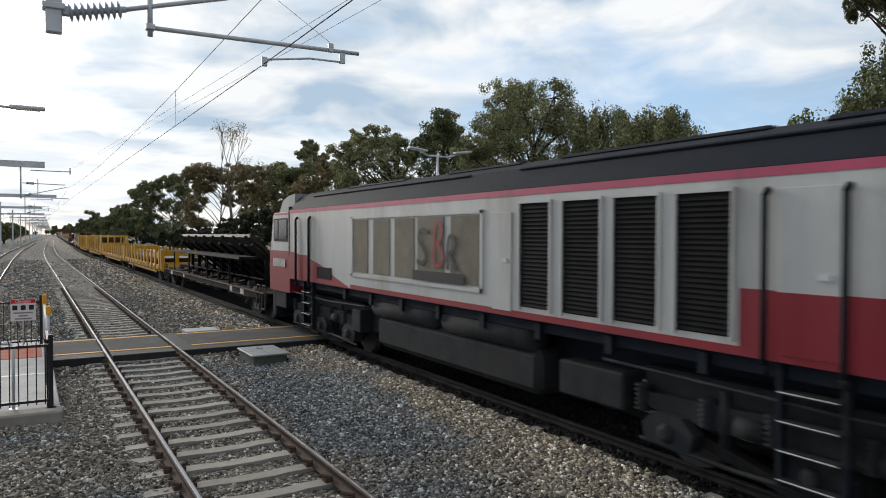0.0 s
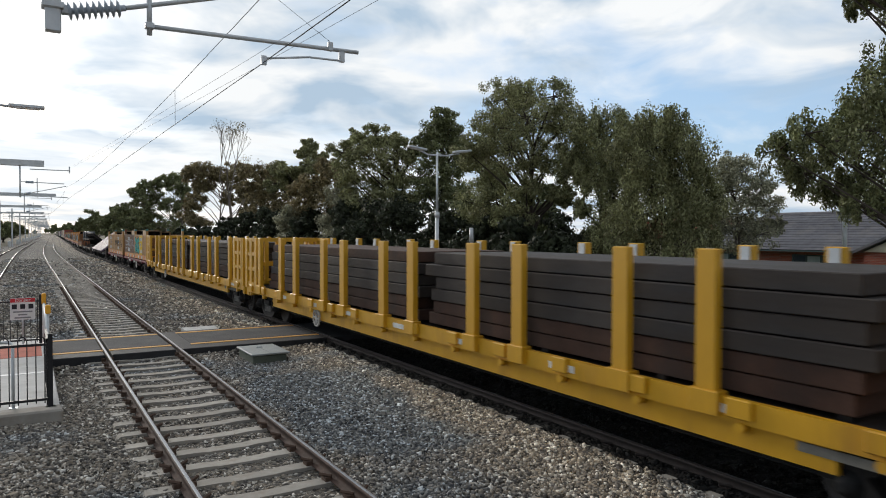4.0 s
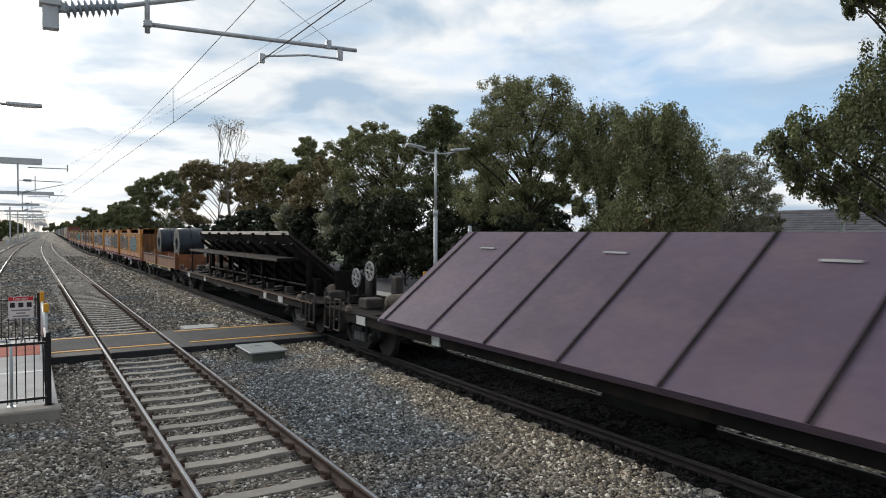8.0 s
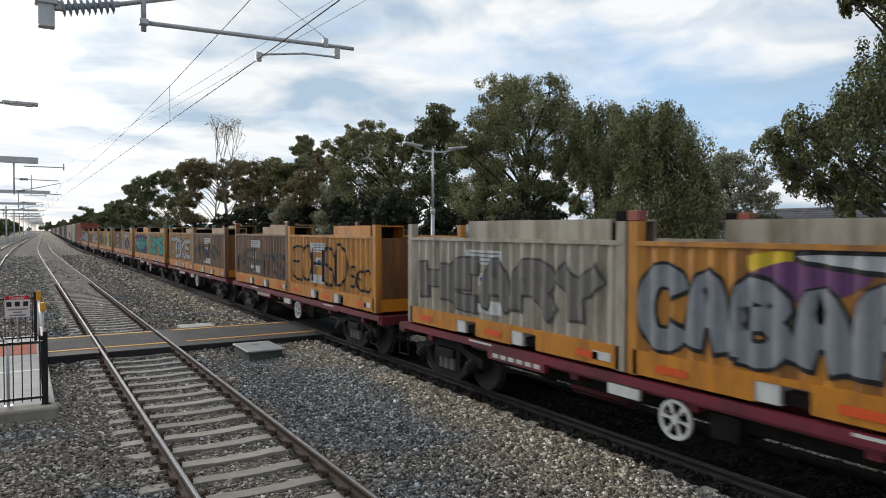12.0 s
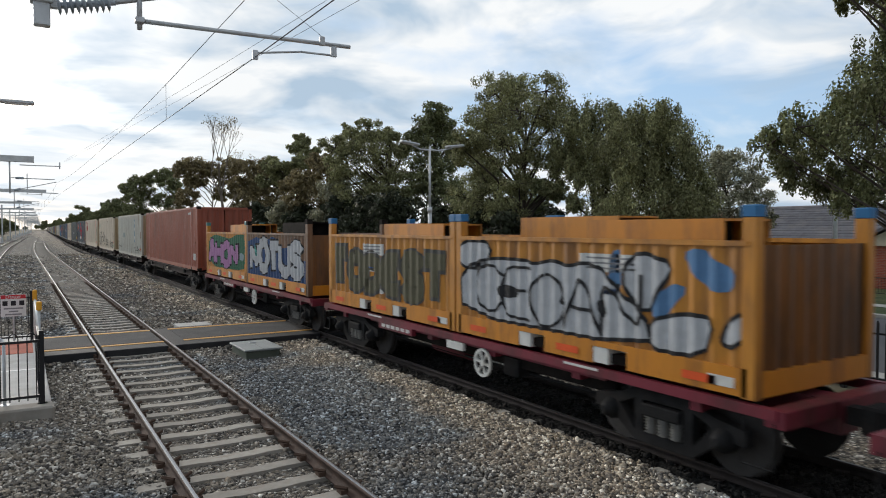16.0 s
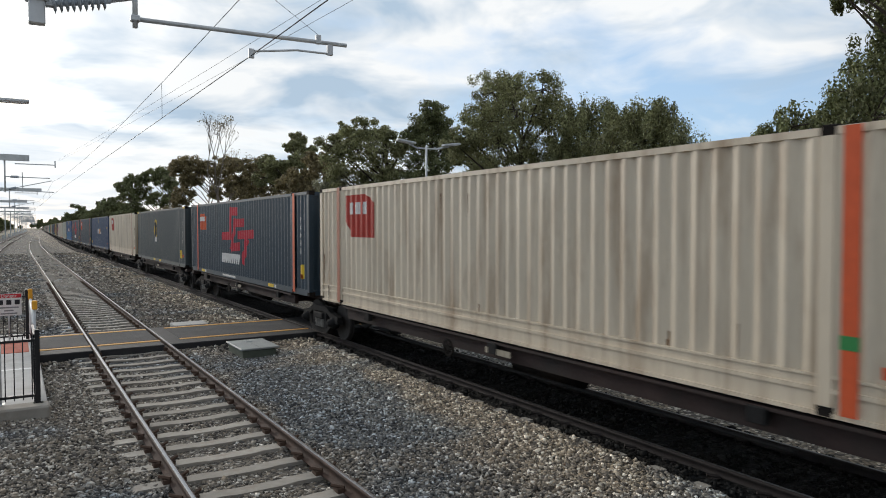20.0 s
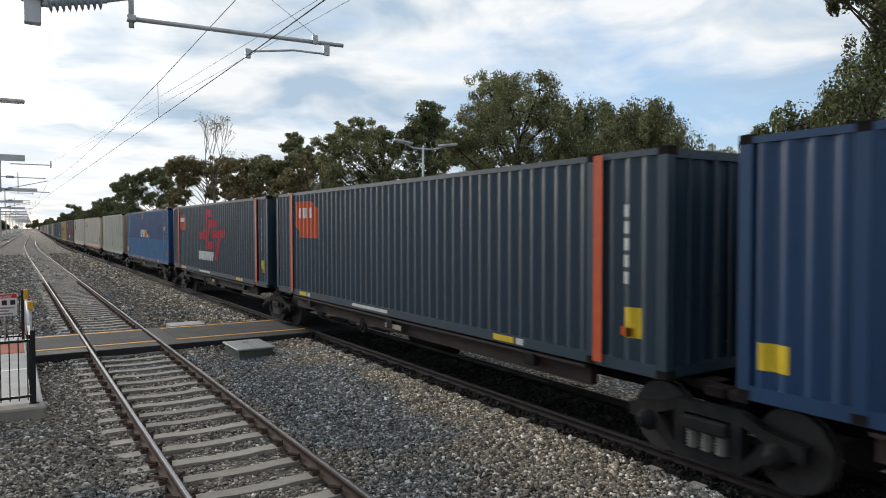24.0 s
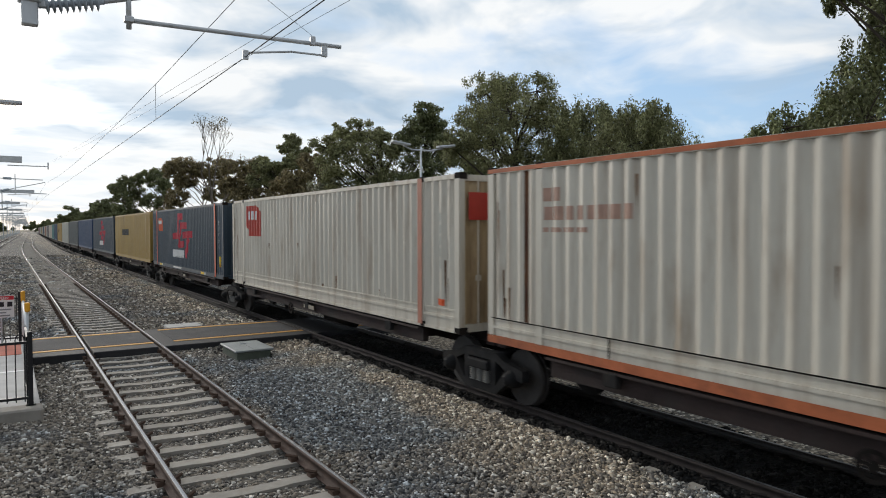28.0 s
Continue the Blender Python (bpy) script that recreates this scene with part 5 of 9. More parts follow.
for sx in (-0.86, 0.86):
    wb = bmesh.new()
    prism(wb, [(-1.1, 0.92), (1.6, 0.92), (1.4, 1.3), (-0.65, 1.34)], "x", sx - 0.01, sx + 0.01)
    part("side_window", wb, GLASS, pcx)
    for wy in (-1.35, 1.4):
        w = part("wheel", made((ring, (sx, wy, 0.31), "x", 0.31, 0.2, -0.1, 0.1, 16)), TYRE, pcx)
        part("rim", made((ring, (sx, wy, 0.31), "x", 0.2, 0.04, -0.09, 0.09, 12)), STEEL, w)
bn = thing("letterbox", "cream rendered letterbox pillar at the lawn edge", "letterbox", at=pose(33.9, 14.6, -0.3))
part("pillar", made((box, -0.5, 0.5, -1.1, 0.6, 0, 1.0, 0.03)), CREAM_W, bn)
part("cap", made((box, -0.55, 0.55, -1.15, 0.65, 1.0, 1.07, 0.02)), KERB, bn)

# ================= the train =================
def dist(t):
    """Metres run since the start; the train slows a little."""
    return 20.8 * t - 0.045 * t * t


RIDERS = []          # (thing, place along the train, side shift, height)


def ride(ob, s, x=0.0, z=0.0):
    RIDERS.append((ob, s, x, z))
    return ob


def paint(name, base, dirt=(0.16, 0.09, 0.05), amt=0.35, rough=0.45, vary=0.12, ds=0.9, streak=None):
    return material(name, base, rough, vary=vary, scale=1.2, fine=25, bump=0.06, dirt=dirt, dirt_amt=amt, dirt_scale=ds, stretch=(1, 1, 0.22), streak=streak, spec=0.5)


GRIME = material("brake_dust", spec=0.12, base=(0.021, 0.021, 0.0215), rough=0.85, vary=0.35, scale=3, fine=30, bump=0.3, dirt=(0.038, 0.033, 0.029), dirt_amt=0.4)
DARK = material("dark_frame", spec=0.12, base=(0.0135, 0.0115, 0.0105), rough=0.9, vary=0.3, scale=3, fine=30, bump=0.2, dirt=(0.035, 0.026, 0.02), dirt_amt=0.4)
COILSPRING = material("spring_steel", (0.20, 0.195, 0.18), 0.7, 0.2, vary=0.25)
WHEEL = material("wheel_steel", (0.06, 0.055, 0.052), 0.7, 0.3, vary=0.25)
MAROON = paint("maroon_paint", (0.20, 0.022, 0.04), (0.035, 0.02, 0.018), 0.55)
YELLOW = paint("wagon_yellow", (0.60, 0.315, 0.012), (0.28, 0.13, 0.02), 0.3)
ORANGE = paint("box_orange", (0.60, 0.25, 0.030), (0.20, 0.085, 0.025), 0.55, ds=2.2, streak=((0.16, 0.06, 0.02), 0.8))
ORANGE_F = paint("box_frame_orange", (0.62, 0.235, 0.016), (0.24, 0.09, 0.02), 0.5, ds=2.5)
BROWN = paint("box_brown", (0.205, 0.10, 0.048), (0.06, 0.036, 0.024), 0.7, ds=2.6, streak=((0.33, 0.18, 0.07), 0.6))
TAN = paint("box_tan", (0.47, 0.25, 0.075), (0.16, 0.09, 0.045), 0.6, ds=2.2, streak=((0.17, 0.09, 0.04), 0.75))
PALE = paint("box_pale", (0.46, 0.41, 0.32), (0.16, 0.12, 0.075), 0.6, ds=2.4, streak=((0.2, 0.14, 0.08), 0.6))
SLATE = paint("box_slate", (0.13, 0.115, 0.09), (0.06, 0.045, 0.03), 0.5)
CREAM = paint("container_cream", (0.60, 0.555, 0.465), (0.30, 0.21, 0.13), 0.34, ds=1.8, streak=((0.26, 0.17, 0.10), 0.7))
CREAM_Y = paint("container_yellow_cream", (0.68, 0.585, 0.45), (0.32, 0.21, 0.12), 0.34, ds=1.8, streak=((0.27, 0.16, 0.08), 0.8))
GREYC = paint("container_grey", (0.50, 0.50, 0.43), (0.25, 0.19, 0.13), 0.40, ds=2.2, streak=((0.22, 0.17, 0.12), 0.7))
REDC = paint("container_red", (0.34, 0.085, 0.045), (0.17, 0.06, 0.035), 0.45, ds=1.4, streak=((0.14, 0.055, 0.035), 0.6))
NAVY = paint("container_navy", (0.022, 0.045, 0.068), (0.027, 0.036, 0.044), 0.2)
STEELG = paint("container_steel_grey", (0.065, 0.08, 0.082), (0.055, 0.05, 0.045), 0.2)
BLUED = paint("container_blue", (0.010, 0.046, 0.12), (0.022, 0.035, 0.07), 0.2)
BLUEM = paint("container_faded_blue", (0.010, 0.062, 0.19), (0.012, 0.05, 0.13), 0.25)
BLUEL = paint("container_light_blue", (0.010, 0.135, 0.32), (0.012, 0.09, 0.2), 0.2)
MUSTARD = paint("container_mustard", (0.40, 0.26, 0.065), (0.2, 0.12, 0.04), 0.25)
TEALC = paint("container_teal", (0.06, 0.22, 0.21), (0.1, 0.09, 0.08), 0.25)
RUSTY = material("rusty_steel", (0.10, 0.045, 0.026), 0.85, vary=0.35, scale=2, fine=25, bump=0.2, dirt=(0.17, 0.075, 0.03), dirt_amt=0.45)
SLAB = material("mill_scale_slab", (0.042, 0.033, 0.028), 0.7, vary=0.3, scale=1, fine=15, bump=0.1, dirt=(0.036, 0.037, 0.040), dirt_amt=0.5, stretch=(1, 0.2, 1))
RUSTD = material("dark_rusty_slab", (0.062, 0.031, 0.021), 0.85, vary=0.35, scale=2, fine=25, bump=0.2, dirt=(0.035, 0.024, 0.02), dirt_amt=0.45)
PLATE = material("steel_plate", (0.16, 0.142, 0.15), 0.6, 0.0, vary=0.15, scale=0.8, fine=12, bump=0.05, dirt=(0.12, 0.09, 0.08), dirt_amt=0.35, stretch=(1, 0.25, 1))
PURPLE = material("purple_plate", (0.125, 0.088, 0.125), 0.68, 0.0, vary=0.18, scale=0.7, fine=10, bump=0.05, dirt=(0.16, 0.11, 0.125), dirt_amt=0.4, stretch=(1, 0.5, 1))
COIL = material("steel_coil", (0.034, 0.042, 0.052), 0.36, 0.45, vary=0.15, scale=2, fine=30, bump=0.03, stretch=(3, 1, 1))
STRAP = material("blue_strap", (0.10, 0.16, 0.30), 0.8, vary=0.2)
WEB = material("pale_strap", (0.50, 0.44, 0.30), 0.85, vary=0.2)
WHEELG = material("grey_handwheel", (0.4, 0.39, 0.37), 0.7, vary=0.2)
LABEL = material("white_label", (0.66, 0.66, 0.63), 0.6, vary=0.12, scale=6, dirt=(0.4, 0.36, 0.3), dirt_amt=0.3)
ORED = plain("orange_red", (0.75, 0.10, 0.02), 0.5)
BOX_END = paint("stained_box_end", (0.24, 0.10, 0.028), (0.05, 0.03, 0.02), 0.7, ds=1.6, streak=((0.06, 0.03, 0.015), 0.9))
CREAM_END = paint("stained_cream_end", (0.50, 0.37, 0.21), (0.15, 0.085, 0.04), 0.65, ds=1.5, streak=((0.10, 0.05, 0.022), 1.0))
LID_TAN = paint("lid_tan", (0.42, 0.27, 0.13), (0.2, 0.12, 0.06), 0.4, ds=2.0)
MESHES = {}


def shared(key, build):
    if key not in MESHES:
        MESHES[key] = build()
    return MESHES[key]


# ---- running gear ----
def wheelset_mesh(r):
    def build():
        bm = bmesh.new()
        rod(bm, (-0.95, 0, 0), (0.95, 0, 0), 0.08, 8)
        for s in (-1, 1):
            ring(bm, (s * 0.745, 0, 0), "x", r, 0.07, -0.065, 0.065, 16)
            ring(bm, (s * 0.69, 0, 0), "x", r + 0.028, r - 0.05, -0.012, 0.012, 16)
        return mesh_of("wheelset", bm, WHEEL)
    return shared(("ws", r), build)


def sideframe_mesh(base):
    """Cast side frame: arched top chord, dished lower member and two columns round open windows."""
    def build():
        h = base / 2
        bm = bmesh.new()
        vs = {}

        def at(y, z):
            return vs.setdefault((y, z), bm.verts.new((0, y, z))) if (y, z) not in vs else vs[(y, z)]
        for s in (-1, 1):
            for q in (((h + 0.30, 0.45), (h + 0.30, 0.63), (h - 0.15, 0.71), (h - 0.15, 0.57)),
                      ((h - 0.15, 0.57), (h - 0.15, 0.71), (0.46, 0.83), (0.46, 0.69)), ((0.46, 0.69), (0.46, 0.83), (0.32, 0.83), (0.32, 0.69)),
                      ((0.46, 0.27), (0.46, 0.69), (0.32, 0.69), (0.32, 0.27)), ((0.46, 0.13), (0.46, 0.27), (0.32, 0.27), (0.32, 0.13)),
                      ((h - 0.15, 0.57), (0.46, 0.27), (0.46, 0.13), (h + 0.05, 0.47)), ((h + 0.30, 0.45), (h - 0.15, 0.57), (h + 0.05, 0.47))):
                bm.faces.new([at(s * y, z) for y, z in q])
        for lo, hi in ((0.69, 0.83), (0.13, 0.27)):
            bm.faces.new([at(-0.32, lo), at(-0.32, hi), at(0.32, hi), at(0.32, lo)])
        bmesh.ops.recalc_face_normals(bm, faces=bm.faces[:])
        out = bmesh.ops.extrude_face_region(bm, geom=bm.faces[:])
        for v in bm.verts:
            v.co.x = -0.075
        for v in out["geom"]:
            if isinstance(v, bmesh.types.BMVert):
                v.co.x = 0.075
        bmesh.ops.recalc_face_normals(bm, faces=bm.faces[:])
        return mesh_of("sideframe", bm, GRIME)
    return shared(("sf", base), build)


def spring_mesh():
    def build():
        bm = bmesh.new()
        lathe(bm, (0, 0, 0.27), (0, 0, 0.5), [(i / 12, 0.095 if i % 2 else 0.055) for i in range(13)], 8)
        return mesh_of("spring", bm, COILSPRING)
    return shared("spring", build)


def axle_box_mesh():
    def build():
        bm = bmesh.new()
        lathe(bm, (-0.2, 0, 0.46), (0.1, 0, 0.46), [(0, 0.05), (0.12, 0.055), (0.16, 0.10), (0.4, 0.11), (0.5, 0.15), (1, 0.15)], 12)
        return mesh_of("axle_box", bm, GRIME)
    return shared("axle_box", build)


def bogie(par, y, base=1.78, r=0.46, axles=2):
    bo = part("bogie", made((box, -0.95, 0.95, -0.2, 0.2, 0.48, 0.74, 0.02)), GRIME, par, "grimy cast-steel bogie")
    bo.matrix_basis = pose(0, y, 0)
    for s in (-1, 1):
        part("sideframe", sideframe_mesh(base), None, bo).matrix_basis = pose(s * 1.02, 0, 0, 0, 0, 180 if s > 0 else 0)
    for q in (-0.2, 0.0, 0.2):
        part("spring", spring_mesh(), None, bo, "pale coil spring").matrix_basis = pose(-1.05, q, 0)
    part("bolster_end", shared("bolster", lambda: mesh_of("bolster_end", made((box, -0.12, 0.12, -0.3, 0.3, 0.5, 0.66, 0.02)), GRIME)), None, bo).matrix_basis = pose(-1.04, 0, 0)
    for k in range(axles):
        part("wheelset", wheelset_mesh(r), None, bo).matrix_basis = pose(0, -base / 2 + base * k / (axles - 1), r)
        part("axle_box", axle_box_mesh(), None, bo).matrix_basis = pose(-1.05, -base / 2 + base * k / (axles - 1), 0)
    return bo


def coupler(par, L, mat, ends=(-1, 1)):
    for s in ends:
        c = bmesh.new()
        box(c, -0.09, 0.09, *sorted((s * (L / 2 - 0.3), s * (L / 2 + 0.30))), 0.72, 0.92)
        box(c, -0.2, 0.2, *sorted((s * (L / 2 + 0.20), s * (L / 2 + 0.42))), 0.66, 0.98, 0.03)
        part("coupler", c, GRIME, par)
        part("hose", made((tube, ((0.35, s * (L / 2), 0.8), (0.32, s * (L / 2 + 0.22), 0.45), (0.2, s * (L / 2 + 0.4), 0.42)), 0.025, 6)), GRIME, par)
        part("step", made((tube, ((-1.25, s * (L / 2 - 0.12), 0.85), (-1.27, s * (L / 2 - 0.12), 0.35), (-1.27, s * (L / 2 - 0.5), 0.35), (-1.25, s * (L / 2 - 0.5), 0.85)), 0.012, 6)), GRIME, par, "grimy steel foot step")


def handwheel(par, x, y, z, r, mat, axis="x"):
    """Rim, six spokes and hub cut from one plate."""
    bm = bmesh.new()
    rims = [[bm.verts.new((x - 0.02, y + math.cos(k * math.pi / 12) * q, z + math.sin(k * math.pi / 12) * q)) for k in range(24)] for q in (r, r - 0.045, 0.06)]
    for k in range(24):
        bm.faces.new((rims[0][k], rims[0][(k + 1) % 24], rims[1][(k + 1) % 24], rims[1][k]))
        if k % 4 == 0:
            bm.faces.new((rims[1][k], rims[1][k + 1], rims[2][k + 1], rims[2][k]))
    bm.faces.new(rims[2])
    out = bmesh.ops.extrude_face_region(bm, geom=bm.faces[:])
    for v in out["geom"]:
        if isinstance(v, bmesh.types.BMVert):
            v.co.x += 0.04
    bmesh.ops.recalc_face_normals(bm, faces=bm.faces[:])
    part("handwheel", bm, mat, par, "spoked hand brake wheel")


def skeletal_wagon(s0, s1, mat, label, detail=True, first=True, last=True):
    """Low container platform; joined ones share a bogie at the joint, the first and last of a set end in couplers."""
    L = s1 - s0
    w = thing("container_wagon", label, "wagon", "wagons of the train")
    zt = 1.0
    part("centre_sill", made((box, -0.22, 0.22, -L / 2 + 0.02, L / 2 - 0.02, 0.62, 0.98)), DARK, w)
    for s, free in ((-1, first), (1, last)):
        part("side_sill", made((box, s * 1.05 - 0.06, s * 1.05 + 0.06, -L / 2 + 1.9, L / 2 - 1.9, 0.70, zt), (box, s * 1.13 - 0.1, s * 1.13 + 0.1, -L / 2 + 1.9, L / 2 - 1.9, zt - 0.035, zt)), mat, w)
        part("end_platform", made((box, -0.55, 0.55, *sorted((s * (L / 2 - 0.03), s * (L / 2 - 2.6))), 0.84, 0.98, 0.02), (box, *((-1.2, 1.2) if free else (-0.75, 0.75)), *sorted((s * (L / 2 - 0.03), s * (L / 2 - 0.3))), 0.84, 0.98, 0.02)), mat, w)
    if detail:
        for k in range(5):
            y = -L / 2 + 2.4 + k * (L - 4.8) / 4
            part("cross_bearer", made((box, -1.1, 1.1, y - 0.1, y + 0.1, 0.72, 0.95)), mat, w)
        part("brake_tank", made((rod, (-0.5, -1.4, 0.55), (-0.5, 0.2, 0.55), 0.18, 12)), DARK, w)
        part("brake_rod", made((rod, (-0.9, -L / 2 + 3, 0.5), (-0.9, L / 2 - 3, 0.5), 0.025, 6)), GRIME, w)
        part("number_panel", made((box, -1.245, -1.235, -0.5, 0.2, 0.80, 0.90)), PALE, w, "grimy stencilled panel")
        handwheel(w, -1.1, 1.6, 0.66, 0.17, DARK)
        for k in (0.2, 0.5, 0.8):
            y = -L / 2 + L * k
            part("lock_bracket", made((box, -1.26, -1.16, y - 0.12, y + 0.12, 0.80, 0.99, 0.01)), GRIME, w)
        coupler(w, L, mat, [s for s, free in ((-1, first), (1, last)) if free])
    bogie(w, -L / 2 + (1.75 if first else 0.0))
    if last:
        bogie(w, L / 2 - 1.75)
    return ride(w, (s0 + s1) / 2)


# ---- containers ----
PITCH, DEPTH = 0.28, 0.045


def corr(y):
    """Depth of the corrugation at y: 0 on the outer flat, DEPTH on the inner one."""
    u = (y / PITCH) % 1.0
    return 0.0 if u < 0.26 else DEPTH * (u - 0.26) / 0.24 if u < 0.5 else DEPTH if u < 0.76 else DEPTH * (1 - (u - 0.76) / 0.24)


def corr_cuts(y0, y1):
    k0, out = math.floor(y0 / PITCH), []
    for k in range(k0, math.ceil(y1 / PITCH) + 1):
        for u in (0.0, 0.26, 0.5, 0.76):
            y = (k + u) * PITCH
            if y0 + 1e-4 < y < y1 - 1e-4:
                out.append(y)
    return out


def corr_panel(name, y0, y1, z0, z1, x, mat, axis="x", sgn=-1, split=None, mat2=None):
    """Corrugated sheet; for axis x it lies at x and runs along y, for axis y it runs along x."""
    ys = [y0] + corr_cuts(y0, y1) + [y1]
    zs = [z0, z1] if split is None else [z0, split, z1]
    v, f, mi = [], [], []
    n = len(zs)
    for j, y in enumerate(ys):
        d = x - sgn * corr(y)
        for z in zs:
            v.append((d, y, z) if axis == "x" else (y, d, z))
        if j:
            for i in range(n - 1):
                f.append(((j - 1) * n + i, j * n + i, j * n + i + 1, (j - 1) * n + i + 1))
                mi.append(1 if (split is not None and i == 0) else 0)
    me = np_mesh(name, v, f, [mat] if mat2 is None else [mat, mat2])
    me.polygons.foreach_set("material_index", np.array(mi, dtype=np.int32))
    return me


def decal(polys, mat, off, name="paint", x=-1.22, cut=True, par=None, label=""):
    """A painted shape on the near side: polygons in (y, z), laid over the corrugation."""
    bm = bmesh.new()
    for poly in polys:
        vs = [bm.verts.new((0, y, z)) for y, z in poly]
        try:
            bm.faces.new(vs)
        except ValueError:
            pass
    bmesh.ops.remove_doubles(bm, verts=bm.verts[:], dist=1e-4)
    if cut:
        ys = [v.co.y for v in bm.verts]
        for y in corr_cuts(min(ys), max(ys)):
            bmesh.ops.bisect_plane(bm, geom=bm.verts[:] + bm.edges[:] + bm.faces[:], dist=1e-5, plane_co=(0, y, 0), plane_no=(0, 1, 0))
    for v in bm.verts:
        v.co.x = x - off + (corr(v.co.y) if cut else 0.0)
    bmesh.ops.triangulate(bm, faces=bm.faces[:])
    for f in bm.faces:
        f.normal_update()
        if f.normal.x > 0:
            f.normal_flip()
    return part(name, bm, mat, par, label)


def rect(y0, y1, z0, z1):
    return [(y0, z0), (y1, z0), (y1, z1), (y0, z1)]


def stroke(pts, w):
    """A painted stroke as one strip of quads with shared edges."""
    n = len(pts)
    rims = []
    for i, (a, b) in enumerate(pts):
        (p, q), (r, t) = pts[max(0, i - 1)], pts[min(n - 1, i + 1)]
        l = math.hypot(r - p, t - q) or 1.0
        nx, ny = -(t - q) / l * w / 2, (r - p) / l * w / 2
        rims.append(((a + nx, b + ny), (a - nx, b - ny)))
    return [[c[0], c[1], d[1], d[0]] for c, d in zip(rims, rims[1:])]


def slab_stroke(pts, w):
    """Square-ended, square-jointed stroke."""
    out = []
    n = len(pts) - 1
    for i, ((a, b), (c, d)) in enumerate(zip(pts, pts[1:])):
        l = math.hypot(c - a, d - b)
        ux, uy = (c - a) / l * w / 2, (d - b) / l * w / 2
        e0, e1 = (1.0 if i else 0.0), (1.0 if i < n - 1 else 0.0)
        a, b, c, d = a - ux * e0, b - uy * e0, c + ux * e1, d + uy * e1
        out.append([(a - uy, b + ux), (a + uy, b - ux), (c + uy, d - ux), (c - uy, d + ux)])
    return out


def swirl(kind, y, z, w, h, g):
    """One spray-painted form, in the box at (y, z) of size w by h."""
    j = lambda: g.uniform(-0.06, 0.06)
    forms = (
        [(-0.1, 0.1), (0.2, 0.95), (0.45, 0.35), (0.7, 0.9), (1.1, 0.05)],
        [(-0.05, 0.3), (0.15, 0.9), (0.35, 0.4), (0.5, 0.8), (0.8, 0.15), (1.1, 0.6)],
        [(-0.05, 0.55), (0.25, 1.05), (0.5, 0.35), (0.6, 0.05), (0.8, 0.5), (1.05, 0.8)],
        [(-0.1, 0.9), (0.1, 0.25), (0.3, 0.0), (0.5, 0.65), (0.7, 0.35), (1.05, 1.0)],
        [(0.0, 0.0), (0.35, 0.8), (0.6, 0.1), (0.75, 0.75), (1.15, 0.45)],
        [(-0.1, 0.4), (0.2, 0.55), (0.35, 0.2), (0.6, 0.5), (0.8, 0.3), (1.1, 0.45)])
    return [(y + w * (1 - a + j()), z + h * (b + j())) for a, b in forms[kind % len(forms)]]


def softened(pts):
    """The same line with its corners rounded twice."""
    for _ in range(2):
        q = [pts[0]]
        for (a, b), (c, d) in zip(pts, pts[1:]):
            q += [(a * 0.75 + c * 0.25, b * 0.75 + d * 0.25), (a * 0.25 + c * 0.75, b * 0.25 + d * 0.75)]
        pts = q + [pts[-1]]
    return pts


def graffiti(par, y0, y1, z0, z1, seed, fill, line, back=None, n=4, fat=0.2, thin=False):
    """Overlapping spray-painted forms with outlines, over an uneven background patch."""
    g = np.random.default_rng(seed)
    if back:
        m = 22
        pts = []
        cy, cz = (y0 + y1) / 2, (z0 + z1) / 2
        for k in range(m):
            a = 2 * math.pi * k / m
            c, s = math.cos(a), math.sin(a)
            q = (abs(c) ** 4 + abs(s) ** 4) ** -0.25
            pts.append((cy + c * q * (y1 - y0) / 2 * g.uniform(0.88, 1.04), cz + s * q * (z1 - z0) / 2 * g.uniform(0.9, 1.0)))
        decal([pts], back, 0.002, "paint_background", par=par)
    w = (y1 - y0) / (n + 0.3)
    lines = [softened(swirl(int(g.integers(0, 6)), y0 - 0.05 * w + k * w * 1.0, z0 + (z1 - z0) * 0.14, w * 1.3, (z1 - z0) * 0.68 * g.uniform(0.85, 1.08), g)) for k in range(n)]
    if thin:
        decal([p for l in lines for p in stroke(l, fat if fat < 0.16 else 0.03)], line, 0.004, "spray_line", par=par)
        return
    hl = plain("spray_highlight", (0.5, 0.5, 0.5), 0.5)
    for l in lines:
        decal(stroke(l, fat + 0.09), line, 0.004, "paint_outline", par=par)
        decal(stroke(l, fat), fill, 0.006, "paint_form", par=par)
        if fat > 0.15:
            sh = [(a + fat * 0.18, b + fat * 0.2) for a, b in l[3:-3]]
            decal(stroke(sh, fat * 0.12), hl if g.uniform() < 0.6 else line, 0.008, "paint_highlight", par=par)


GLYPHS = dict(A="00 38 59 90/24 74", B="00 09 59 97 65 05/65 93 70 00", C="97 79 29 06 03 20 70 92", D="00 09 59 96 93 50 00", E="90 00 09 99/05 75", F="00 09 99/05 75", G="97 79 29 06 03 20 70 93 64",
              H="00 09/90 99/05 95", I="40 49", K="00 09/99 04 90", L="09 00 90", M="00 09 45 99 90", N="00 09 90 99", O="49 18 06 03 20 70 93 96 79 49", R="00 09 69 97 65 05/55 90", S="97 79 29 07 15 74 92 70 20 02",
              T="09 99/49 40", U="09 03 20 70 93 99", V="09 40 99", Y="09 45 99/45 40", Z="09 99 00 90")


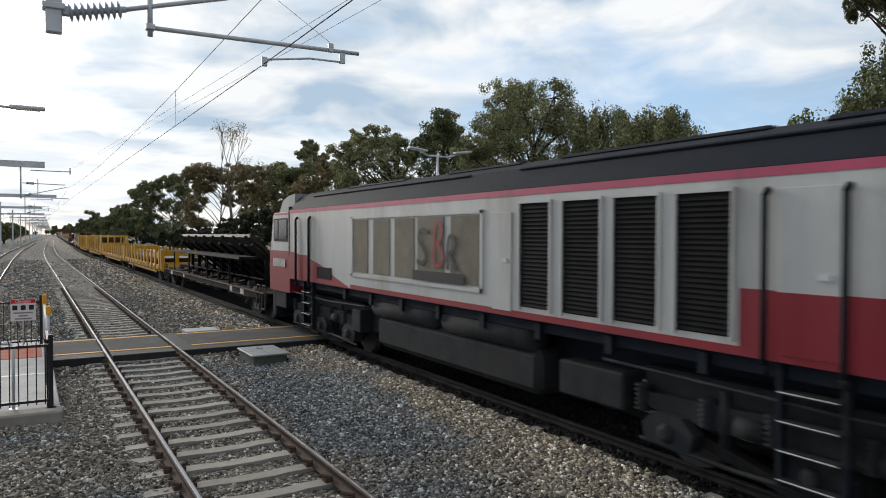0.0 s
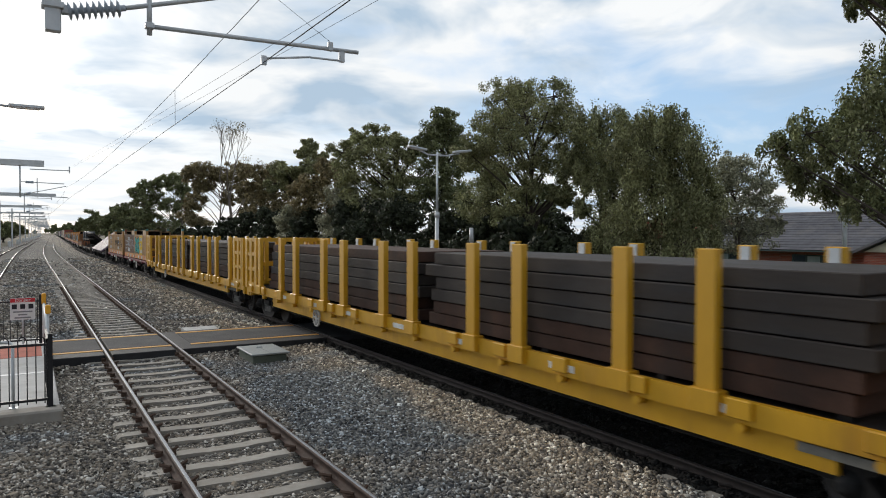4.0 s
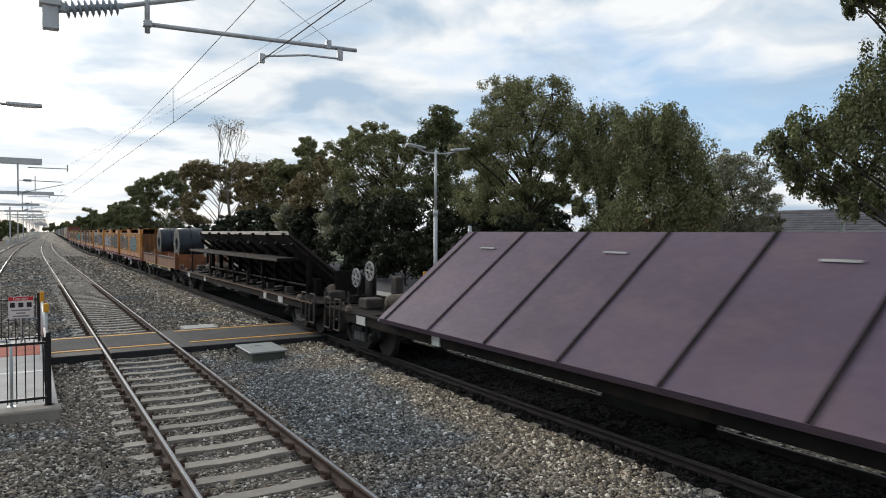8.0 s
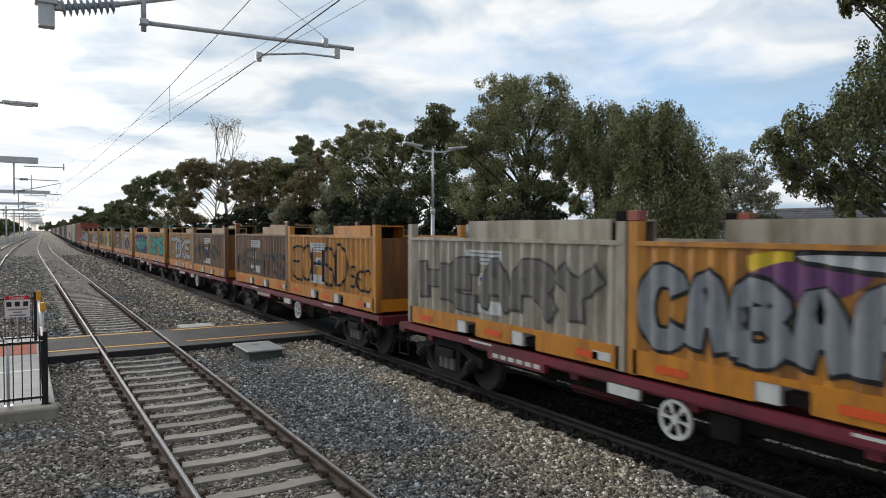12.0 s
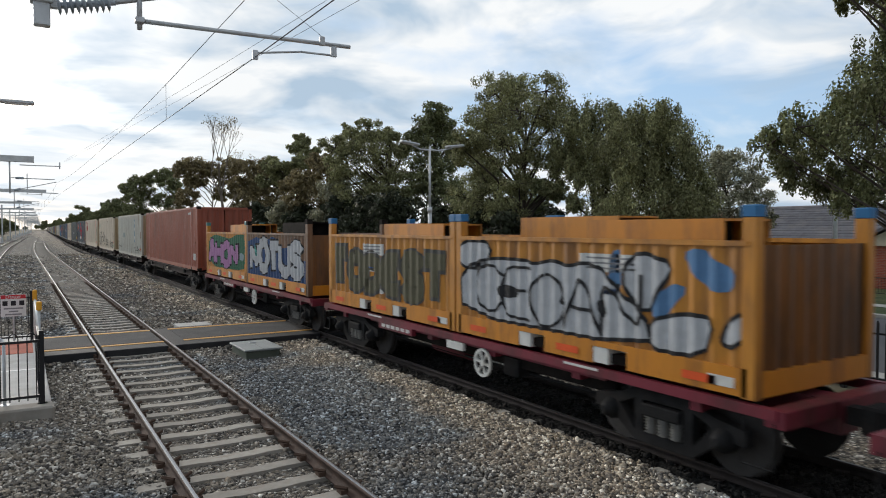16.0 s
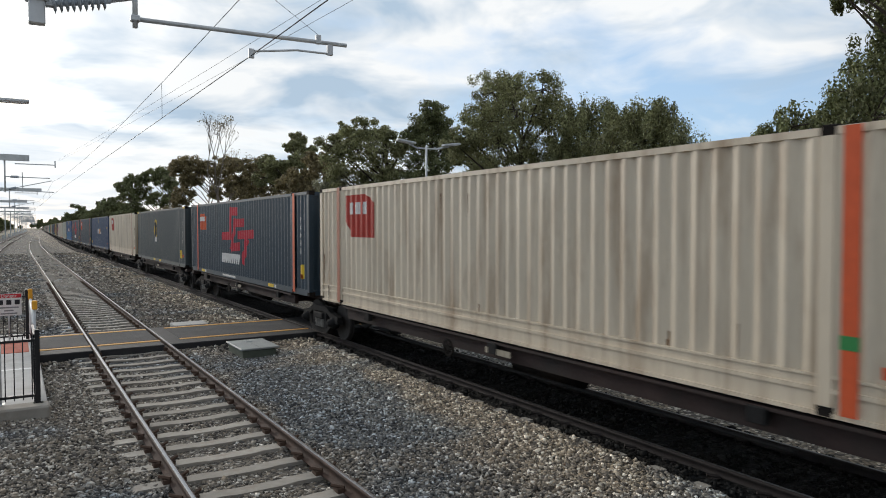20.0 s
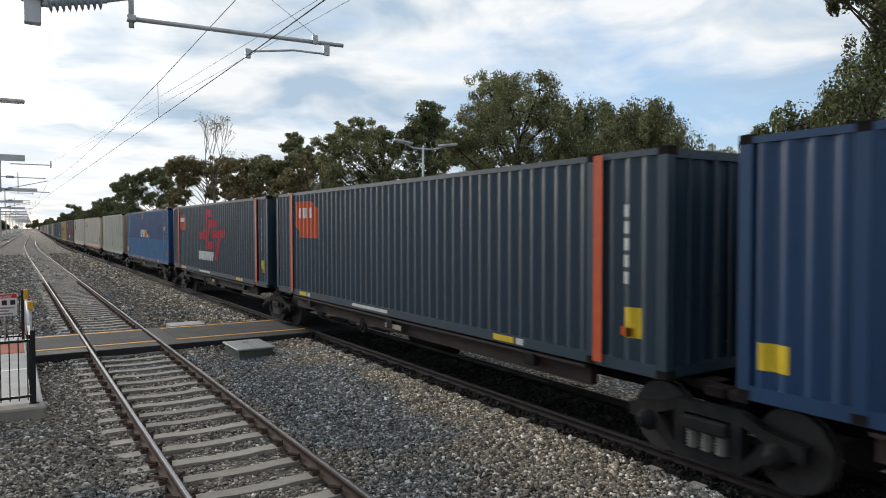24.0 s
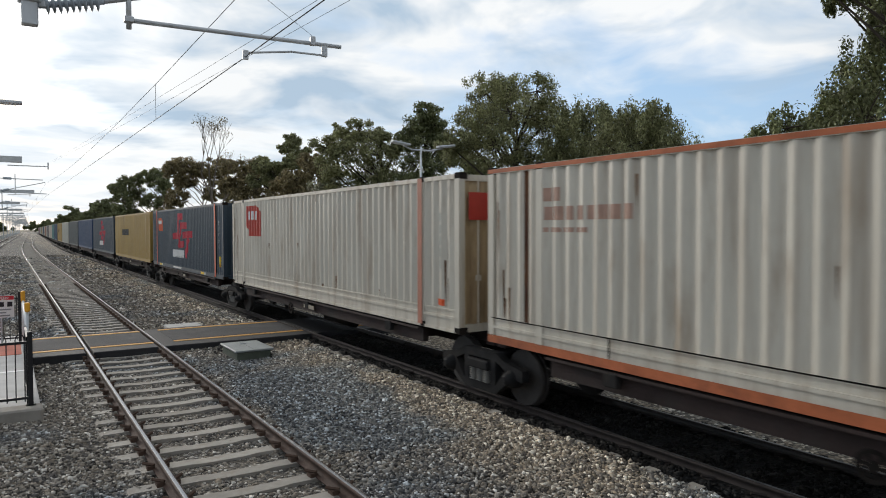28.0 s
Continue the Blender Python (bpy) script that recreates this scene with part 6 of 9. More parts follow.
def layered(par, groups, mat, off, name, x=-1.22, step=0.0006):
    """Painted strokes on the near side in one part, each stroke a hair above the one before."""
    verts, faces = [], []
    for k, polys in enumerate(groups):
        bm = bmesh.new()
        for poly in polys:
            bm.faces.new([bm.verts.new((0, y, z)) for y, z in poly])
        bmesh.ops.remove_doubles(bm, verts=bm.verts[:], dist=1e-4)
        ys = [v.co.y for v in bm.verts]
        for y in corr_cuts(min(ys), max(ys)):
            bmesh.ops.bisect_plane(bm, geom=bm.verts[:] + bm.edges[:] + bm.faces[:], dist=1e-5, plane_co=(0, y, 0), plane_no=(0, 1, 0))
        bm.verts.index_update()
        first = len(verts)
        verts += [(x - off - k * step + corr(v.co.y), v.co.y, v.co.z) for v in bm.verts]
        faces += [tuple(first + v.index for v in f.verts) for f in bm.faces]
        bm.free()
    me = bpy.data.meshes.new(name)
    me.from_pydata(verts, [], faces)
    me.materials.append(mat)
    return part(name, me, None, par)


def word_paint(c, word, y0, y1, z0, z1, fill, line, fat=0.2, edge=0.09, seed=1, off=0.004):
    """Sprayed letters between y1 (as seen, their start) and y0: an outline under a fill, uneven as done by hand."""
    g = np.random.default_rng(seed + len(word))
    w = (y1 - y0) / len(word)
    rims, fills = [], []
    for k, ch in enumerate(word):
        left, wide = y1 - k * w - fat * 0.4, w * 1.04 - fat * 0.8
        low, high = z0 + fat / 2 + g.uniform(-0.03, 0.05), (z1 - z0 - fat) * g.uniform(0.88, 1.06)
        for line_of in GLYPHS[ch].split("/"):
            pts = [(left - int(p[0]) / 9 * wide + g.normal(0, 0.015), low + int(p[1]) / 9 * high + g.normal(0, 0.015)) for p in line_of.split()]
            (a, b), (p, q), (r, t), (u, v) = pts[0], pts[1], pts[-2], pts[-1]
            m, n = math.hypot(a - p, b - q) or 1, math.hypot(u - r, v - t) or 1
            e = edge * 0.6
            longer = [(a + (a - p) / m * e, b + (b - q) / m * e)] + pts[1:-1] + [(u + (u - r) / n * e, v + (v - t) / n * e)]
            fills.append(stroke(softened(pts), fat * g.uniform(0.9, 1.1)))
            rims.append(stroke(softened(longer), fat + edge))
    if edge:
        layered(c, rims, line, off, "paint_outline")
    layered(c, fills, fill, off + 0.0006 * len(rims) + 0.002, "paint_form")


def castings(c, L, H, ys):
    cm = shared("casting", lambda: mesh_of("corner_casting", made((box, -0.09, 0.09, -0.089, 0.089, -0.06, 0.06, 0.012)), DARK))
    for y in ys:
        for sx in (-1, 1):
            for z in (0.055, H - 0.055):
                part("corner_casting", cm, None, c).matrix_basis = pose(sx * 1.135, y, z)


def container(s0, L, H, mat, label, mat2=None, split=None, sill=None, bands=(), door=True, simple=False, rail_mat=None, panel_sill=False):
    """A closed shipping container; front end at s0. Returns the thing; decals go on with y from 0 (front) to L (rear)."""
    c = thing("shipping_container", label, "container", "shipping containers")
    h = L / 2
    rm = rail_mat or mat
    zs = 0.16 if not panel_sill else 0.42
    key = (L, H, mat.name, mat2.name if mat2 else "", zs)
    W = 1.215
    part("side_panel", shared(("sp",) + key, lambda: corr_panel("side_panel", -h + 0.15, h - 0.15, zs, H - 0.1, -W, mat, split=split, mat2=mat2)), None, c)
    part("side_panel", shared(("sf",) + key, lambda: corr_panel("side_panel", -h + 0.15, h - 0.15, zs, H - 0.1, W, mat, sgn=1, split=split, mat2=mat2)), None, c)
    part("roof", shared(("rf",) + key, lambda: mesh_of("roof", made((box, -1.2, 1.2, -h + 0.1, h - 0.1, H - 0.06, H - 0.035)), mat)), None, c)
    part("floor", shared(("fl",) + key, lambda: mesh_of("floor", made((box, -1.17, 1.17, -h + 0.05, h - 0.05, 0.03, 0.14)), DARK)), None, c)
    for s in (-1, 1):
        part("bottom_rail", shared(("br", s, rm.name) + key, lambda: mesh_of("bottom_rail", made((box, *sorted((s * 1.14, s * 1.222)), -h + 0.12, h - 0.12, 0.0, zs)) if not panel_sill else made((prism, [(s * x, z) for x, z in ((1.14, 0), (1.222, 0), (1.222, 0.05), (1.2, 0.05), (1.2, 0.24), (1.222, 0.24), (1.222, 0.29), (1.2, 0.29), (1.2, zs - 0.03), (1.222, zs - 0.03), (1.222, zs), (1.14, zs))], "y", -h + 0.12, h - 0.12)), rm)), None, c)
        part("top_rail", shared(("tr", s, rm.name) + key, lambda: mesh_of("top_rail", made((box, *sorted((s * 1.15, s * 1.222)), -h + 0.1, h - 0.1, H - 0.1, H - 0.02)), rm)), None, c)
    posts = [-h + 0.08, h - 0.08]
    if L > 14:
        posts += [-6.0, 6.0]
    pm = shared(("post", H, mat.name, split), lambda: mesh_of("corner_post", made((box, -0.065, 0.065, -0.08, 0.08, 0.1, H - 0.1, 0.008)), mat))
    for y in posts:
        for s in (-1, 1):
            part("corner_post", pm, None, c).matrix_basis = pose(s * 1.162, y, 0)
    if not simple:
        castings(c, L, H, posts)
    # ends: doors with lock rods or a corrugated bulkhead
    for s in (-1, 1):
        if s == -1 and door and not simple:
            for k in (-1, 1):
                d = part("door", shared(("dr", k, H, mat.name), lambda: corr_panel("door", *sorted((k * 0.02, k * 1.09)), 0.14, H - 0.12, 0, CREAM_END if mat in (CREAM, GREYC, CREAM_Y) else mat, axis="y", sgn=-1)), None, c)
                d.matrix_basis = pose(0, -h + 0.04, 0)
                for q in (0.3, 0.8):
                    part("lock_rod", made((rod, (k * q, -h + 0.015, 0.1), (k * q, -h + 0.015, H - 0.08), 0.019, 6), (box, k * q - 0.05, k * q + 0.05, -h - 0.01, -h + 0.03, 0.95, 1.05)), rm, c)
        else:
            e = part("end_panel", shared(("en", s, H, mat.name), lambda: corr_panel("end_panel", -1.1, 1.1, 0.14, H - 0.1, 0, mat, axis="y", sgn=s)), None, c)
            e.matrix_basis = pose(0, s * (h - 0.03), 0)
        part("header", shared(("hd", H, rm.name), lambda: mesh_of("header", made((box, -1.15, 1.15, -0.05, 0.05, H - 0.14, H - 0.03)), rm)), None, c).matrix_basis = pose(0, s * (h - 0.06), 0)
        if not simple:
            part("end_sill", shared(("es", rm.name), lambda: mesh_of("end_sill", made((box, -1.15, 1.15, -0.05, 0.05, 0.02, 0.16)), rm)), None, c).matrix_basis = pose(0, s * (h - 0.06), 0)
    ride(c, s0 + L / 2, 0, 1.04)
    return c


def on(c, L, polys, mat, name, off=0.004, label="", cut=True, x=-1.215):
    """Paint on the near side, y measured from the rear (left as seen), z from the bottom."""
    return decal([[(L / 2 - y, z) for y, z in p] for p in polys], mat, off, name, x, cut, c, label)


def bars(c, L, y, z, w, h, mat, count, gap=0.25, lean=0.0, name="lettering_bar"):
    """Plain bars in place of lettering."""
    step = w / count
    for i in range(count):
        a = y + i * step
        on(c, L, [[(a, z), (a + step * (1 - gap), z), (a + step * (1 - gap) + lean, z + h), (a + lean, z + h)]], mat, name)


def pentagon(c, L, y, z, w, h, mat, bar_mat):
    """Square patch with a cut corner and three white bars."""
    on(c, L, [[(y, z + h * 0.36), (y + w * 0.2, z), (y + w, z), (y + w, z + h * 0.8), (y + w * 0.72, z + h), (y, z + h)]], mat, "patch", 0.004, "cut-cornered company patch")
    for i in range(3):
        on(c, L, [rect(y + w * (0.1 + 0.26 * i), y + w * (0.25 + 0.26 * i), z + h * 0.54, z + h * 0.82)], bar_mat, "patch_bar", 0.007)


def cargo_marks(c, L, mat=None):
    """Small coded bars near the front end."""
    m = mat or LABEL
    for i in range(5):
        on(c, L, [rect(L - 0.75, L - 0.63, 1.15 + i * 0.22, 1.31 + i * 0.22)], m, "code_bar")
    on(c, L, [rect(L - 0.8, L - 0.55, 0.46, 0.58)], ORED, "warning_patch", label="small red warning patch")


H96 = 2.896
Y48 = 14.63
BANDO = plain("orange_band", (0.62, 0.10, 0.03), 0.55)
PATCHR = plain("patch_red", (0.44, 0.045, 0.03), 0.55)
SIGNR = plain("logo_red", (0.50, 0.025, 0.05), 0.5)
LWHITE = plain("logo_white", (0.72, 0.72, 0.70), 0.5)
LORANGE = plain("logo_orange", (0.80, 0.33, 0.03), 0.5)
LYEL = plain("logo_yellow", (0.75, 0.52, 0.03), 0.5)
SPRAYK = plain("spray_black", (0.02, 0.02, 0.022), 0.5)
FADE = plain("faded_lettering_red", (0.46, 0.29, 0.22), 0.6)
EDGEO = material("worn_orange_edge", (0.46, 0.13, 0.05), 0.6, vary=0.25, scale=2, fine=25, bump=0.05, dirt=(0.16, 0.05, 0.025), dirt_amt=0.35)
MARK = plain("faded_red_brown", (0.42, 0.17, 0.11), 0.6)


EMBLEM = ((((7.48, 2.47), (6.62, 2.49), (6.48, 1.59), (5.33, 1.56)), 0.3), (((8.33, 2.06), (7.14, 2.05), (6.67, 1.16), (7.83, 1.22)), 0.3), (((7.57, 1.62), (9.4, 1.67)), 0.3), (((8.68, 1.52), (8.12, 0.62)), 0.36))


def big_emblem(c, L):
    """Large stepped red emblem over a row of white bars."""
    off = 0.004
    for pts, w in EMBLEM:
        for q in slab_stroke(pts, w):
            on(c, L, [q], SIGNR, "emblem", off, "red emblem")
            off += 0.0015
    bars(c, L, 5.2, 0.56, 2.5, 0.36, LWHITE, 9, 0.3, 0.06)


def name_bars(c, L, y=5.8):
    bars(c, L, y, 1.34, 1.45, 0.44, LWHITE, 4, 0.2, 0.06)
    bars(c, L, y + 1.48, 1.32, 0.68, 0.46, LORANGE, 2, 0.15, 0.06)
    bars(c, L, y + 2.2, 1.30, 0.98, 0.2, LWHITE, 4, 0.25, 0.03)


def band(c, L, y, mat=BANDO):
    on(c, L, [rect(y, y + 0.17, 0.05, H96 - 0.03)], mat, "band", 0.03, "orange vertical post band", False)


def sill_patches(c, L):
    for y in (1.9, L - 3.6):
        on(c, L, [rect(y, y + 0.55, 0.03, 0.13)], LYEL, "sill_patch", 0.012, "", False)
        on(c, L, [rect(y + 0.62, y + 0.8, 0.03, 0.13)], LABEL, "sill_patch", 0.012, "", False)
    on(c, L, [rect(5.4, 7.2, 0.05, 0.12)], LABEL, "sill_patch", 0.012, "", False)


RUSTRUN = material("rust_run", (0.20, 0.105, 0.05), 0.85, vary=0.4, scale=3, fine=25, bump=0.1, dirt=(0.10, 0.055, 0.03), dirt_amt=0.5)


def rust_runs(c, L, seed, n=26):
    """Thin tapering rust runs, most of them beside the corner posts and the lower rail."""
    g = np.random.default_rng(seed)
    runs = []
    for k in range(n):
        u = g.uniform()
        y = g.uniform(0.16, 0.6) if u < 0.3 else L - g.uniform(0.16, 0.6) if u < 0.7 else g.uniform(0.5, L - 0.5)
        w, l = g.uniform(0.008, 0.03), g.uniform(0.15, 1.1 if u < 0.7 else 0.5)
        z = g.uniform(0.2, 0.5) + l if g.uniform() < 0.6 else g.uniform(1.2, 2.7)
        low = max(0.18, z - l)
        runs.append([[(L / 2 - y - w, z), (L / 2 - y + w, z), (L / 2 - y + w * 0.7, (z + low) / 2), (L / 2 - y, low), (L / 2 - y - w * 0.6, (z + low) / 2)]])
    layered(c, runs, RUSTRUN, 0.0015, "rust_runs", -1.215, 0.0001)["kind"] = "stuff"


def closed_box(kind, s0):
    """The closed containers, by kind."""
    g = int(s0)
    if kind == "red":
        c = container(s0, Y48, H96, REDC, "faded red-brown corrugated shipping container")
        on(c, Y48, [rect(Y48 - 1.0, Y48 - 0.55, 0.45, 0.75)], LABEL, "label_patch")
        bars(c, Y48, 12.6, 2.55, 0.7, 0.1, LABEL, 5)
        L = Y48
    elif kind == "grey40":
        c = container(s0, 12.19, H96, GREYC, "dirty pale grey shipping container with rust streaks")
        L = 12.19
        on(c, L, [rect(8.7, 9.1, 0.95, 2.55)], plain("faded_blue", (0.20, 0.33, 0.42)), "faded_panel", 0.004, "faded blue panel")
        for z in (1.15, 1.75, 2.2):
            on(c, L, [rect(8.75, 9.05, z, z + 0.22)], LABEL, "faded_bar", 0.007)
        on(c, L, [rect(2.9, 3.9, 1.25, 1.6)], plain("faded_green_grey", (0.33, 0.38, 0.36)), "painted_over_patch")
        graffiti(c, -L / 2 + 0.6, -L / 2 + 3.5, 0.1, 0.9, 7, SPRAYK, SPRAYK, n=5, thin=True)
        graffiti(c, L / 2 - 1.8, L / 2 - 0.3, 0.35, 0.75, 8, SPRAYK, SPRAYK, n=4, thin=True)
        cargo_marks(c, L, CREAM)
    elif kind == "grey40b":
        c = container(s0, 12.19, H96, GREYC, "pale grey shipping container with a rusty end")
        L = 12.19
        on(c, L, [rect(4.3, 4.42, 0.1, 2.8)], CREAM, "weld_strip")
        on(c, L, [rect(10.3, 10.6, 0.45, 0.85)], LYEL, "faded_mark")
        cargo_marks(c, L, GREYC)
    elif kind == "cream40":
        c = container(s0, 12.19, H96, CREAM_Y, "cream shipping container with black spray tags", panel_sill=False)
        L = 12.19
        for word, a, b, z0, z1, w in (("CNEVAN", 0.4, 5.4, 0.3, 1.65, 0.04), ("HERGE", 5.9, 8.0, 0.35, 0.95, 0.045), ("VTS", 9.0, 10.3, 0.3, 0.8, 0.05), ("CES", 10.5, 11.5, 0.25, 0.75, 0.05)):
            word_paint(c, word, L / 2 - b, L / 2 - a, z0, z1, SPRAYK, SPRAYK, w, 0, 3)
        on(c, L, [rect(0.45, 0.8, 1.9, 2.35)], plain("faded_green", (0.12, 0.30, 0.20)), "green_mark")
        on(c, L, [[(L - 1.05, 1.35), (L - 0.75, 1.35), (L - 0.9, 1.65)]], RUSTRUN, "triangle_mark")
        on(c, L, [rect(L - 0.93, L - 0.87, 1.8, 2.0)], RUSTRUN, "mark")
        on(c, L, [rect(L - 0.55, L - 0.2, 0.35, 0.5)], plain("green_patch", (0.02, 0.30, 0.05)), "green_patch")
        on(c, L, [rect(L - 0.55, L - 0.2, 0.65, 0.8)], ORED, "red_patch")
    elif kind in ("cream", "cream_o"):
        c = container(s0, Y48, H96, CREAM_Y if s0 < 500 else CREAM, "cream shipping container with a red corner patch" if kind == "cream" else "cream shipping container with orange rails and rust", panel_sill=True, rail_mat=None)
        L = Y48
        if kind == "cream":
            pentagon(c, L, 1.65, 1.66, 1.5, 1.0, PATCHR, LWHITE)
            part("end_patch", made((box, -1.02, -0.5, -L / 2 - 0.006, -L / 2 - 0.001, 2.05, 2.55)), PATCHR, c, "red patch on the end doors")
            if s0 < 410:
                on(c, L, [rect(L - 1.16, L - 0.97, 0.70, 0.84)], plain("band_green", (0.03, 0.22, 0.06)), "green_patch", 0.034, "", False)
                band(c, L, 1.15, MARK)
            band(c, L, L - (1.15 if s0 < 410 else 1.45), BANDO if s0 < 410 else MARK)
            for y in (0.55, 1.2):
                on(c, L, [rect(y, y + 0.03, 0.02, 0.42)], DARK, "sill_joint", 0.012, "", False)
        else:
            bars(c, L, 1.2, 2.3, 0.6, 0.2, FADE, 3)
            bars(c, L, 1.2, 2.02, 2.0, 0.2, FADE, 9)
            bars(c, L, 1.25, 1.84, 1.1, 0.07, FADE, 8)
            for y in (0.92, L - 1.05):
                on(c, L, [rect(y, y + 0.09, 0.05, H96 - 0.05)], RUSTY, "rusty_post", 0.006, "rust-streaked post", True)
            on(c, L, [rect(0.0, L, 0.0, 0.13)], EDGEO, "orange_edge", 0.012, "orange lower edge", False)
            on(c, L, [rect(0.0, L, H96 - 0.09, H96 - 0.025)], EDGEO, "orange_edge", 0.012, "orange upper edge", False)
            on(c, L, [rect(L - 1.0, L - 0.65, 0.2, 0.36)], ORED, "red_patch", 0.012, "", False)
            for y in (2.75, L - 3.1):
                on(c, L, [rect(y, y + 0.035, 0.13, 0.42)], DARK, "sill_joint", 0.014, "", False)
            on(c, L, [rect(0.1, L - 0.1, 0.405, 0.425)], DARK, "sill_seam", 0.012, "", False)
        cargo_marks(c, L, GREYC)
    elif kind in ("emblem_box", "patch_box"):
        c = container(s0, Y48, H96, NAVY, "dark blue-grey shipping container with a red emblem" if kind == "emblem_box" else "dark blue-grey shipping container with an orange patch")
        L = Y48
        band(c, L, 1.2 if kind == "emblem_box" else 1.25)
        band(c, L, L - 1.25)
        if kind == "emblem_box":
            pentagon(c, L, 1.5, 1.8, 1.15, 0.67, BANDO, LWHITE)
            big_emblem(c, L)
        else:
            pentagon(c, L, 1.63, 1.61, 1.57, 1.0, BANDO, LWHITE)
        sill_patches(c, L)
        cargo_marks(c, L)
        on(c, L, [rect(L - 0.72, L - 0.42, 0.45, 0.85)], LYEL, "yellow_patch")
    elif kind == "badge_box":
        c = container(s0, Y48, H96, STEELG, "dark grey-green shipping container with a yellow oval badge")
        L = Y48
        oval = [(6.6 + 0.42 * math.cos(k * math.pi / 8), 1.75 + 0.62 * math.sin(k * math.pi / 8)) for k in range(16)]
        on(c, L, [oval], LYEL, "badge", 0.004, "yellow oval badge")
        on(c, L, [[(6.6 + 0.24 * math.cos(k * math.pi / 8), 1.78 + 0.5 * math.sin(k * math.pi / 8)) for k in range(16)]], SPRAYK, "badge_form", 0.007)
        on(c, L, [rect(6.3, 7.0, 1.1, 1.38)], LWHITE, "badge_base", 0.007)
        for y in (5.9, 7.7):
            on(c, L, [rect(y, y + 0.6, 0.03, 0.14)], LYEL, "sill_patch", 0.012, "", False)
        cargo_marks(c, L)
        on(c, L, [rect(L - 1.2, L - 0.85, 0.4, 0.8)], LYEL, "yellow_patch")
        for y in (0.0, L - 0.5):
            on(c, L, [rect(y, y + 0.5, H96 - 0.1, H96 - 0.02)], LYEL, "corner_stripe", 0.012, "", False)
    elif kind in ("deep_blue", "two_tone"):
        two = kind == "two_tone"
        c = container(s0, Y48, H96, BLUEM if two else BLUED, "two-tone blue shipping container with white and orange bars" if two else "deep blue shipping container with white and orange bars", BLUEL if two else None, 1.25 if two else None)
        L = Y48
        name_bars(c, L)
        if not two:
            graffiti(c, L / 2 - 8.2, L / 2 - 5.1, 0.35, 1.3, 31, LABEL, plain("spray_grey", (0.22, 0.25, 0.30)), n=3, thin=True)
        for y in (2.9, 6.3, L - 3.0):
            on(c, L, [rect(y, y + 0.3, 0.02, 0.12)], LYEL, "sill_patch", 0.012, "", False)
        on(c, L, [rect(6.3, 6.5, 2.4, 2.75)], LYEL, "arrow_mark")
        on(c, L, [rect(0.25, 0.6, 0.35, 0.65)], LYEL, "yellow_patch")
        cargo_marks(c, L)
        on(c, L, [rect(L - 1.35, L - 1.1, 1.75, 1.95)], LYEL, "yellow_patch")
    else:
        mat = {"mustard": MUSTARD, "navy": NAVY, "blue": BLUED, "teal": TEALC, "grey": GREYC, "steel": STEELG, "creamfar": CREAM, "redfar": REDC}[kind]
        lab = {"mustard": "mustard yellow", "navy": "dark blue-grey", "blue": "deep blue", "teal": "teal green", "grey": "pale grey", "steel": "dark grey", "creamfar": "cream", "redfar": "red-brown"}[kind]
        c = container(s0, Y48, H96, mat, lab + " shipping container far down the train", simple=True)
        L = Y48
        if kind == "navy":
            big_emblem(c, L)
        elif kind == "mustard":
            on(c, L, [rect(3.5, 6.5, 1.5, 1.9)], SPRAYK, "name_bar")
    if kind in ("red", "grey40", "grey40b", "cream40", "cream", "cream_o"):
        rust_runs(c, L, g)
    return c, L


ORDER = [("red", 353.5), ("grey40", 370.2), ("cream40", 385.9), ("cream", 400.5), ("emblem_box", 415.95), ("badge_box", 432.05), ("cream", 447.9), ("deep_blue", 463.4),
         ("patch_box", 479.0), ("emblem_box", 494.5), ("two_tone", 510.5), ("grey40b", 527.4), ("cream_o", 541.9), ("cream", 557.4), ("emblem_box", 573.3), ("mustard", 589.0)]
far_kinds = ["navy", "blue", "steel", "grey", "mustard", "blue", "teal", "creamfar", "creamfar", "navy", "grey", "redfar", "creamfar", "blue", "steel", "creamfar", "navy", "mustard",
             "grey", "creamfar", "teal", "blue", "redfar", "creamfar", "grey", "navy"]
ORDER += [(k, 604.7 + 15.7 * i) for i, k in enumerate(far_kinds)]
PLATFORM = material("grimy_maroon_platform", (0.036, 0.022, 0.020), 0.8, vary=0.3, scale=2, fine=25, bump=0.15, dirt=(0.025, 0.022, 0.02), dirt_amt=0.5)
ROW = [(s0, closed_box(kind, s0)[1]) for kind, s0 in ORDER]
for i, (s0, L) in enumerate(ROW):
    # sets of five platforms
    first, last = i % 5 == 0, i % 5 == 4 or i == len(ROW) - 1
    over = 0.15 if L > 14 else 1.35
    a = s0 - over if first else (s0 + ROW[i - 1][0] + ROW[i - 1][1]) / 2
    b = s0 + L + over if last else (s0 + L + ROW[i + 1][0]) / 2
    skeletal_wagon(a, b, PLATFORM, "low dark container platform joined to its neighbours by shared bogies", s0 < 600, first, last)


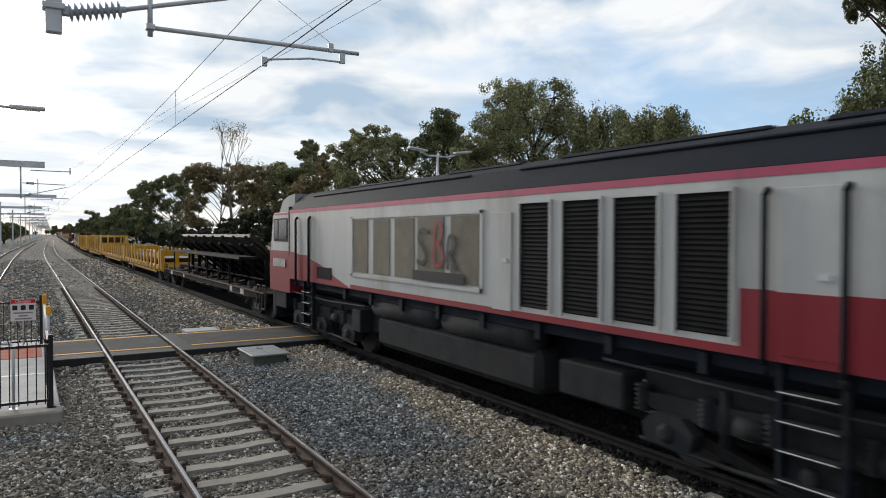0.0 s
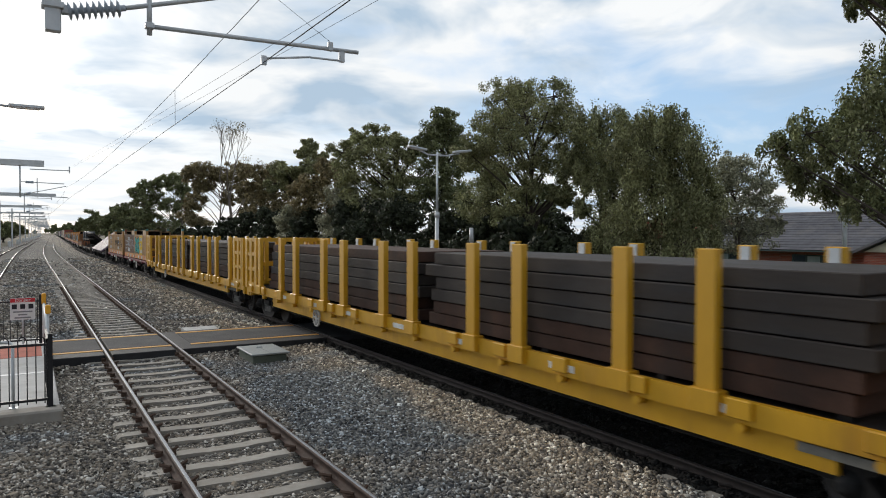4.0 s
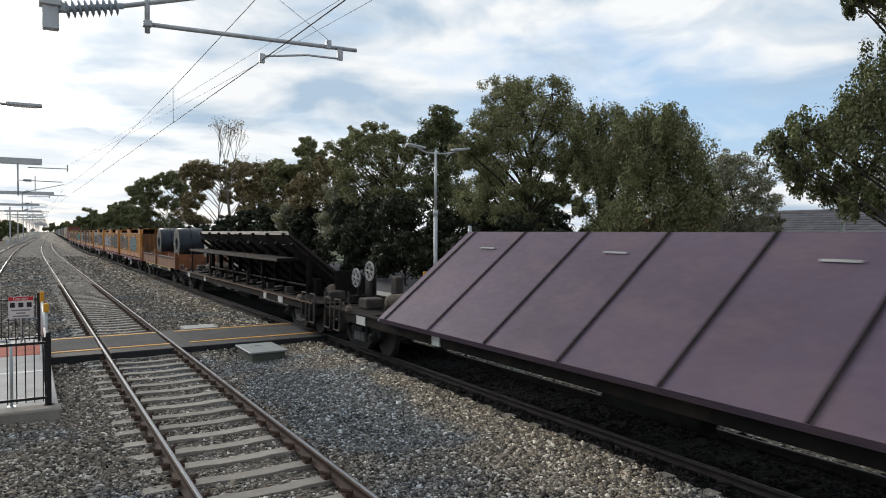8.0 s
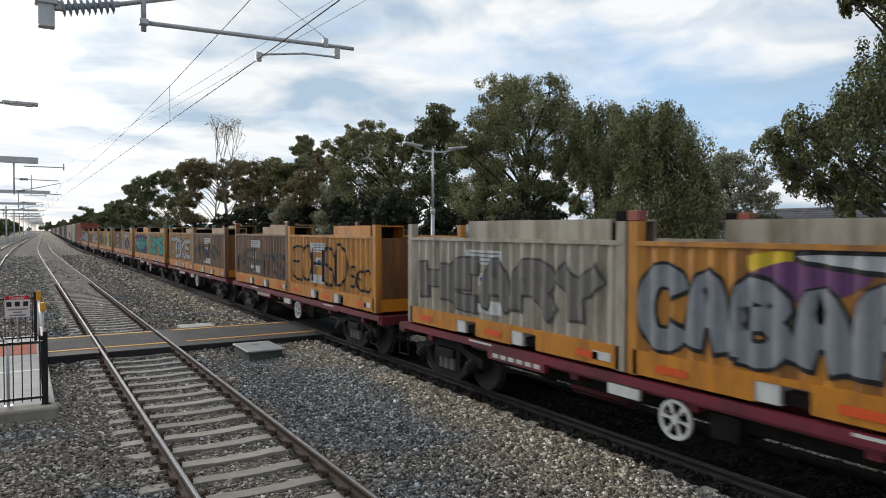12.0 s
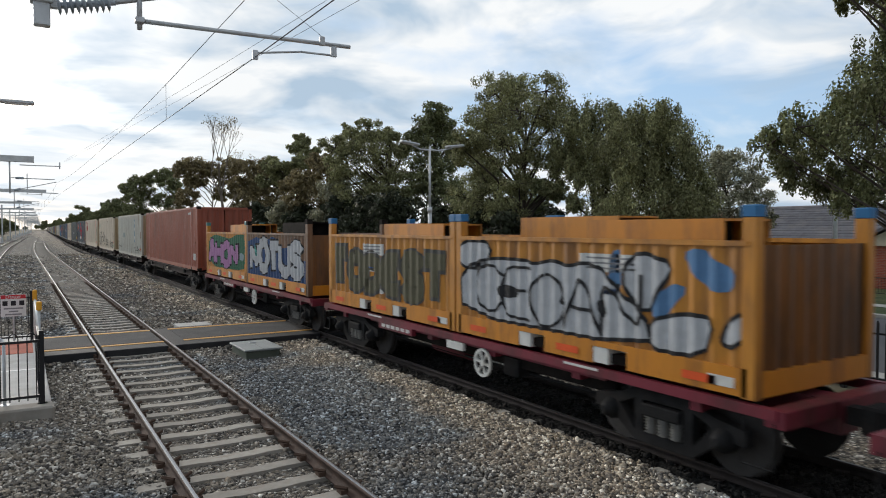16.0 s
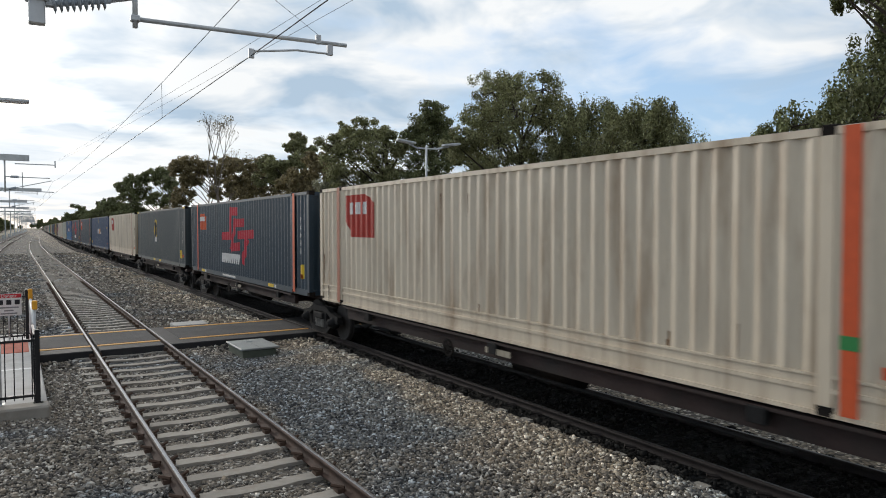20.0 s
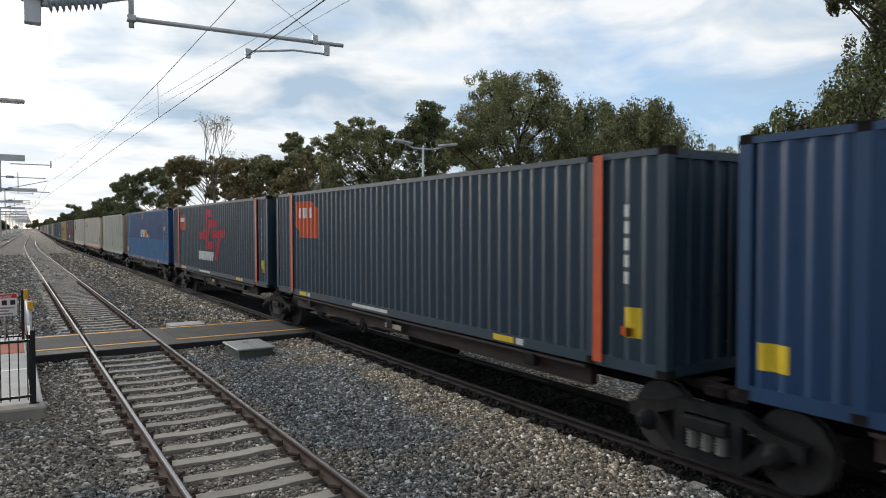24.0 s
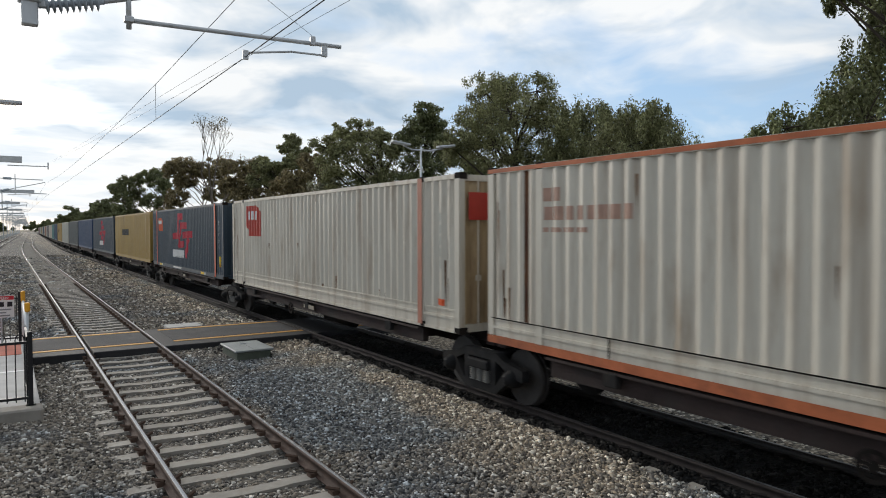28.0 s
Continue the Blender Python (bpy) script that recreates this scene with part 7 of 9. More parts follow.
# ---- open half-height boxes on maroon wagons ----
def open_box(s0, mat, label, style):
    L, H = 6.06, 1.76
    c = thing("open_container", label, "container", "open-topped steel boxes")
    h = L / 2
    zs = 0.34
    key = ("ob", mat.name)
    part("side_panel", shared(key + (1,), lambda: corr_panel("side_panel", -h + 0.12, h - 0.12, zs, H - 0.05, -1.215, mat)), None, c)
    part("side_panel", shared(key + (2,), lambda: corr_panel("side_panel", -h + 0.12, h - 0.12, zs, H - 0.05, 1.215, mat, sgn=1)), None, c)
    for s in (-1, 1):
        e = part("end_panel", shared(key + (3, s), lambda: corr_panel("end_panel", -1.1, 1.1, 0.3, H - 0.05, 0, BOX_END, axis="y", sgn=s)), None, c)
        e.matrix_basis = pose(0, s * (h - 0.03), 0)
        part("top_rail", shared(key + (4, s), lambda: mesh_of("top_rail", made((box, *sorted((s * 1.14, s * 1.235)), -h + 0.1, h - 0.1, H - 0.06, H)), mat)), None, c)
        # lower frame with fork pockets
        fr = bmesh.new()
        x0, x1 = sorted((s * 1.13, s * 1.225))
        for a, b in ((-h + 0.1, -1.16), (-0.52, 0.52), (1.16, h - 0.1)):
            box(fr, x0, x1, a, b, 0.02, zs)
        box(fr, x0, x1, -1.16, -0.52, 0.26, zs)
        box(fr, x0, x1, 0.52, 1.16, 0.26, zs)
        part("base_frame", fr, ORANGE_F, c, "orange base frame with fork pockets")
        part("end_beam", made((box, -1.15, 1.15, *sorted((s * (h - 0.12), s * (h - 0.005))), 0.02, 0.3)), ORANGE_F, c)
        for y in (-0.84, 0.84):
            part("fork_pocket", made((box, *sorted((s * 0.95, s * 1.215)), y + 0.03, y + 0.315, 0.035, 0.256), (box, *sorted((s * 0.9, s * 0.95)), y - 0.315, y + 0.03, 0.035, 0.256)), LABEL, c, "pale pocket lining")
    part("floor", shared("ob_floor", lambda: mesh_of("floor", made((box, -1.15, 1.15, -h + 0.1, h - 0.1, 0.05, 0.18)), DARK)), None, c)
    for y in (-h + 0.09, h - 0.09):
        for s in (-1, 1):
            part("corner_post", shared(key + (5,), lambda: mesh_of("corner_post", made((box, -0.075, 0.075, -0.09, 0.09, 0.0, H + 0.28, 0.01)), mat)), None, c).matrix_basis = pose(s * 1.15, y, 0)
            part("post_cap", shared("cap%d" % style["cap"], lambda: mesh_of("post_cap", made((box, -0.085, 0.085, -0.1, 0.1, 0, 0.14, 0.012)), (TEALC, DARK, REDC, BLUEL)[style["cap"]])), None, c).matrix_basis = pose(s * 1.15, y, H + 0.26)
    # three red patches along the base frame
    for y in (-2.3, 0.0, 2.3):
        decal([rect(y - 0.24, y + 0.24, 0.10, 0.20)], ORED, 0.012, "red_patch", -1.225, False, c, "bright red patch")
    decal([rect(-h + 0.25, -h + 0.6, 0.1, 0.22)], LABEL, 0.012, "number_patch", -1.225, False, c)
    ly = style.get("label", 0.2)
    if ly is not None:
        for a, b, z0, z1 in ((-0.55, 0.55, 1.3, 1.55), (-0.2, 0.2, 0.92, 1.15), (-0.55, -0.02, 0.45, 0.68), (0.02, 0.55, 0.45, 0.68)):
            decal([rect(ly + a, ly + b, z0, z1)], LABEL, 0.008, "label_plate", -1.215, True, c, "white label plate")
        decal([rect(ly - 0.15, ly + 0.15, 1.0, 1.08)], plain("label_blue", (0.05, 0.12, 0.35)), 0.011, "label_bar", -1.215, True, c)
        for k in range(3):
            decal([rect(ly - 0.45, ly + 0.45, 1.34 + k * 0.07, 1.365 + k * 0.07)], plain("grey_ink", (0.25, 0.25, 0.26)), 0.011, "label_bar", -1.215, True, c)
    if style.get("patch"):
        decal([rect(ly - 0.75, ly + 0.75, zs, H - 0.06)], LYEL, 0.003, "yellow_panel", -1.215, True, c, "fresh yellow panel")
    if style.get("wash"):
        decal([[(-2.9, zs), (2.9, zs), (2.9, 1.45), (1.9, 1.62), (0.9, 1.5), (0.1, 1.66), (-0.8, 1.3), (-1.6, 1.36), (-2.2, 0.95), (-2.9, 1.0)]], style["wash"], 0.002, "paint_wash", -1.215, True, c, "wide sprayed background")
    gr = style.get("g")
    if gr:
        seed, y0, y1, fill, line, back, n, fat, thin = gr
        graffiti(c, y0, y1, 0.38, 1.62, seed, fill, line, back, n, fat, thin)
    for args in style.get("w", ()):
        word_paint(c, *args)
    ride(c, s0 + h, 0, 1.035)
    # folded lids of channel section lying along the top
    lid_m = style.get("lid", LID_TAN if mat in (BROWN, SLATE, TAN) else ORANGE_F)
    g = np.random.default_rng(int(s0 * 3))
    x = -0.85
    for k in range(2):
        ln = g.uniform(2.0, 2.5)
        y = (-1.35, 1.35)[k] + g.uniform(-0.1, 0.1)
        ht = g.uniform(0.20, 0.34)
        ld = thing("channel_beam", "upturned steel channel lying across the open box", "steel beam", "steel channels in the boxes")
        w = 0.45
        lb = bmesh.new()
        box(lb, -w, w, -ln / 2, ln / 2, ht - 0.03, ht)
        box(lb, -w, -w + 0.03, -ln / 2, ln / 2, -0.25, ht - 0.03)
        box(lb, w - 0.03, w, -ln / 2, ln / 2, -0.25, ht - 0.03)
        part("channel", lb, lid_m, ld)
        part("bearer", made((box, -w + 0.04, w - 0.04, -ln / 2 + 0.5, ln / 2 - 0.5, -0.25, ht - 0.04)), GRIME, ld)
        ld["dy"] = y
        ride(ld, s0 + h + y, (-0.6, 0.45)[k] + g.uniform(-0.1, 0.1), 1.035 + H)
    bed = thing("load", "dark scrap steel filling the open box", "steel load", "loads in the boxes")
    bb = bmesh.new()
    for k in range(9):
        a = g.uniform(-2.6, 1.6)
        b = g.uniform(-1.0, 0.5)
        box(bb, b, b + g.uniform(0.3, 0.6), a, a + g.uniform(0.6, 1.2), 0.2, g.uniform(1.2, 1.52))
    part("scrap", bb, RUSTY, bed)["kind"] = "stuff"
    ride(bed, s0 + h, 0, 1.02)
    return c


def maroon_wagon(s0, L=12.9):
    w = thing("flat_wagon", "maroon flat wagon carrying two open steel boxes", "wagon", "wagons of the train")
    h = L / 2
    part("centre_sill", made((box, -0.2, 0.2, -h, h, 0.6, 0.98)), MAROON, w)
    for s in (-1, 1):
        part("side_sill", made((box, s * 1.2 - 0.05, s * 1.2 + 0.05, -h + 0.1, h - 0.1, 0.88, 1.0), (box, s * 1.12 - 0.04, s * 1.12 + 0.04, -h + 2.7, h - 2.7, 0.82, 0.9)), MAROON, w)
        # set back and coloured dark for the shadow below the maroon rail
        part("inner_sill", made((box, s * 0.9 - 0.04, s * 0.9 + 0.04, -h + 2.7, h - 2.7, 0.6, 0.9)), DARK, w)
        part("headstock", made((box, -1.22, 1.22, *sorted((s * (h - 0.02), s * (h - 0.25))), 0.80, 0.99)), MAROON, w)
        part("white_stripe", made((box, -1.256, -1.25, *sorted((s * 3.0, s * 3.7)), 0.955, 0.99)), LABEL, w)
    for k in range(6):
        y = -h + 1.2 + k * (L - 2.4) / 5
        part("cross_bearer", made((box, -1.15, 1.15, y - 0.08, y + 0.08, 0.74, 0.95)), MAROON, w)
    part("brake_tank", made((rod, (-0.65, 0.3, 0.6), (-0.65, 1.5, 0.6), 0.2, 12)), MAROON, w, "maroon air tank")
    part("brake_gear", made((rod, (-0.8, -3.2, 0.5), (-0.8, 3.2, 0.5), 0.025, 6), (box, -1.0, -0.5, -1.6, -1.2, 0.45, 0.75)), GRIME, w)
    part("number_panel", made((box, -1.26, -1.165, 1.6, 3.1, 0.74, 0.88)), MAROON, w)
    for k in range(6):
        part("number_bar", made((box, -1.266, -1.26, 1.7 + k * 0.22, 1.85 + k * 0.22, 0.78, 0.85)), LABEL, w)
    part("end_panel", made((box, -1.26, -1.2, -0.3, 0.25, 0.72, 0.86)), LABEL, w)
    handwheel(w, -1.2, -0.85, 0.60, 0.25, LABEL)
    coupler(w, L, MAROON)
    for s in (-1, 1):
        bogie(w, s * (h - 1.75))
    return ride(w, s0 + h)


WS = plain("spray_white", (0.50, 0.515, 0.53), 0.5)
SIL = plain("spray_silver", (0.26, 0.275, 0.29), 0.4)
CYAN = plain("spray_pale_cyan", (0.27, 0.36, 0.38), 0.5)
TEALS = plain("spray_teal", (0.07, 0.42, 0.36), 0.5)
PINK = plain("spray_pink", (0.44, 0.22, 0.42), 0.5)
GREEN = plain("spray_green", (0.045, 0.16, 0.09), 0.5)
BLUES = plain("spray_blue", (0.03, 0.075, 0.19), 0.5)
OLIVE = plain("spray_olive", (0.14, 0.13, 0.08), 0.6)
GRAPH = plain("spray_graphite", (0.10, 0.095, 0.085), 0.5)
VIOLET = plain("spray_violet", (0.16, 0.06, 0.16), 0.5)

CLAY = plain("spray_clay_grey", (0.24, 0.20, 0.155), 0.6)
SKY = plain("spray_sky_blue", (0.10, 0.22, 0.40), 0.5)

def rounded(pts):
    """Soft corners for a sprayed shape."""
    n = len(pts)
    q = []
    for i in range(n):
        (a, b), (c, d) = pts[i], pts[(i + 1) % n]
        q += [(a * 0.78 + c * 0.22, b * 0.78 + d * 0.22), (a * 0.22 + c * 0.78, b * 0.22 + d * 0.78)]
    return q


def spray(c, mat, off, pts, edge=0.055):
    """A sprayed shape on the near side, with a dark outline where it is a light one."""
    p = rounded(pts)
    decal([p], mat, off, "paint_form", par=c)
    if mat in (WS, SIL, PINK, CLAY):
        decal(stroke(p + p[:1], edge), SPRAYK, off + 0.003, "paint_outline", par=c)


def mural(s0, c):
    """The large sprayed pictures on four of the boxes."""
    if s0 == 325.9:
        spray(c, WS, 0.006, ((2.9, 1.68), (2.03, 1.68), (1.93, 1.48), (2.16, 1.2), (2.9, 1.2)))
        spray(c, WS, 0.006, ((2.87, 1.17), (2.03, 1.4), (0.99, 1.4), (0.77, 1.34), (0.35, 1.43), (0.05, 1.34), (-0.33, 1.42), (-0.68, 1.34), (-1.02, 1.03), (-1.44, 0.81), (-1.52, 0.36), (2.79, 0.36)))
        spray(c, WS, 0.006, ((-1.1, 1.07), (-1.09, 1.39), (-1.32, 1.61), (-1.9, 1.46), (-1.69, 1.14), (-1.48, 0.78)))
        spray(c, WS, 0.006, ((-1.52, 0.73), (-2.1, 0.88), (-2.51, 0.84), (-2.33, 0.37), (-1.52, 0.36)))
        spray(c, WS, 0.006, ((-2.57, 0.57), (-2.63, 0.8), (-2.88, 0.97), (-2.9, 0.67), (-2.72, 0.54)))
        spray(c, SKY, 0.003, ((-2, 1.6), (-2.29, 1.68), (-2.53, 1.51), (-2.77, 1.42), (-2.74, 1.19), (-2.48, 1.15), (-2.23, 1.31)))
        spray(c, SKY, 0.003, ((-1.59, 0.74), (-1.52, 0.99), (-1.9, 1.24), (-2.1, 1.17), (-1.84, 0.85)))
        spray(c, SKY, 0.003, ((-0.85, 1.59), (-1.01, 1.63), (-1.06, 1.04), (-0.81, 1.17)))
        spray(c, SPRAYK, 0.009, ((1.77, 0.92), (1.46, 1), (1.12, 0.86), (1.33, 0.76), (1.7, 0.76)))
        spray(c, SPRAYK, 0.009, ((-0.58, 0.89), (-0.68, 0.93), (-0.81, 0.77), (-0.73, 0.65), (-0.6, 0.72)))
        spray(c, SPRAYK, 0.009, ((0.24, 0.77), (0.16, 0.93), (0.02, 0.77)))
    elif s0 == 243.6:
        spray(c, LYEL, 0.002, ((1.31, 1.68), (-0.25, 1.68), (-0.25, 1.68), (0.76, 1.68), (0.76, 1.56), (1.28, 1.4)))
        spray(c, WS, 0.002, ((0.75, 1.68), (-0.61, 1.68), (-0.61, 1.45), (0.15, 1.5), (0.74, 1.58)))
        spray(c, VIOLET, 0.004, ((1.33, 1.36), (1.09, 1.51), (0.74, 1.59), (0.36, 1.52), (0.15, 1.49), (-0.1, 1.44), (0.32, 1.18), (0.73, 1.14), (1.09, 1.21)))
    elif s0 == 345.7:
        spray(c, GREEN, 0.003, ((2.66, 1.48), (1.54, 1.67), (0.32, 1.58), (-0.82, 1.51), (-1.67, 1.68), (-2.86, 1.68), (-2.9, 0.48), (-1.78, 0.36), (2.51, 0.36)))
        spray(c, CYAN, 0.006, ((-2.09, 0.93), (-2.38, 1.06), (-2.61, 0.95), (-2.55, 0.72), (-2.24, 0.74)))
    elif s0 == 339.6:
        spray(c, TEALS, 0.004, ((2.13, 1.31), (1.99, 1.39), (1.84, 0.96), (1.91, 0.64)))
    elif s0 == 222.3:
        spray(c, CYAN, 0.005, ((2.9, 1.35), (1.33, 1.48), (1.33, 1.42), (2.9, 1.27)))
    elif s0 == 298.4:
        spray(c, CYAN, 0.003, ((2.9, 0.7), (2.1, 1.13), (1.85, 1.02), (1.91, 0.36), (2.71, 0.36)))
        spray(c, CYAN, 0.003, ((-0.74, 1.01), (-1.79, 0.82), (-1.31, 0.36), (-0.69, 0.39)))


LETTER_GREY = plain("spray_warm_grey", (0.21, 0.19, 0.165), 0.6)
LETTER_WINE = plain("spray_wine", (0.17, 0.03, 0.08), 0.5)
BOXES = [
    # front box and rear box of each wagon: paint, label, style
    (133.05, TAN, "orange-tan open steel box with teal graffiti and a yellow panel", dict(cap=0, label=-0.3, patch=True, w=[("ZOS", 0.5, 2.75, 0.42, 1.5, TEALS, SPRAYK, 0.27)])),
    (139.15, BROWN, "dirt-brown open steel box with white spray lines", dict(cap=2, label=0.4, w=[("SRSTA", -2.4, 2.5, 0.6, 1.3, WS, WS, 0.05, 0)])),
    (146.8, TAN, "tan open steel box with black scrawl", dict(cap=0, label=0.3, w=[("SMARS", 0.4, 2.8, 0.75, 1.25, SPRAYK, SPRAYK, 0.07, 0)], g=(103, -2.5, 0.4, SPRAYK, SPRAYK, None, 4, 0.06, True))),
    (152.9, TAN, "tan open steel box with white label plates", dict(cap=1, label=0.6)),
    (216.2, ORANGE, "orange open steel box with pale blue graffiti", dict(cap=1, label=0.3, w=[("SKEB", -0.9, 2.6, 0.42, 1.45, CYAN, plain("spray_dark_teal", (0.03, 0.09, 0.08), 0.5), 0.28)])),
    (222.3, ORANGE, "orange open steel box with grey graffiti", dict(cap=1, label=0.2, w=[("CTHA", -2.4, 2.8, 0.4, 1.5, LETTER_GREY, SPRAYK, 0.4)])),
    (229.9, ORANGE, "weathered orange open steel box with grey block graffiti", dict(cap=0, label=0.4, w=[("ONEEO", -2.3, 2.8, 0.38, 1.5, LETTER_GREY, GRAPH, 0.36, 0.14)])),
]
BOXES += [
    (236.0, ORANGE, "orange open steel box with silver bubble graffiti", dict(cap=1, label=0.7, w=[("SROCKUS", -2.7, 2.85, 0.38, 1.45, WS, SPRAYK, 0.27)])),
    (243.6, ORANGE, "orange open steel box with silver and purple graffiti", dict(cap=2, label=None, lid=PALE, w=[("CABAFNI", -1.9, 2.8, 0.38, 1.42, SIL, SPRAYK, 0.27)])),
    (249.7, PALE, "whitish open steel box with dark outlines", dict(cap=1, label=0.3, lid=PALE, w=[("HEARY", -2.6, 2.5, 0.45, 1.4, LETTER_GREY, GRAPH, 0.28, 0.08)])),
    (257.3, ORANGE, "orange open steel box with black spray outlines", dict(cap=1, label=0.6, w=[("EOHSD", -1.4, 2.7, 0.42, 1.5, SPRAYK, SPRAYK, 0.075, 0), ("SEC", -2.75, -1.5, 0.45, 1.0, SPRAYK, SPRAYK, 0.06, 0)])),
    (263.4, BROWN, "brown open steel box with white labels and dark scrawl", dict(cap=2, label=0.5, w=[("NEHTS", -2.7, 2.7, 0.4, 1.2, GRAPH, GRAPH, 0.12, 0)])),
    (271.0, BROWN, "rusty brown open steel box", dict(cap=1, label=0.2, g=(112, -2.0, 2.6, GRAPH, GRAPH, None, 5, 0.15, True))),
    (277.1, TAN, "tan open steel box with pale graffiti", dict(cap=0, label=0.6, w=[("TOKE", -2.4, 2.4, 0.45, 1.45, WS, GRAPH, 0.2)])),
]
BOXES += [
    (284.7, TAN, "tan open steel box with teal graffiti", dict(cap=0, label=None, w=[("ZEMS", -2.4, 2.4, 0.42, 1.5, TEALS, GRAPH, 0.3)])),
    (290.8, ORANGE, "open steel box with a green, cyan and purple mural", dict(cap=1, label=None, g=(115, -2.9, 2.9, TEALS, SPRAYK, VIOLET, 5, 0.32, False), wash=GREEN)),
    (298.4, TAN, "rust-orange open steel box with wine-red graffiti", dict(cap=3, label=0.3, w=[("IKEM", -1.6, 2.0, 0.38, 1.35, LETTER_WINE, WS, 0.33, 0.1), ("NAUGHT", -2.4, 2.6, 1.32, 1.66, WS, WS, 0.05, 0)])),
    (304.5, BROWN, "dirty brown open steel box with white label plates", dict(cap=3, label=0.0)),
    (312.1, TAN, "open steel box with a fresh yellow panel and grey graffiti", dict(cap=3, label=0.4, patch=True, w=[("ON", 1.2, 2.85, 0.4, 1.4, LETTER_GREY, GREEN, 0.34), ("SD", -2.6, -0.5, 0.4, 1.5, LETTER_GREY, SPRAYK, 0.36, 0.06)])),
    (318.2, TAN, "olive-sprayed open steel box", dict(cap=1, label=None, w=[("VIEST", -0.6, 2.8, 0.4, 1.5, OLIVE, GRAPH, 0.28, 0.08), ("NY", -2.5, -0.7, 0.45, 1.3, LETTER_GREY, OLIVE, 0.3)])),
    (325.9, ORANGE, "orange open steel box with huge white bubble graffiti", dict(cap=3, label=-0.8, w=[("CEOAN", -1.4, 2.4, 0.42, 1.32, SPRAYK, SPRAYK, 0.05, 0, 4, 0.014)])),
    (332.0, ORANGE, "open steel box with dull olive and grey graffiti", dict(cap=3, label=0.5, w=[("TODEST", -2.75, 2.8, 0.4, 1.45, OLIVE, GRAPH, 0.34, 0.12)])),
    (339.6, BROWN, "open steel box with silver graffiti on dark blue", dict(cap=1, label=None, lid=DARK, wash=BLUES, w=[("NOTUS", -2.6, 2.7, 0.38, 1.55, WS, SPRAYK, 0.34, 0.1)])),
    (345.7, ORANGE, "open steel box with pink graffiti on green", dict(cap=0, label=None, w=[("AHON", -1.9, 2.6, 0.38, 1.5, PINK, SPRAYK, 0.31, 0.12)])),
]
for s0, mat, label, style in BOXES:
    mural(s0, open_box(s0, mat, label, style))
for s0 in [133.05, 146.8] + [216.2 + 13.71 * i for i in range(10)]:
    maroon_wagon(s0 - 0.35)


# ---- yellow wagons ----
PADB = material("worn_timber_pad", (0.17, 0.125, 0.085), 0.9, vary=0.4, scale=4, fine=30, bump=0.2)
STENCIL = material("grimy_stencil_panel", (0.20, 0.19, 0.165), 0.8, vary=0.3, scale=4, dirt=(0.06, 0.05, 0.04), dirt_amt=0.5)


def yellow_base(w, L, zt):
    h = L / 2
    part("deck", made((box, -1.2, 1.2, -h + 0.1, h - 0.1, zt - 0.1, zt - 0.03)), DARK, w)
    part("centre_sill", made((box, -0.22, 0.22, -h, h, 0.55, zt - 0.1)), DARK, w)
    for s in (-1, 1):
        part("side_sill", made((box, *sorted((s * 1.22, s * 1.32)), -h + 0.05, h - 0.05, zt - 0.26, zt), (box, *sorted((s * 1.14, s * 1.22)), -h + 2.8, h - 2.8, 0.55, zt - 0.2)), YELLOW, w)
        part("headstock", made((box, -1.3, 1.3, *sorted((s * (h - 0.2), s * h)), 0.70, zt, 0.02)), YELLOW, w)
    for k in range(int(L / 2.6)):
        y = -h + 1.6 + k * 2.6
        part("marker_plate", made((box, -1.332, -1.322, y - 0.28, y + 0.28, zt - 0.18, zt - 0.08)), LABEL, w, "white reflector plate")
    for k in range(int(L / 1.5)):
        y = -h + 0.8 + k * 1.5
        part("winch", made((rod, (-1.38, y, zt - 0.3), (-1.24, y, zt - 0.3), 0.06, 8), (box, -1.39, -1.31, y - 0.16, y + 0.16, zt - 0.2, zt + 0.02, 0.015)), YELLOW, w)
    part("brake_tank", made((rod, (-0.6, -1.5, 0.55), (-0.6, 0.2, 0.55), 0.2, 12)), DARK, w)
    part("brake_rod", made((rod, (-1.0, -h + 3, 0.45), (-1.0, h - 3, 0.45), 0.025, 6)), GRIME, w)
    part("number_panel", made((box, -1.24, -1.225, -h + 1.2, -h + 3.2, zt - 0.40, zt - 0.30)), STENCIL, w, "grimy white number panel")
    handwheel(w, -1.28, h * 0.42, 0.62, 0.25, WHEELG)
    coupler(w, L, YELLOW)
    for s in (-1, 1):
        bogie(w, s * (h - 1.85))


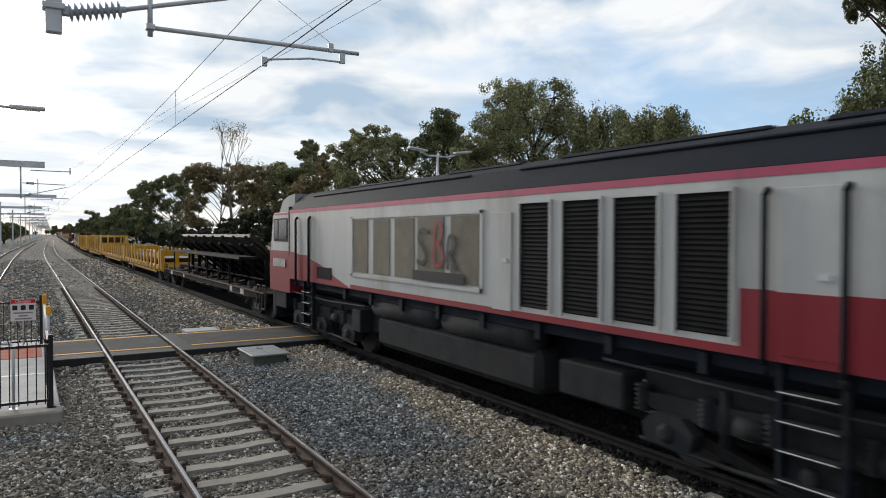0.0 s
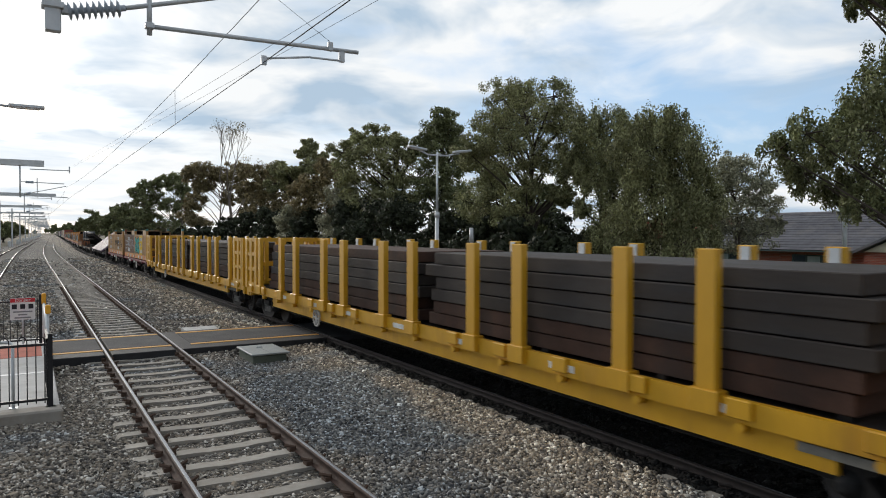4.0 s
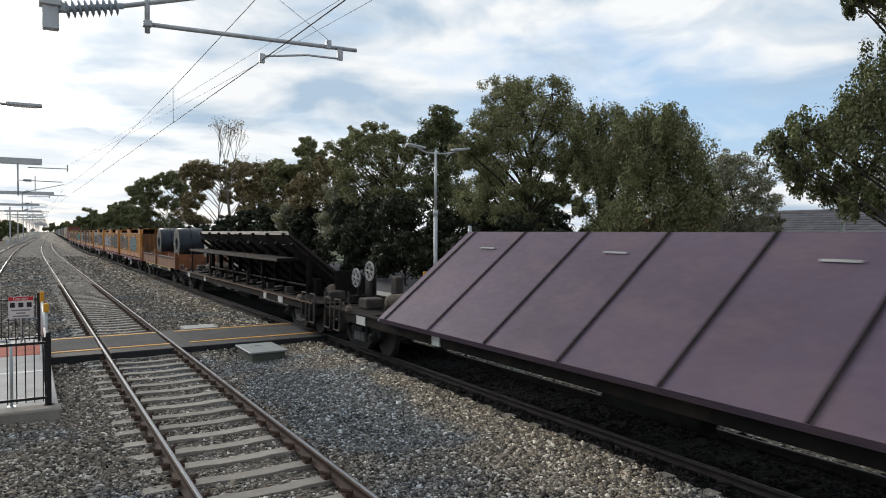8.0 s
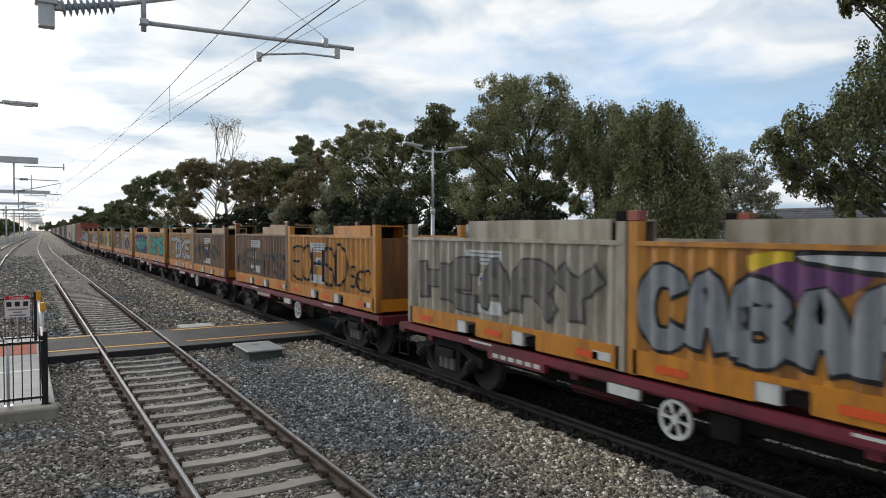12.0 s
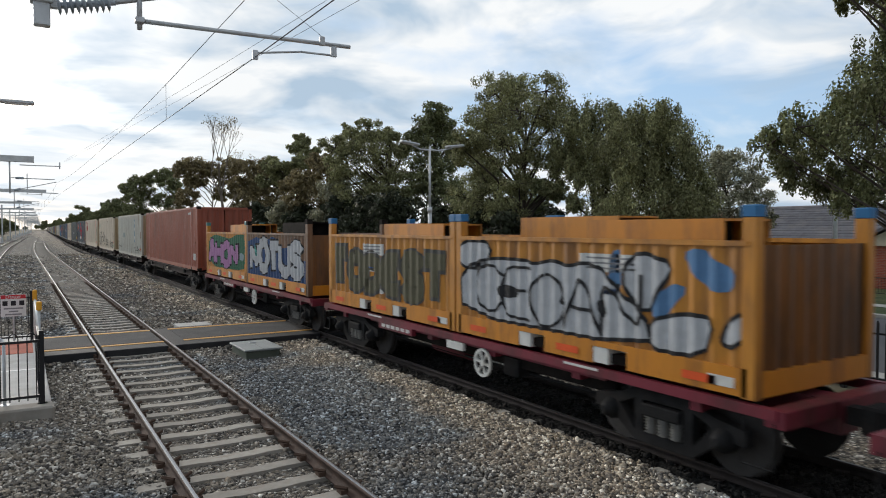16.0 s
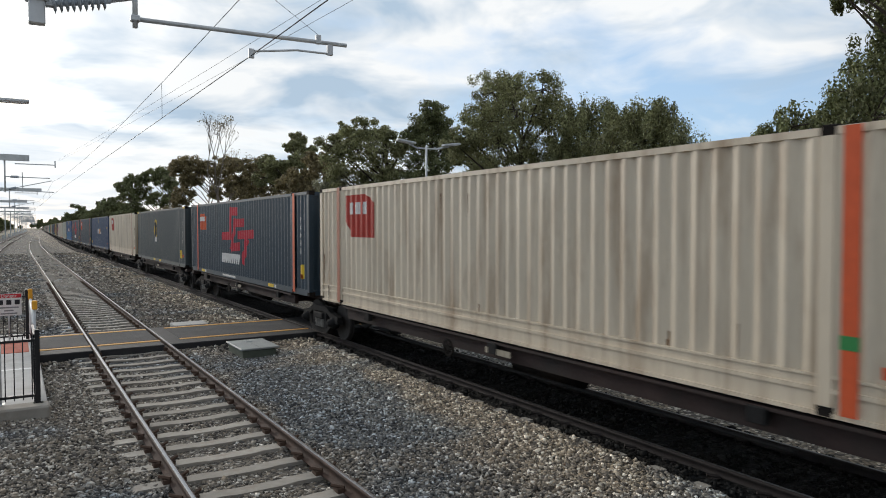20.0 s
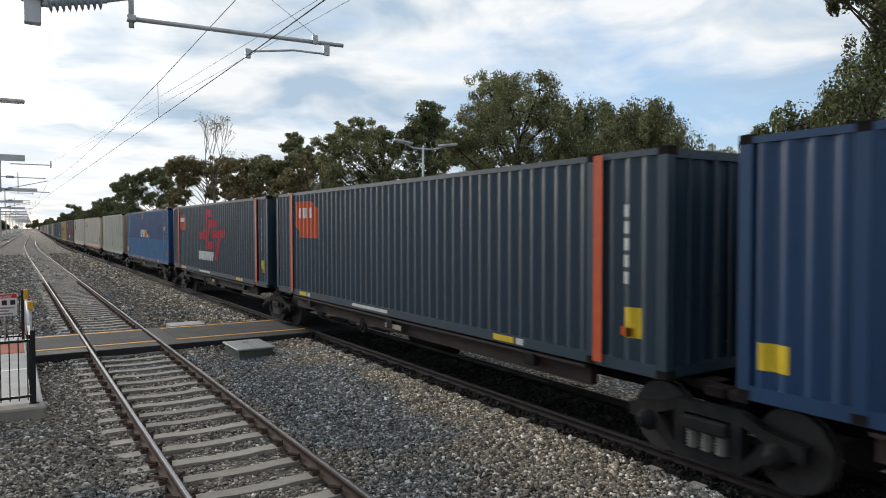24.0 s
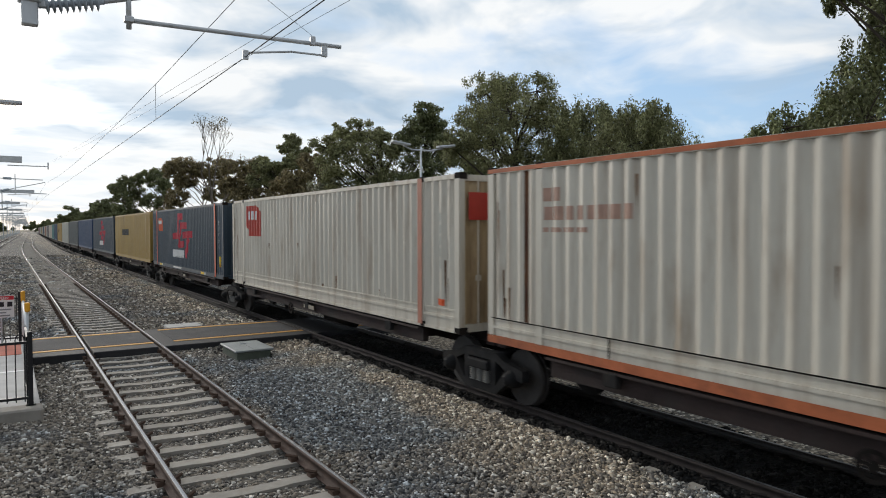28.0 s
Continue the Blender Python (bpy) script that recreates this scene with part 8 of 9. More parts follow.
def plate_wagon(s0, s1):
    """Flat wagon with short stakes and low bulkheads."""
    L = s1 - s0
    h = L / 2
    w = thing("flat_wagon", "yellow flat wagon with short side stakes and low bulkheads", "wagon", "wagons of the train")
    yellow_base(w, L, 1.06)
    st = shared("short_stake", lambda: mesh_of("stake", made((box, -0.055, 0.055, -0.165, 0.165, 0.0, 1.10, 0.012), (box, -0.1, 0.1, -0.2, 0.2, 0.0, 0.2, 0.01)), YELLOW))
    pad = shared("stake_pad", lambda: mesh_of("stake_pad", made((box, -0.012, 0.012, -0.08, 0.08, 0.25, 1.05)), PADB))
    n = 12
    for k in range(n):
        y = -h + 0.9 + k * (L - 1.8) / (n - 1)
        for s in (-1, 1):
            o = part("stake", st, None, w)
            o.matrix_basis = pose(s * 1.30, y, 0.82)
            part("stake_pad", pad, None, o, "worn grey pad").matrix_basis = pose(-s * 0.06, 0, 0)
    for s in (-1, 1):
        y0, y1 = sorted((s * (h - 0.16), s * (h - 0.26)))
        part("bulkhead", made((box, -1.32, 1.32, y0, y1, 1.62, 1.98, 0.01), (box, -1.32, 1.32, y0, y1, 1.05, 1.22)), YELLOW, w, "yellow end bulkhead")
        for x in (-1.22, -0.42, 0.42, 1.22):
            part("bulkhead_rib", made((box, x - 0.11, x + 0.11, y0 - 0.1, y1 + 0.1, 1.03, 2.0, 0.015)), YELLOW, w)
    ride(w, (s0 + s1) / 2)
    # plate load on bearers, tied down over every stake
    g = np.random.default_rng(int(s0))
    for k in range(5):
        p = thing("steel_plate", "long grey steel plates stacked and strapped on the wagon" if k == 4 else "rusty-edged steel plate in a strapped stack", "steel plate", "plate loads")
        wd = 1.09 + g.uniform(-0.05, 0.02)
        part("plate", made((box, -wd, wd, -h + 1.0 + g.uniform(0, 0.4), h - 1.1 - g.uniform(0, 0.4), 0, 0.036)), PLATE if k == 4 else RUSTD, p)
        ride(p, (s0 + s1) / 2, g.uniform(-0.03, 0.03), 1.15 + 0.066 * k)
    be = thing("timber_bearers", "dark timber bearers under the plate load", "timber", "bearers")
    for k in range(8):
        y = -h + 1.6 + k * (L - 3.2) / 7
        part("bearer", made((box, -1.1, 1.1, y - 0.06, y + 0.06, 0, 0.1)), DARK, be)
        for q in range(4):
            part("packing", made((box, -1.02, 1.02, y - 0.05, y + 0.05, 0.138 + 0.066 * q, 0.164 + 0.066 * q)), DARK, be)
    ride(be, (s0 + s1) / 2, 0, 1.05)
    tie = thing("tie_down_straps", "pale and blue webbing straps over the plates", "strap", "straps")
    for k in range(n - 1):
        y = -h + 1.35 + k * (L - 2.7) / (n - 2)
        tp = bmesh.new()
        for a, b in (((-1.31, 0.97), (-1.06, 1.462)), ((-1.06, 1.462), (1.06, 1.462)), ((1.06, 1.462), (1.31, 0.97))):
            v = [tp.verts.new((q[0], y + e + 0.22 * (q[1] < 1.0), q[1])) for q, e in ((a, -0.055), (b, -0.055), (b, 0.055), (a, 0.055))]
            tp.faces.new(v)
            v2 = [tp.verts.new((q[0], y + e + 0.22 * (q[1] < 1.0), q[1] + 0.006)) for q, e in ((a, -0.055), (b, -0.055), (b, 0.055), (a, 0.055))]
            tp.faces.new(v2[::-1])
        part("strap", tp, WEB if k % 6 != 3 else STRAP, tie)
        part("ratchet", made((box, -1.36, -1.27, y + 0.16, y + 0.26, 0.94, 1.06, 0.01)), STRAP if k % 3 else WEB, tie)
    ride(tie, (s0 + s1) / 2, 0, 0.0)


def stake_wagon(s0, s1, seed):
    """Long wagon with tall stakes, lattice bulkheads and slab stacks."""
    L = s1 - s0
    h = L / 2
    w = thing("stake_wagon", "yellow wagon with tall stakes and lattice bulkheads", "wagon", "wagons of the train")
    yellow_base(w, L, 1.10)
    st = shared("tall_stake", lambda: mesh_of("stake", made((box, -0.06, 0.06, -0.14, 0.14, 0.0, 1.9, 0.012), (box, -0.1, 0.1, -0.2, 0.2, 0.0, 0.28, 0.01)), YELLOW))
    n = 12
    for k in range(n):
        y = -h + 2.1 + k * (L - 4.2) / (n - 1) + (0.35 if k % 2 else -0.1)
        for s in (-1, 1):
            o = part("stake", st, None, w)
            o.matrix_basis = pose(s * 1.31, y, 0.87)
            if s > 0:
                part("stake_pad", shared("tall_pad", lambda: mesh_of("stake_pad", made((box, -0.012, 0.012, -0.08, 0.08, 0.3, 1.88)), STEEL)), None, o, "worn grey pad").matrix_basis = pose(-0.07, 0, 0)
    for s in (-1, 1):
        ye, yi = s * (h - 0.1), s * (h - 1.25)
        for x in (-1.3, -0.65, 0.0, 0.65, 1.3):
            part("bulkhead_post", made((box, x - 0.07, x + 0.07, *sorted((ye, ye - s * 0.16)), 1.1, 2.76, 0.01)), YELLOW, w)
        for z in (1.1, 1.75, 2.62):
            part("bulkhead_beam", made((box, -1.3, 1.3, *sorted((ye - s * 0.02, ye - s * 0.14)), z, z + 0.14)), YELLOW, w)
        for x in (-1.31, 1.31):
            for y in (yi, (yi + ye) / 2, ye):
                part("side_post", made((box, x - 0.05, x + 0.05, y - 0.14, y + 0.14, 1.0, 2.76, 0.01)), YELLOW, w)
            for z in (1.1, 1.62, 2.14, 2.64):
                part("side_rail", made((box, x - 0.04, x + 0.04, *sorted((yi, ye)), z, z + 0.12)), YELLOW, w)
    ride(w, (s0 + s1) / 2)
    g = np.random.default_rng(seed)
    for a, b, rows in ((-h + 2.6, -0.9, 6), (-0.5, h - 2.2, 6)):
        for k in range(rows):
            sl = thing("steel_slab", "long dark rusty steel slab stacked on the wagon", "steel slab", "slab stacks")
            o1, o2 = g.uniform(-0.15, 0.15), g.uniform(-0.3, 0.1)
            if a > -2 and seed == 6:
                o2 = -1.95 + 0.1 * o2 if k > 1 else 0.7 * (k == 0)
            part("slab", made((box, -1.12 + o1 * 0.2, 1.12 + o1 * 0.2, a + o1, b + o2, 0.0, 0.225, 0.012)), RUSTD if (k in (0, 1) or (k == 5 and a > -2)) else SLAB, sl)
            ride(sl, (s0 + s1) / 2, 0, 1.13 + 0.24 * k)
    be = thing("timber_bearers", "dark bearers under the slab stacks", "timber", "bearers")
    for k in range(9):
        y = -h + 2.8 + k * (L - 5.4) / 8
        part("bearer", made((box, -1.1, 1.1, y - 0.07, y + 0.07, 0, 0.06)), DARK, be)
    ride(be, (s0 + s1) / 2, 0, 1.07)


plate_wagon(43.85, 63.35)
plate_wagon(63.75, 83.1)
stake_wagon(83.5, 107.5, 5)
stake_wagon(107.9, 132.1, 6)


# ---- wagons with a slanting frame for wide plates ----
DECK = material("rusty_deck", (0.060, 0.044, 0.036), 0.9, vary=0.4, scale=2, fine=20, bump=0.3, dirt=(0.03, 0.026, 0.024), dirt_amt=0.5)
PIPE = material("dusty_pipe", (0.075, 0.062, 0.054), 0.85, vary=0.35, scale=3, fine=30, bump=0.2, dirt=(0.045, 0.035, 0.03), dirt_amt=0.4)
TANKB = material("dusty_buff_paint", (0.19, 0.152, 0.115), 0.8, vary=0.35, scale=3, fine=25, bump=0.15, dirt=(0.09, 0.07, 0.055), dirt_amt=0.5)
RUSTE = material("worn_rusty_edge", (0.22, 0.12, 0.07), 0.8, vary=0.35, scale=2, fine=20, bump=0.2, dirt=(0.07, 0.045, 0.035), dirt_amt=0.5)


def tilt_wagon(s0, s1, near, label):
    """near: the plate faces the platform; else its underside does."""
    L = s1 - s0
    h = L / 2
    m = 1 if near else -1
    w = thing("plate_wagon", label, "wagon", "wagons of the train")
    part("centre_sill", made((box, -0.25, 0.25, -h, h, 0.58, 0.92)), DARK, w)
    for s in (-1, 1):
        part("side_sill", made((box, *sorted((s * 1.18, s * 1.27)), -h + 0.1, h - 0.1, 0.72, 0.95), (box, *sorted((s * 1.1, s * 1.3)), -h + 0.1, h - 0.1, 0.93, 0.965)), DARK, w)
        part("end_platform", made((box, -1.25, 1.25, *sorted((s * h, s * (h - 2.4))), 0.84, 0.93)), DARK, w)
        part("headstock", made((box, -1.28, 1.28, *sorted((s * (h - 0.18), s * h)), 0.62, 0.95, 0.02)), DARK, w)
        # hand brake stand, valve gear and shunter's frames at the wagon's end
        top = 1.62 if s < 0 else 1.85
        part("brake_stand", made((box, 0.03, 0.14, *sorted((s * (h - 0.08), s * (h - 0.22))), 0.93, top + 0.06, 0.015), (box, -0.12, 0.3, *sorted((s * (h - 0.05), s * (h - 0.4))), 0.93, 1.12, 0.02)), DARK, w)
        handwheel(w, -0.02, s * (h - 0.15), top, 0.27, WHEELG)
        part("end_stand", made((box, -0.6, -0.1, *sorted((s * (h - 0.7), s * (h - 1.2))), 0.93, 1.2, 0.03), (box, 0.5, 0.75, *sorted((s * (h - 0.4), s * (h - 0.7))), 0.93, 1.7, 0.02), (rod, (-0.8, s * (h - 0.5), 0.93), (-0.8, s * (h - 0.5), 1.35), 0.03, 6)), PIPE, w, "dusty valve gear")
        part("end_tank", made((lathe, (-0.3, s * (h - 1.7), 1.14), (1.0, s * (h - 1.7), 1.14), [(0, 0.08), (0.06, 0.17), (0.12, 0.2), (0.88, 0.2), (0.94, 0.17), (1, 0.08)], 12)), TANKB, w, "dusty buff air tank")
        for q in (0.1, 0.75):
            part("end_hoop", made((tube, ((-1.28, s * (h - q), 1.2), (-1.31, s * (h - q), 0.42), (-1.31, s * (h - q - 0.36), 0.42), (-1.28, s * (h - q - 0.36), 1.2), (-1.28, s * (h - q), 1.2)), 0.022, 6)), PIPE, w, "bent pipe step")
        part("hose_end", made((tube, ((-0.5, s * (h + 0.05), 0.95), (-0.55, s * (h + 0.22), 0.7), (-0.5, s * (h + 0.3), 0.45)), 0.03, 6), (lathe, (-1.3, s * (h - 1.5), 1.0), (-1.18, s * (h - 1.5), 1.0), [(0, 0.06), (0.3, 0.1), (1, 0.1)], 10)), TANKB, w)
    for k, (a, b) in enumerate(((-h + 2.9, 0.45), (-h + 4.6, 0.3), (h - 6.0, 0.28), (h - 2.6, 0.5))):
        part("number_panel", made((box, -1.285, -1.272, a, a + b, 0.72, 0.93)), LABEL, w, "pale stencilled panel")
    n = 9
    for k in range(n):
        y = -h + 3.1 + k * (L - 6.4) / (n - 1)
        fb = bmesh.new()
        # triangle frame: low on one side, high on the other
        leg, top = (0.98, 2.6) if near else (0.42, 2.2)
        prism(fb, [(-1.15 * m, 0.93), (1.15 * m, 0.93), (leg * m, 1.05), (leg * m, top), ((leg - 0.12) * m, top), ((leg - 0.12) * m, 1.05), (-0.95 * m, 1.05)], "y", y - 0.05, y + 0.05)
        rod(fb, (-0.9 * m, y, 1.02), (0.92 * m, y, 2.55), 0.07, 6)
        rod(fb, (0.3 * m, y, 1.0), (0.3 * m, y, 2.0), 0.05, 6)
        part("frame", fb, DARK, w)
    if not near:
        part("deck", made((box, -1.17, 1.17, -h + 0.2, h - 0.2, 0.86, 0.92)), DECK, w, "rusty brown deck")
        part("beam_edge", made((box, -1.366, -1.36, -h + 3.2, h - 3.0, 2.0, 2.08)), PIPE, w, "worn edge of the beam")
        part("end_bulkhead", made((prism, [(-0.1, 0.93), (1.2, 0.93), (1.2, 1.25), (0.6, 1.75), (-0.1, 1.75)], "y", -h + 1.5, -h + 1.58)), DARK, w, "dark end plate")
        part("side_beam", made((box, -1.36, -0.62, -h + 3.2, h - 3.0, 1.98, 2.09, 0.01)), DARK, w, "long dark stiffening beam")
        for k in range(4):
            y = -h + 4.0 + k * (L - 8.2) / 3
            part("beam_plate", made((box, -1.352, -1.342, y, y + 0.45, 1.99, 2.06)), LABEL, w)
            part("strut", made((rod, (-1.22, y + 1.2, 0.95), (-1.25, y + 1.2, 1.97), 0.035, 6)), GRIME, w)
        part("rusty_edge", made((box, -1.306, -1.298, -h + 0.3, h - 0.3, 0.925, 0.966)), RUSTE, w, "worn rusty edge")
        for k in range(7):
            y = -h + 3.6 + k * (L - 7.4) / 6
            part("valve", made((rod, (-1.05, y, 0.95), (-1.05, y, 1.0 + 0.25 * (k % 3)), 0.05, 6), (rod, (-1.05, y, 1.2), (-1.05, y + 0.8, 1.1), 0.03, 6), (box, -0.75, -0.5, y + 0.5, y + 0.75, 0.92, 1.12, 0.02), (rod, (-0.6, y - 0.9, 1.25), (-0.6, y + 0.9, 1.25), 0.035, 6)), PIPE, w, "dusty pipe and valve")
            part("top_bracket", made((rod, (-0.97, y, 2.83), (0.1, y + 0.15, 1.94), 0.03, 5), (box, -1.03, -0.95, y - 0.12, y + 0.12, 2.5, 2.52)), PIPE, w, "slanting rib")
    part("end_brace", made((box, 0.2 * m - 0.1, 0.2 * m + 0.1, -h + 2.6, -h + 2.9, 0.93, 1.45, 0.02)), DARK, w)
    part("brake_tank", made((rod, (-0.5, -1.2, 0.5), (-0.5, 0.6, 0.5), 0.2, 12)), GRIME, w)
    coupler(w, L, DARK)
    for s in (-1, 1):
        bogie(w, s * (h - 1.85))
    ride(w, (s0 + s1) / 2)
    # the plates, leaning
    p = thing("wide_steel_plates", "purple-brown primed steel plates leaning on the wagon" if near else "dark steel plates leaning away on the wagon frame", "steel plate", "leaning plates")
    a, b = (-1.42 * m, 0.94), (0.93 * m, 2.82)
    nx, nz = -(b[1] - a[1]), (b[0] - a[0])
    l = math.hypot(nx, nz)
    nx, nz = nx / l * (1 if nz > 0 else -1), abs(nz) / l
    y0, y1 = -h + (3.0 if near else 3.35), h - (3.6 if near else 3.0)
    for k in range(3):
        q = bmesh.new()
        o = 0.05 * k
        prism(q, [(a[0] + nx * o, a[1] + nz * o), (b[0] + nx * o, b[1] + nz * o), (b[0] + nx * (o + 0.045), b[1] + nz * (o + 0.045)), (a[0] + nx * (o + 0.045), a[1] + nz * (o + 0.045))], "y", y0 + 0.15 * k, y1 - 0.1 * k)
        part("plate", q, PURPLE if near else SLAB, p)
    for k in range(8):
        y = y0 + 0.5 + k * (y1 - y0 - 1.0) / 7
        q = bmesh.new()
        e = 0.155
        prism(q, [(a[0] + nx * e, a[1] + nz * e), (b[0] + nx * e, b[1] + nz * e), (b[0] + nx * (e + 0.012), b[1] + nz * (e + 0.012)), (a[0] + nx * (e + 0.012), a[1] + nz * (e + 0.012))], "y", y - 0.03, y + 0.03)
        part("strap", q, DARK, p, "tie-down strap")
        part("hook", made((box, b[0] - 0.06, b[0] + 0.06, y - 0.06, y + 0.06, b[1] - 0.05, b[1] + 0.06, 0.01)), DARK, p)
        if near and k % 2 == 0:
            t = 0.82
            cx, cz = a[0] + (b[0] - a[0]) * t, a[1] + (b[1] - a[1]) * t
            part("chalk_mark", made((box, cx + nx * 0.158 - 0.05, cx + nx * 0.158 + 0.02, y + 0.5, y + 1.0, cz + nz * 0.158 - 0.03, cz + nz * 0.158 - 0.0)), LABEL, p)
    ride(p, (s0 + s1) / 2, 0, 0.0)


tilt_wagon(22.75, 43.0, False, "dark wagon with a slanting plate frame behind the locomotive")
tilt_wagon(160.2, 180.9, True, "dark wagon carrying leaning purple-brown plates")
tilt_wagon(181.5, 201.2, False, "dark wagon with a slanting plate frame")

# ---- coil wagon ----
cw = thing("coil_wagon", "rusty brown low-sided wagon carrying steel coils", "wagon", "wagons of the train")
CL = 12.5
RUSTO = paint("rusty_orange", (0.29, 0.105, 0.036), (0.09, 0.042, 0.024), 0.6, ds=2.6, streak=((0.07, 0.035, 0.02), 0.9), rough=0.7)
FADED = plain("faded_lettering", (0.36, 0.24, 0.16), 0.8)
part("centre_sill", made((box, -0.22, 0.22, -CL / 2, CL / 2, 0.6, 0.95)), DARK, cw)
part("deck", made((box, -1.2, 1.2, -CL / 2 + 0.1, CL / 2 - 0.1, 0.95, 1.03)), RUSTO, cw)
for s in (-1, 1):
    part("side", made((box, *sorted((s * 1.22, s * 1.28)), -CL / 2 + 0.1, CL / 2 - 0.1, 0.92, 1.44)), RUSTO, cw, "rusty low side")
    part("rim", made((box, *sorted((s * 1.15, s * 1.33)), -CL / 2 + 0.1, CL / 2 - 0.1, 1.44, 1.52, 0.01)), RUSTD, cw, "dark rusty rim")
    part("sill", made((box, *sorted((s * 1.2, s * 1.3)), -CL / 2 + 1.8, CL / 2 - 1.8, 0.72, 0.92)), DARK, cw, "dark lower sill")
    part("end", made((box, -1.25, 1.25, *sorted((s * (CL / 2 - 0.08), s * (CL / 2 - 0.16))), 0.9, 1.42)), RUSTO, cw)
    for k in range(3):
        y = (-CL / 2 + 0.14, 0.4, CL / 2 - 0.14)[k]
        part("side_post", made((box, s * 1.29 - 0.07, s * 1.29 + 0.07, y - 0.12, y + 0.12, 0.9, 1.82, 0.01)), RUSTO, cw)
    bogie(cw, s * (CL / 2 - 1.75))
part("yellow_stripe", made((box, -1.306, -1.30, -CL / 2 + 1.8, CL / 2 - 1.8, 0.895, 0.925)), LYEL, cw, "thin yellow stripe")
for y in (-5.4, -0.9, 0.6, 1.9, 5.4):
    part("cross_beam", made((box, -1.2, 1.2, y - 0.09, y + 0.09, 1.03, 1.36, 0.01)), RUSTO, cw)
for k in range(3):
    part("number_panel", made((box, -1.312, -1.302, -4.6 + k * 3.4, -3.7 + k * 3.4, 0.76, 0.87)), PALE, cw, "faded stencil panel")
for k in range(5):
    part("faded_letter", made((box, -1.288, -1.281, 1.0 + k * 0.75, 1.12 + k * 0.75, 1.1, 1.34), (box, -1.288, -1.281, 1.12 + k * 0.75, 1.3 + k * 0.75, 1.27 - 0.08 * (k % 2), 1.33 - 0.08 * (k % 2))), FADED, cw, "faded pale bar")
for yc in (-2.8, 3.5):
    for s in (-1, 1):
        cr_ = bmesh.new()
        prism(cr_, [(yc + s * 0.25, 1.03), (yc + s * 1.15, 1.03), (yc + s * 1.15, 1.62), (yc + s * 0.95, 1.62)], "x", -0.95, 0.95)
        part("cradle", cr_, RUSTO, cw, "rusty coil cradle")
part("brake_tank", made((rod, (-0.5, -1.0, 0.55), (-0.5, 0.6, 0.55), 0.18, 12)), DARK, cw)
handwheel(cw, -1.3, 1.4, 0.55, 0.27, GRIME)
coupler(cw, CL, DARK)
ride(cw, 208.3)
for yc, wd in ((205.5, 1.35), (211.8, 1.3)):
    co = thing("steel_coil", "large blue-grey coil of sheet steel on a cradle", "steel coil", "steel coils")
    part("coil", made((ring, (0, 0, 0), "x", 0.92, 0.36, -wd / 2, wd / 2, 56)), COIL, co)
    for q in (0.0,):
        part("band", made((ring, (q, 0, 0), "x", 0.926, 0.92, -0.015, 0.015, 48)), DARK, co, "thin steel band")
    part("seam", made((ring, (-wd / 2, 0, 0), "x", 0.60, 0.575, -0.004, 0.0, 40)), DARK, co)
    part("label", made((box, -wd / 2 - 0.01, -wd / 2 + 0.2, -0.1, 0.1, -0.34, -0.335)), LABEL, co, "white paper label")
    ride(co, yc, 0.0, 2.19)

# ---- locomotive ----
LW = paint("loco_white", (0.52, 0.515, 0.49), (0.28, 0.26, 0.23), 0.35, 0.4)
LR = paint("loco_red", (0.25, 0.010, 0.020), (0.14, 0.012, 0.018), 0.3, 0.55)
LB = material("loco_black", (0.010, 0.014, 0.022), 0.75, vary=0.25, scale=1.2, fine=25, bump=0.06, dirt=(0.02, 0.019, 0.018), dirt_amt=0.3, spec=0.2)
PANE = material("dark_cab_glass", (0.008, 0.010, 0.016), 0.12, vary=0.1, bump=0.0)
CABR = paint("cab_roof_grey", (0.30, 0.30, 0.30), (0.1, 0.1, 0.1), 0.4)
LPINK = paint("loco_stripe", (0.46, 0.06, 0.12), (0.25, 0.05, 0.08), 0.2, 0.4)
BEIGE = material("filter_panel", (0.215, 0.185, 0.14), 0.8, vary=0.15, scale=3, fine=60, bump=0.3, dirt=(0.14, 0.12, 0.09), dirt_amt=0.4)
MATTE = material("grille_dark", (0.014, 0.0135, 0.0135), 0.8, vary=0.2, spec=0.12)
UNDER = material("loco_underframe_grey", (0.026, 0.0285, 0.031), 0.8, vary=0.35, scale=2.5, fine=25, bump=0.2, dirt=(0.03, 0.028, 0.027), dirt_amt=0.45, spec=0.2)
lo = thing("locomotive", "white, red and black diesel locomotive with dirty flanks", "locomotive")
C0 = 10.75


def P(s):
    return s - C0


part("underframe", made((box, -1.36, 1.36, -10.9, 10.9, 1.44, 1.64, 0.02), (box, -0.7, 0.7, -10.9, 10.9, 1.0, 1.5)), LB, lo)
part("body", made((box, -1.47, 1.47, P(0.2), P(19.8), 1.64, 3.58)), LW, lo, "dirty white body side")
for s in (-1, 1):
    part("stripe", made((box, *sorted((s * 1.466, s * 1.478)), P(0.2), P(19.8), 3.55, 3.65)), LPINK, lo, "crimson stripe")
rb = bmesh.new()
prism(rb, [(-1.47, 3.58), (-1.47, 3.66), (-1.16, 4.02), (-0.8, 4.16), (0.8, 4.16), (1.16, 4.02), (1.47, 3.66), (1.47, 3.58)], "y", P(0.2), P(19.75))
part("roof", rb, LB, lo, "sooty black roof")
for a, b, z in ((1.0, 4.2, 4.19), (4.8, 8.4, 4.185), (9.4, 11.8, 4.18), (13.6, 16.8, 4.18)):
    part("roof_hatch", made((box, -0.9, 0.9, P(a), P(b), 4.1, z, 0.04)), LB, lo)
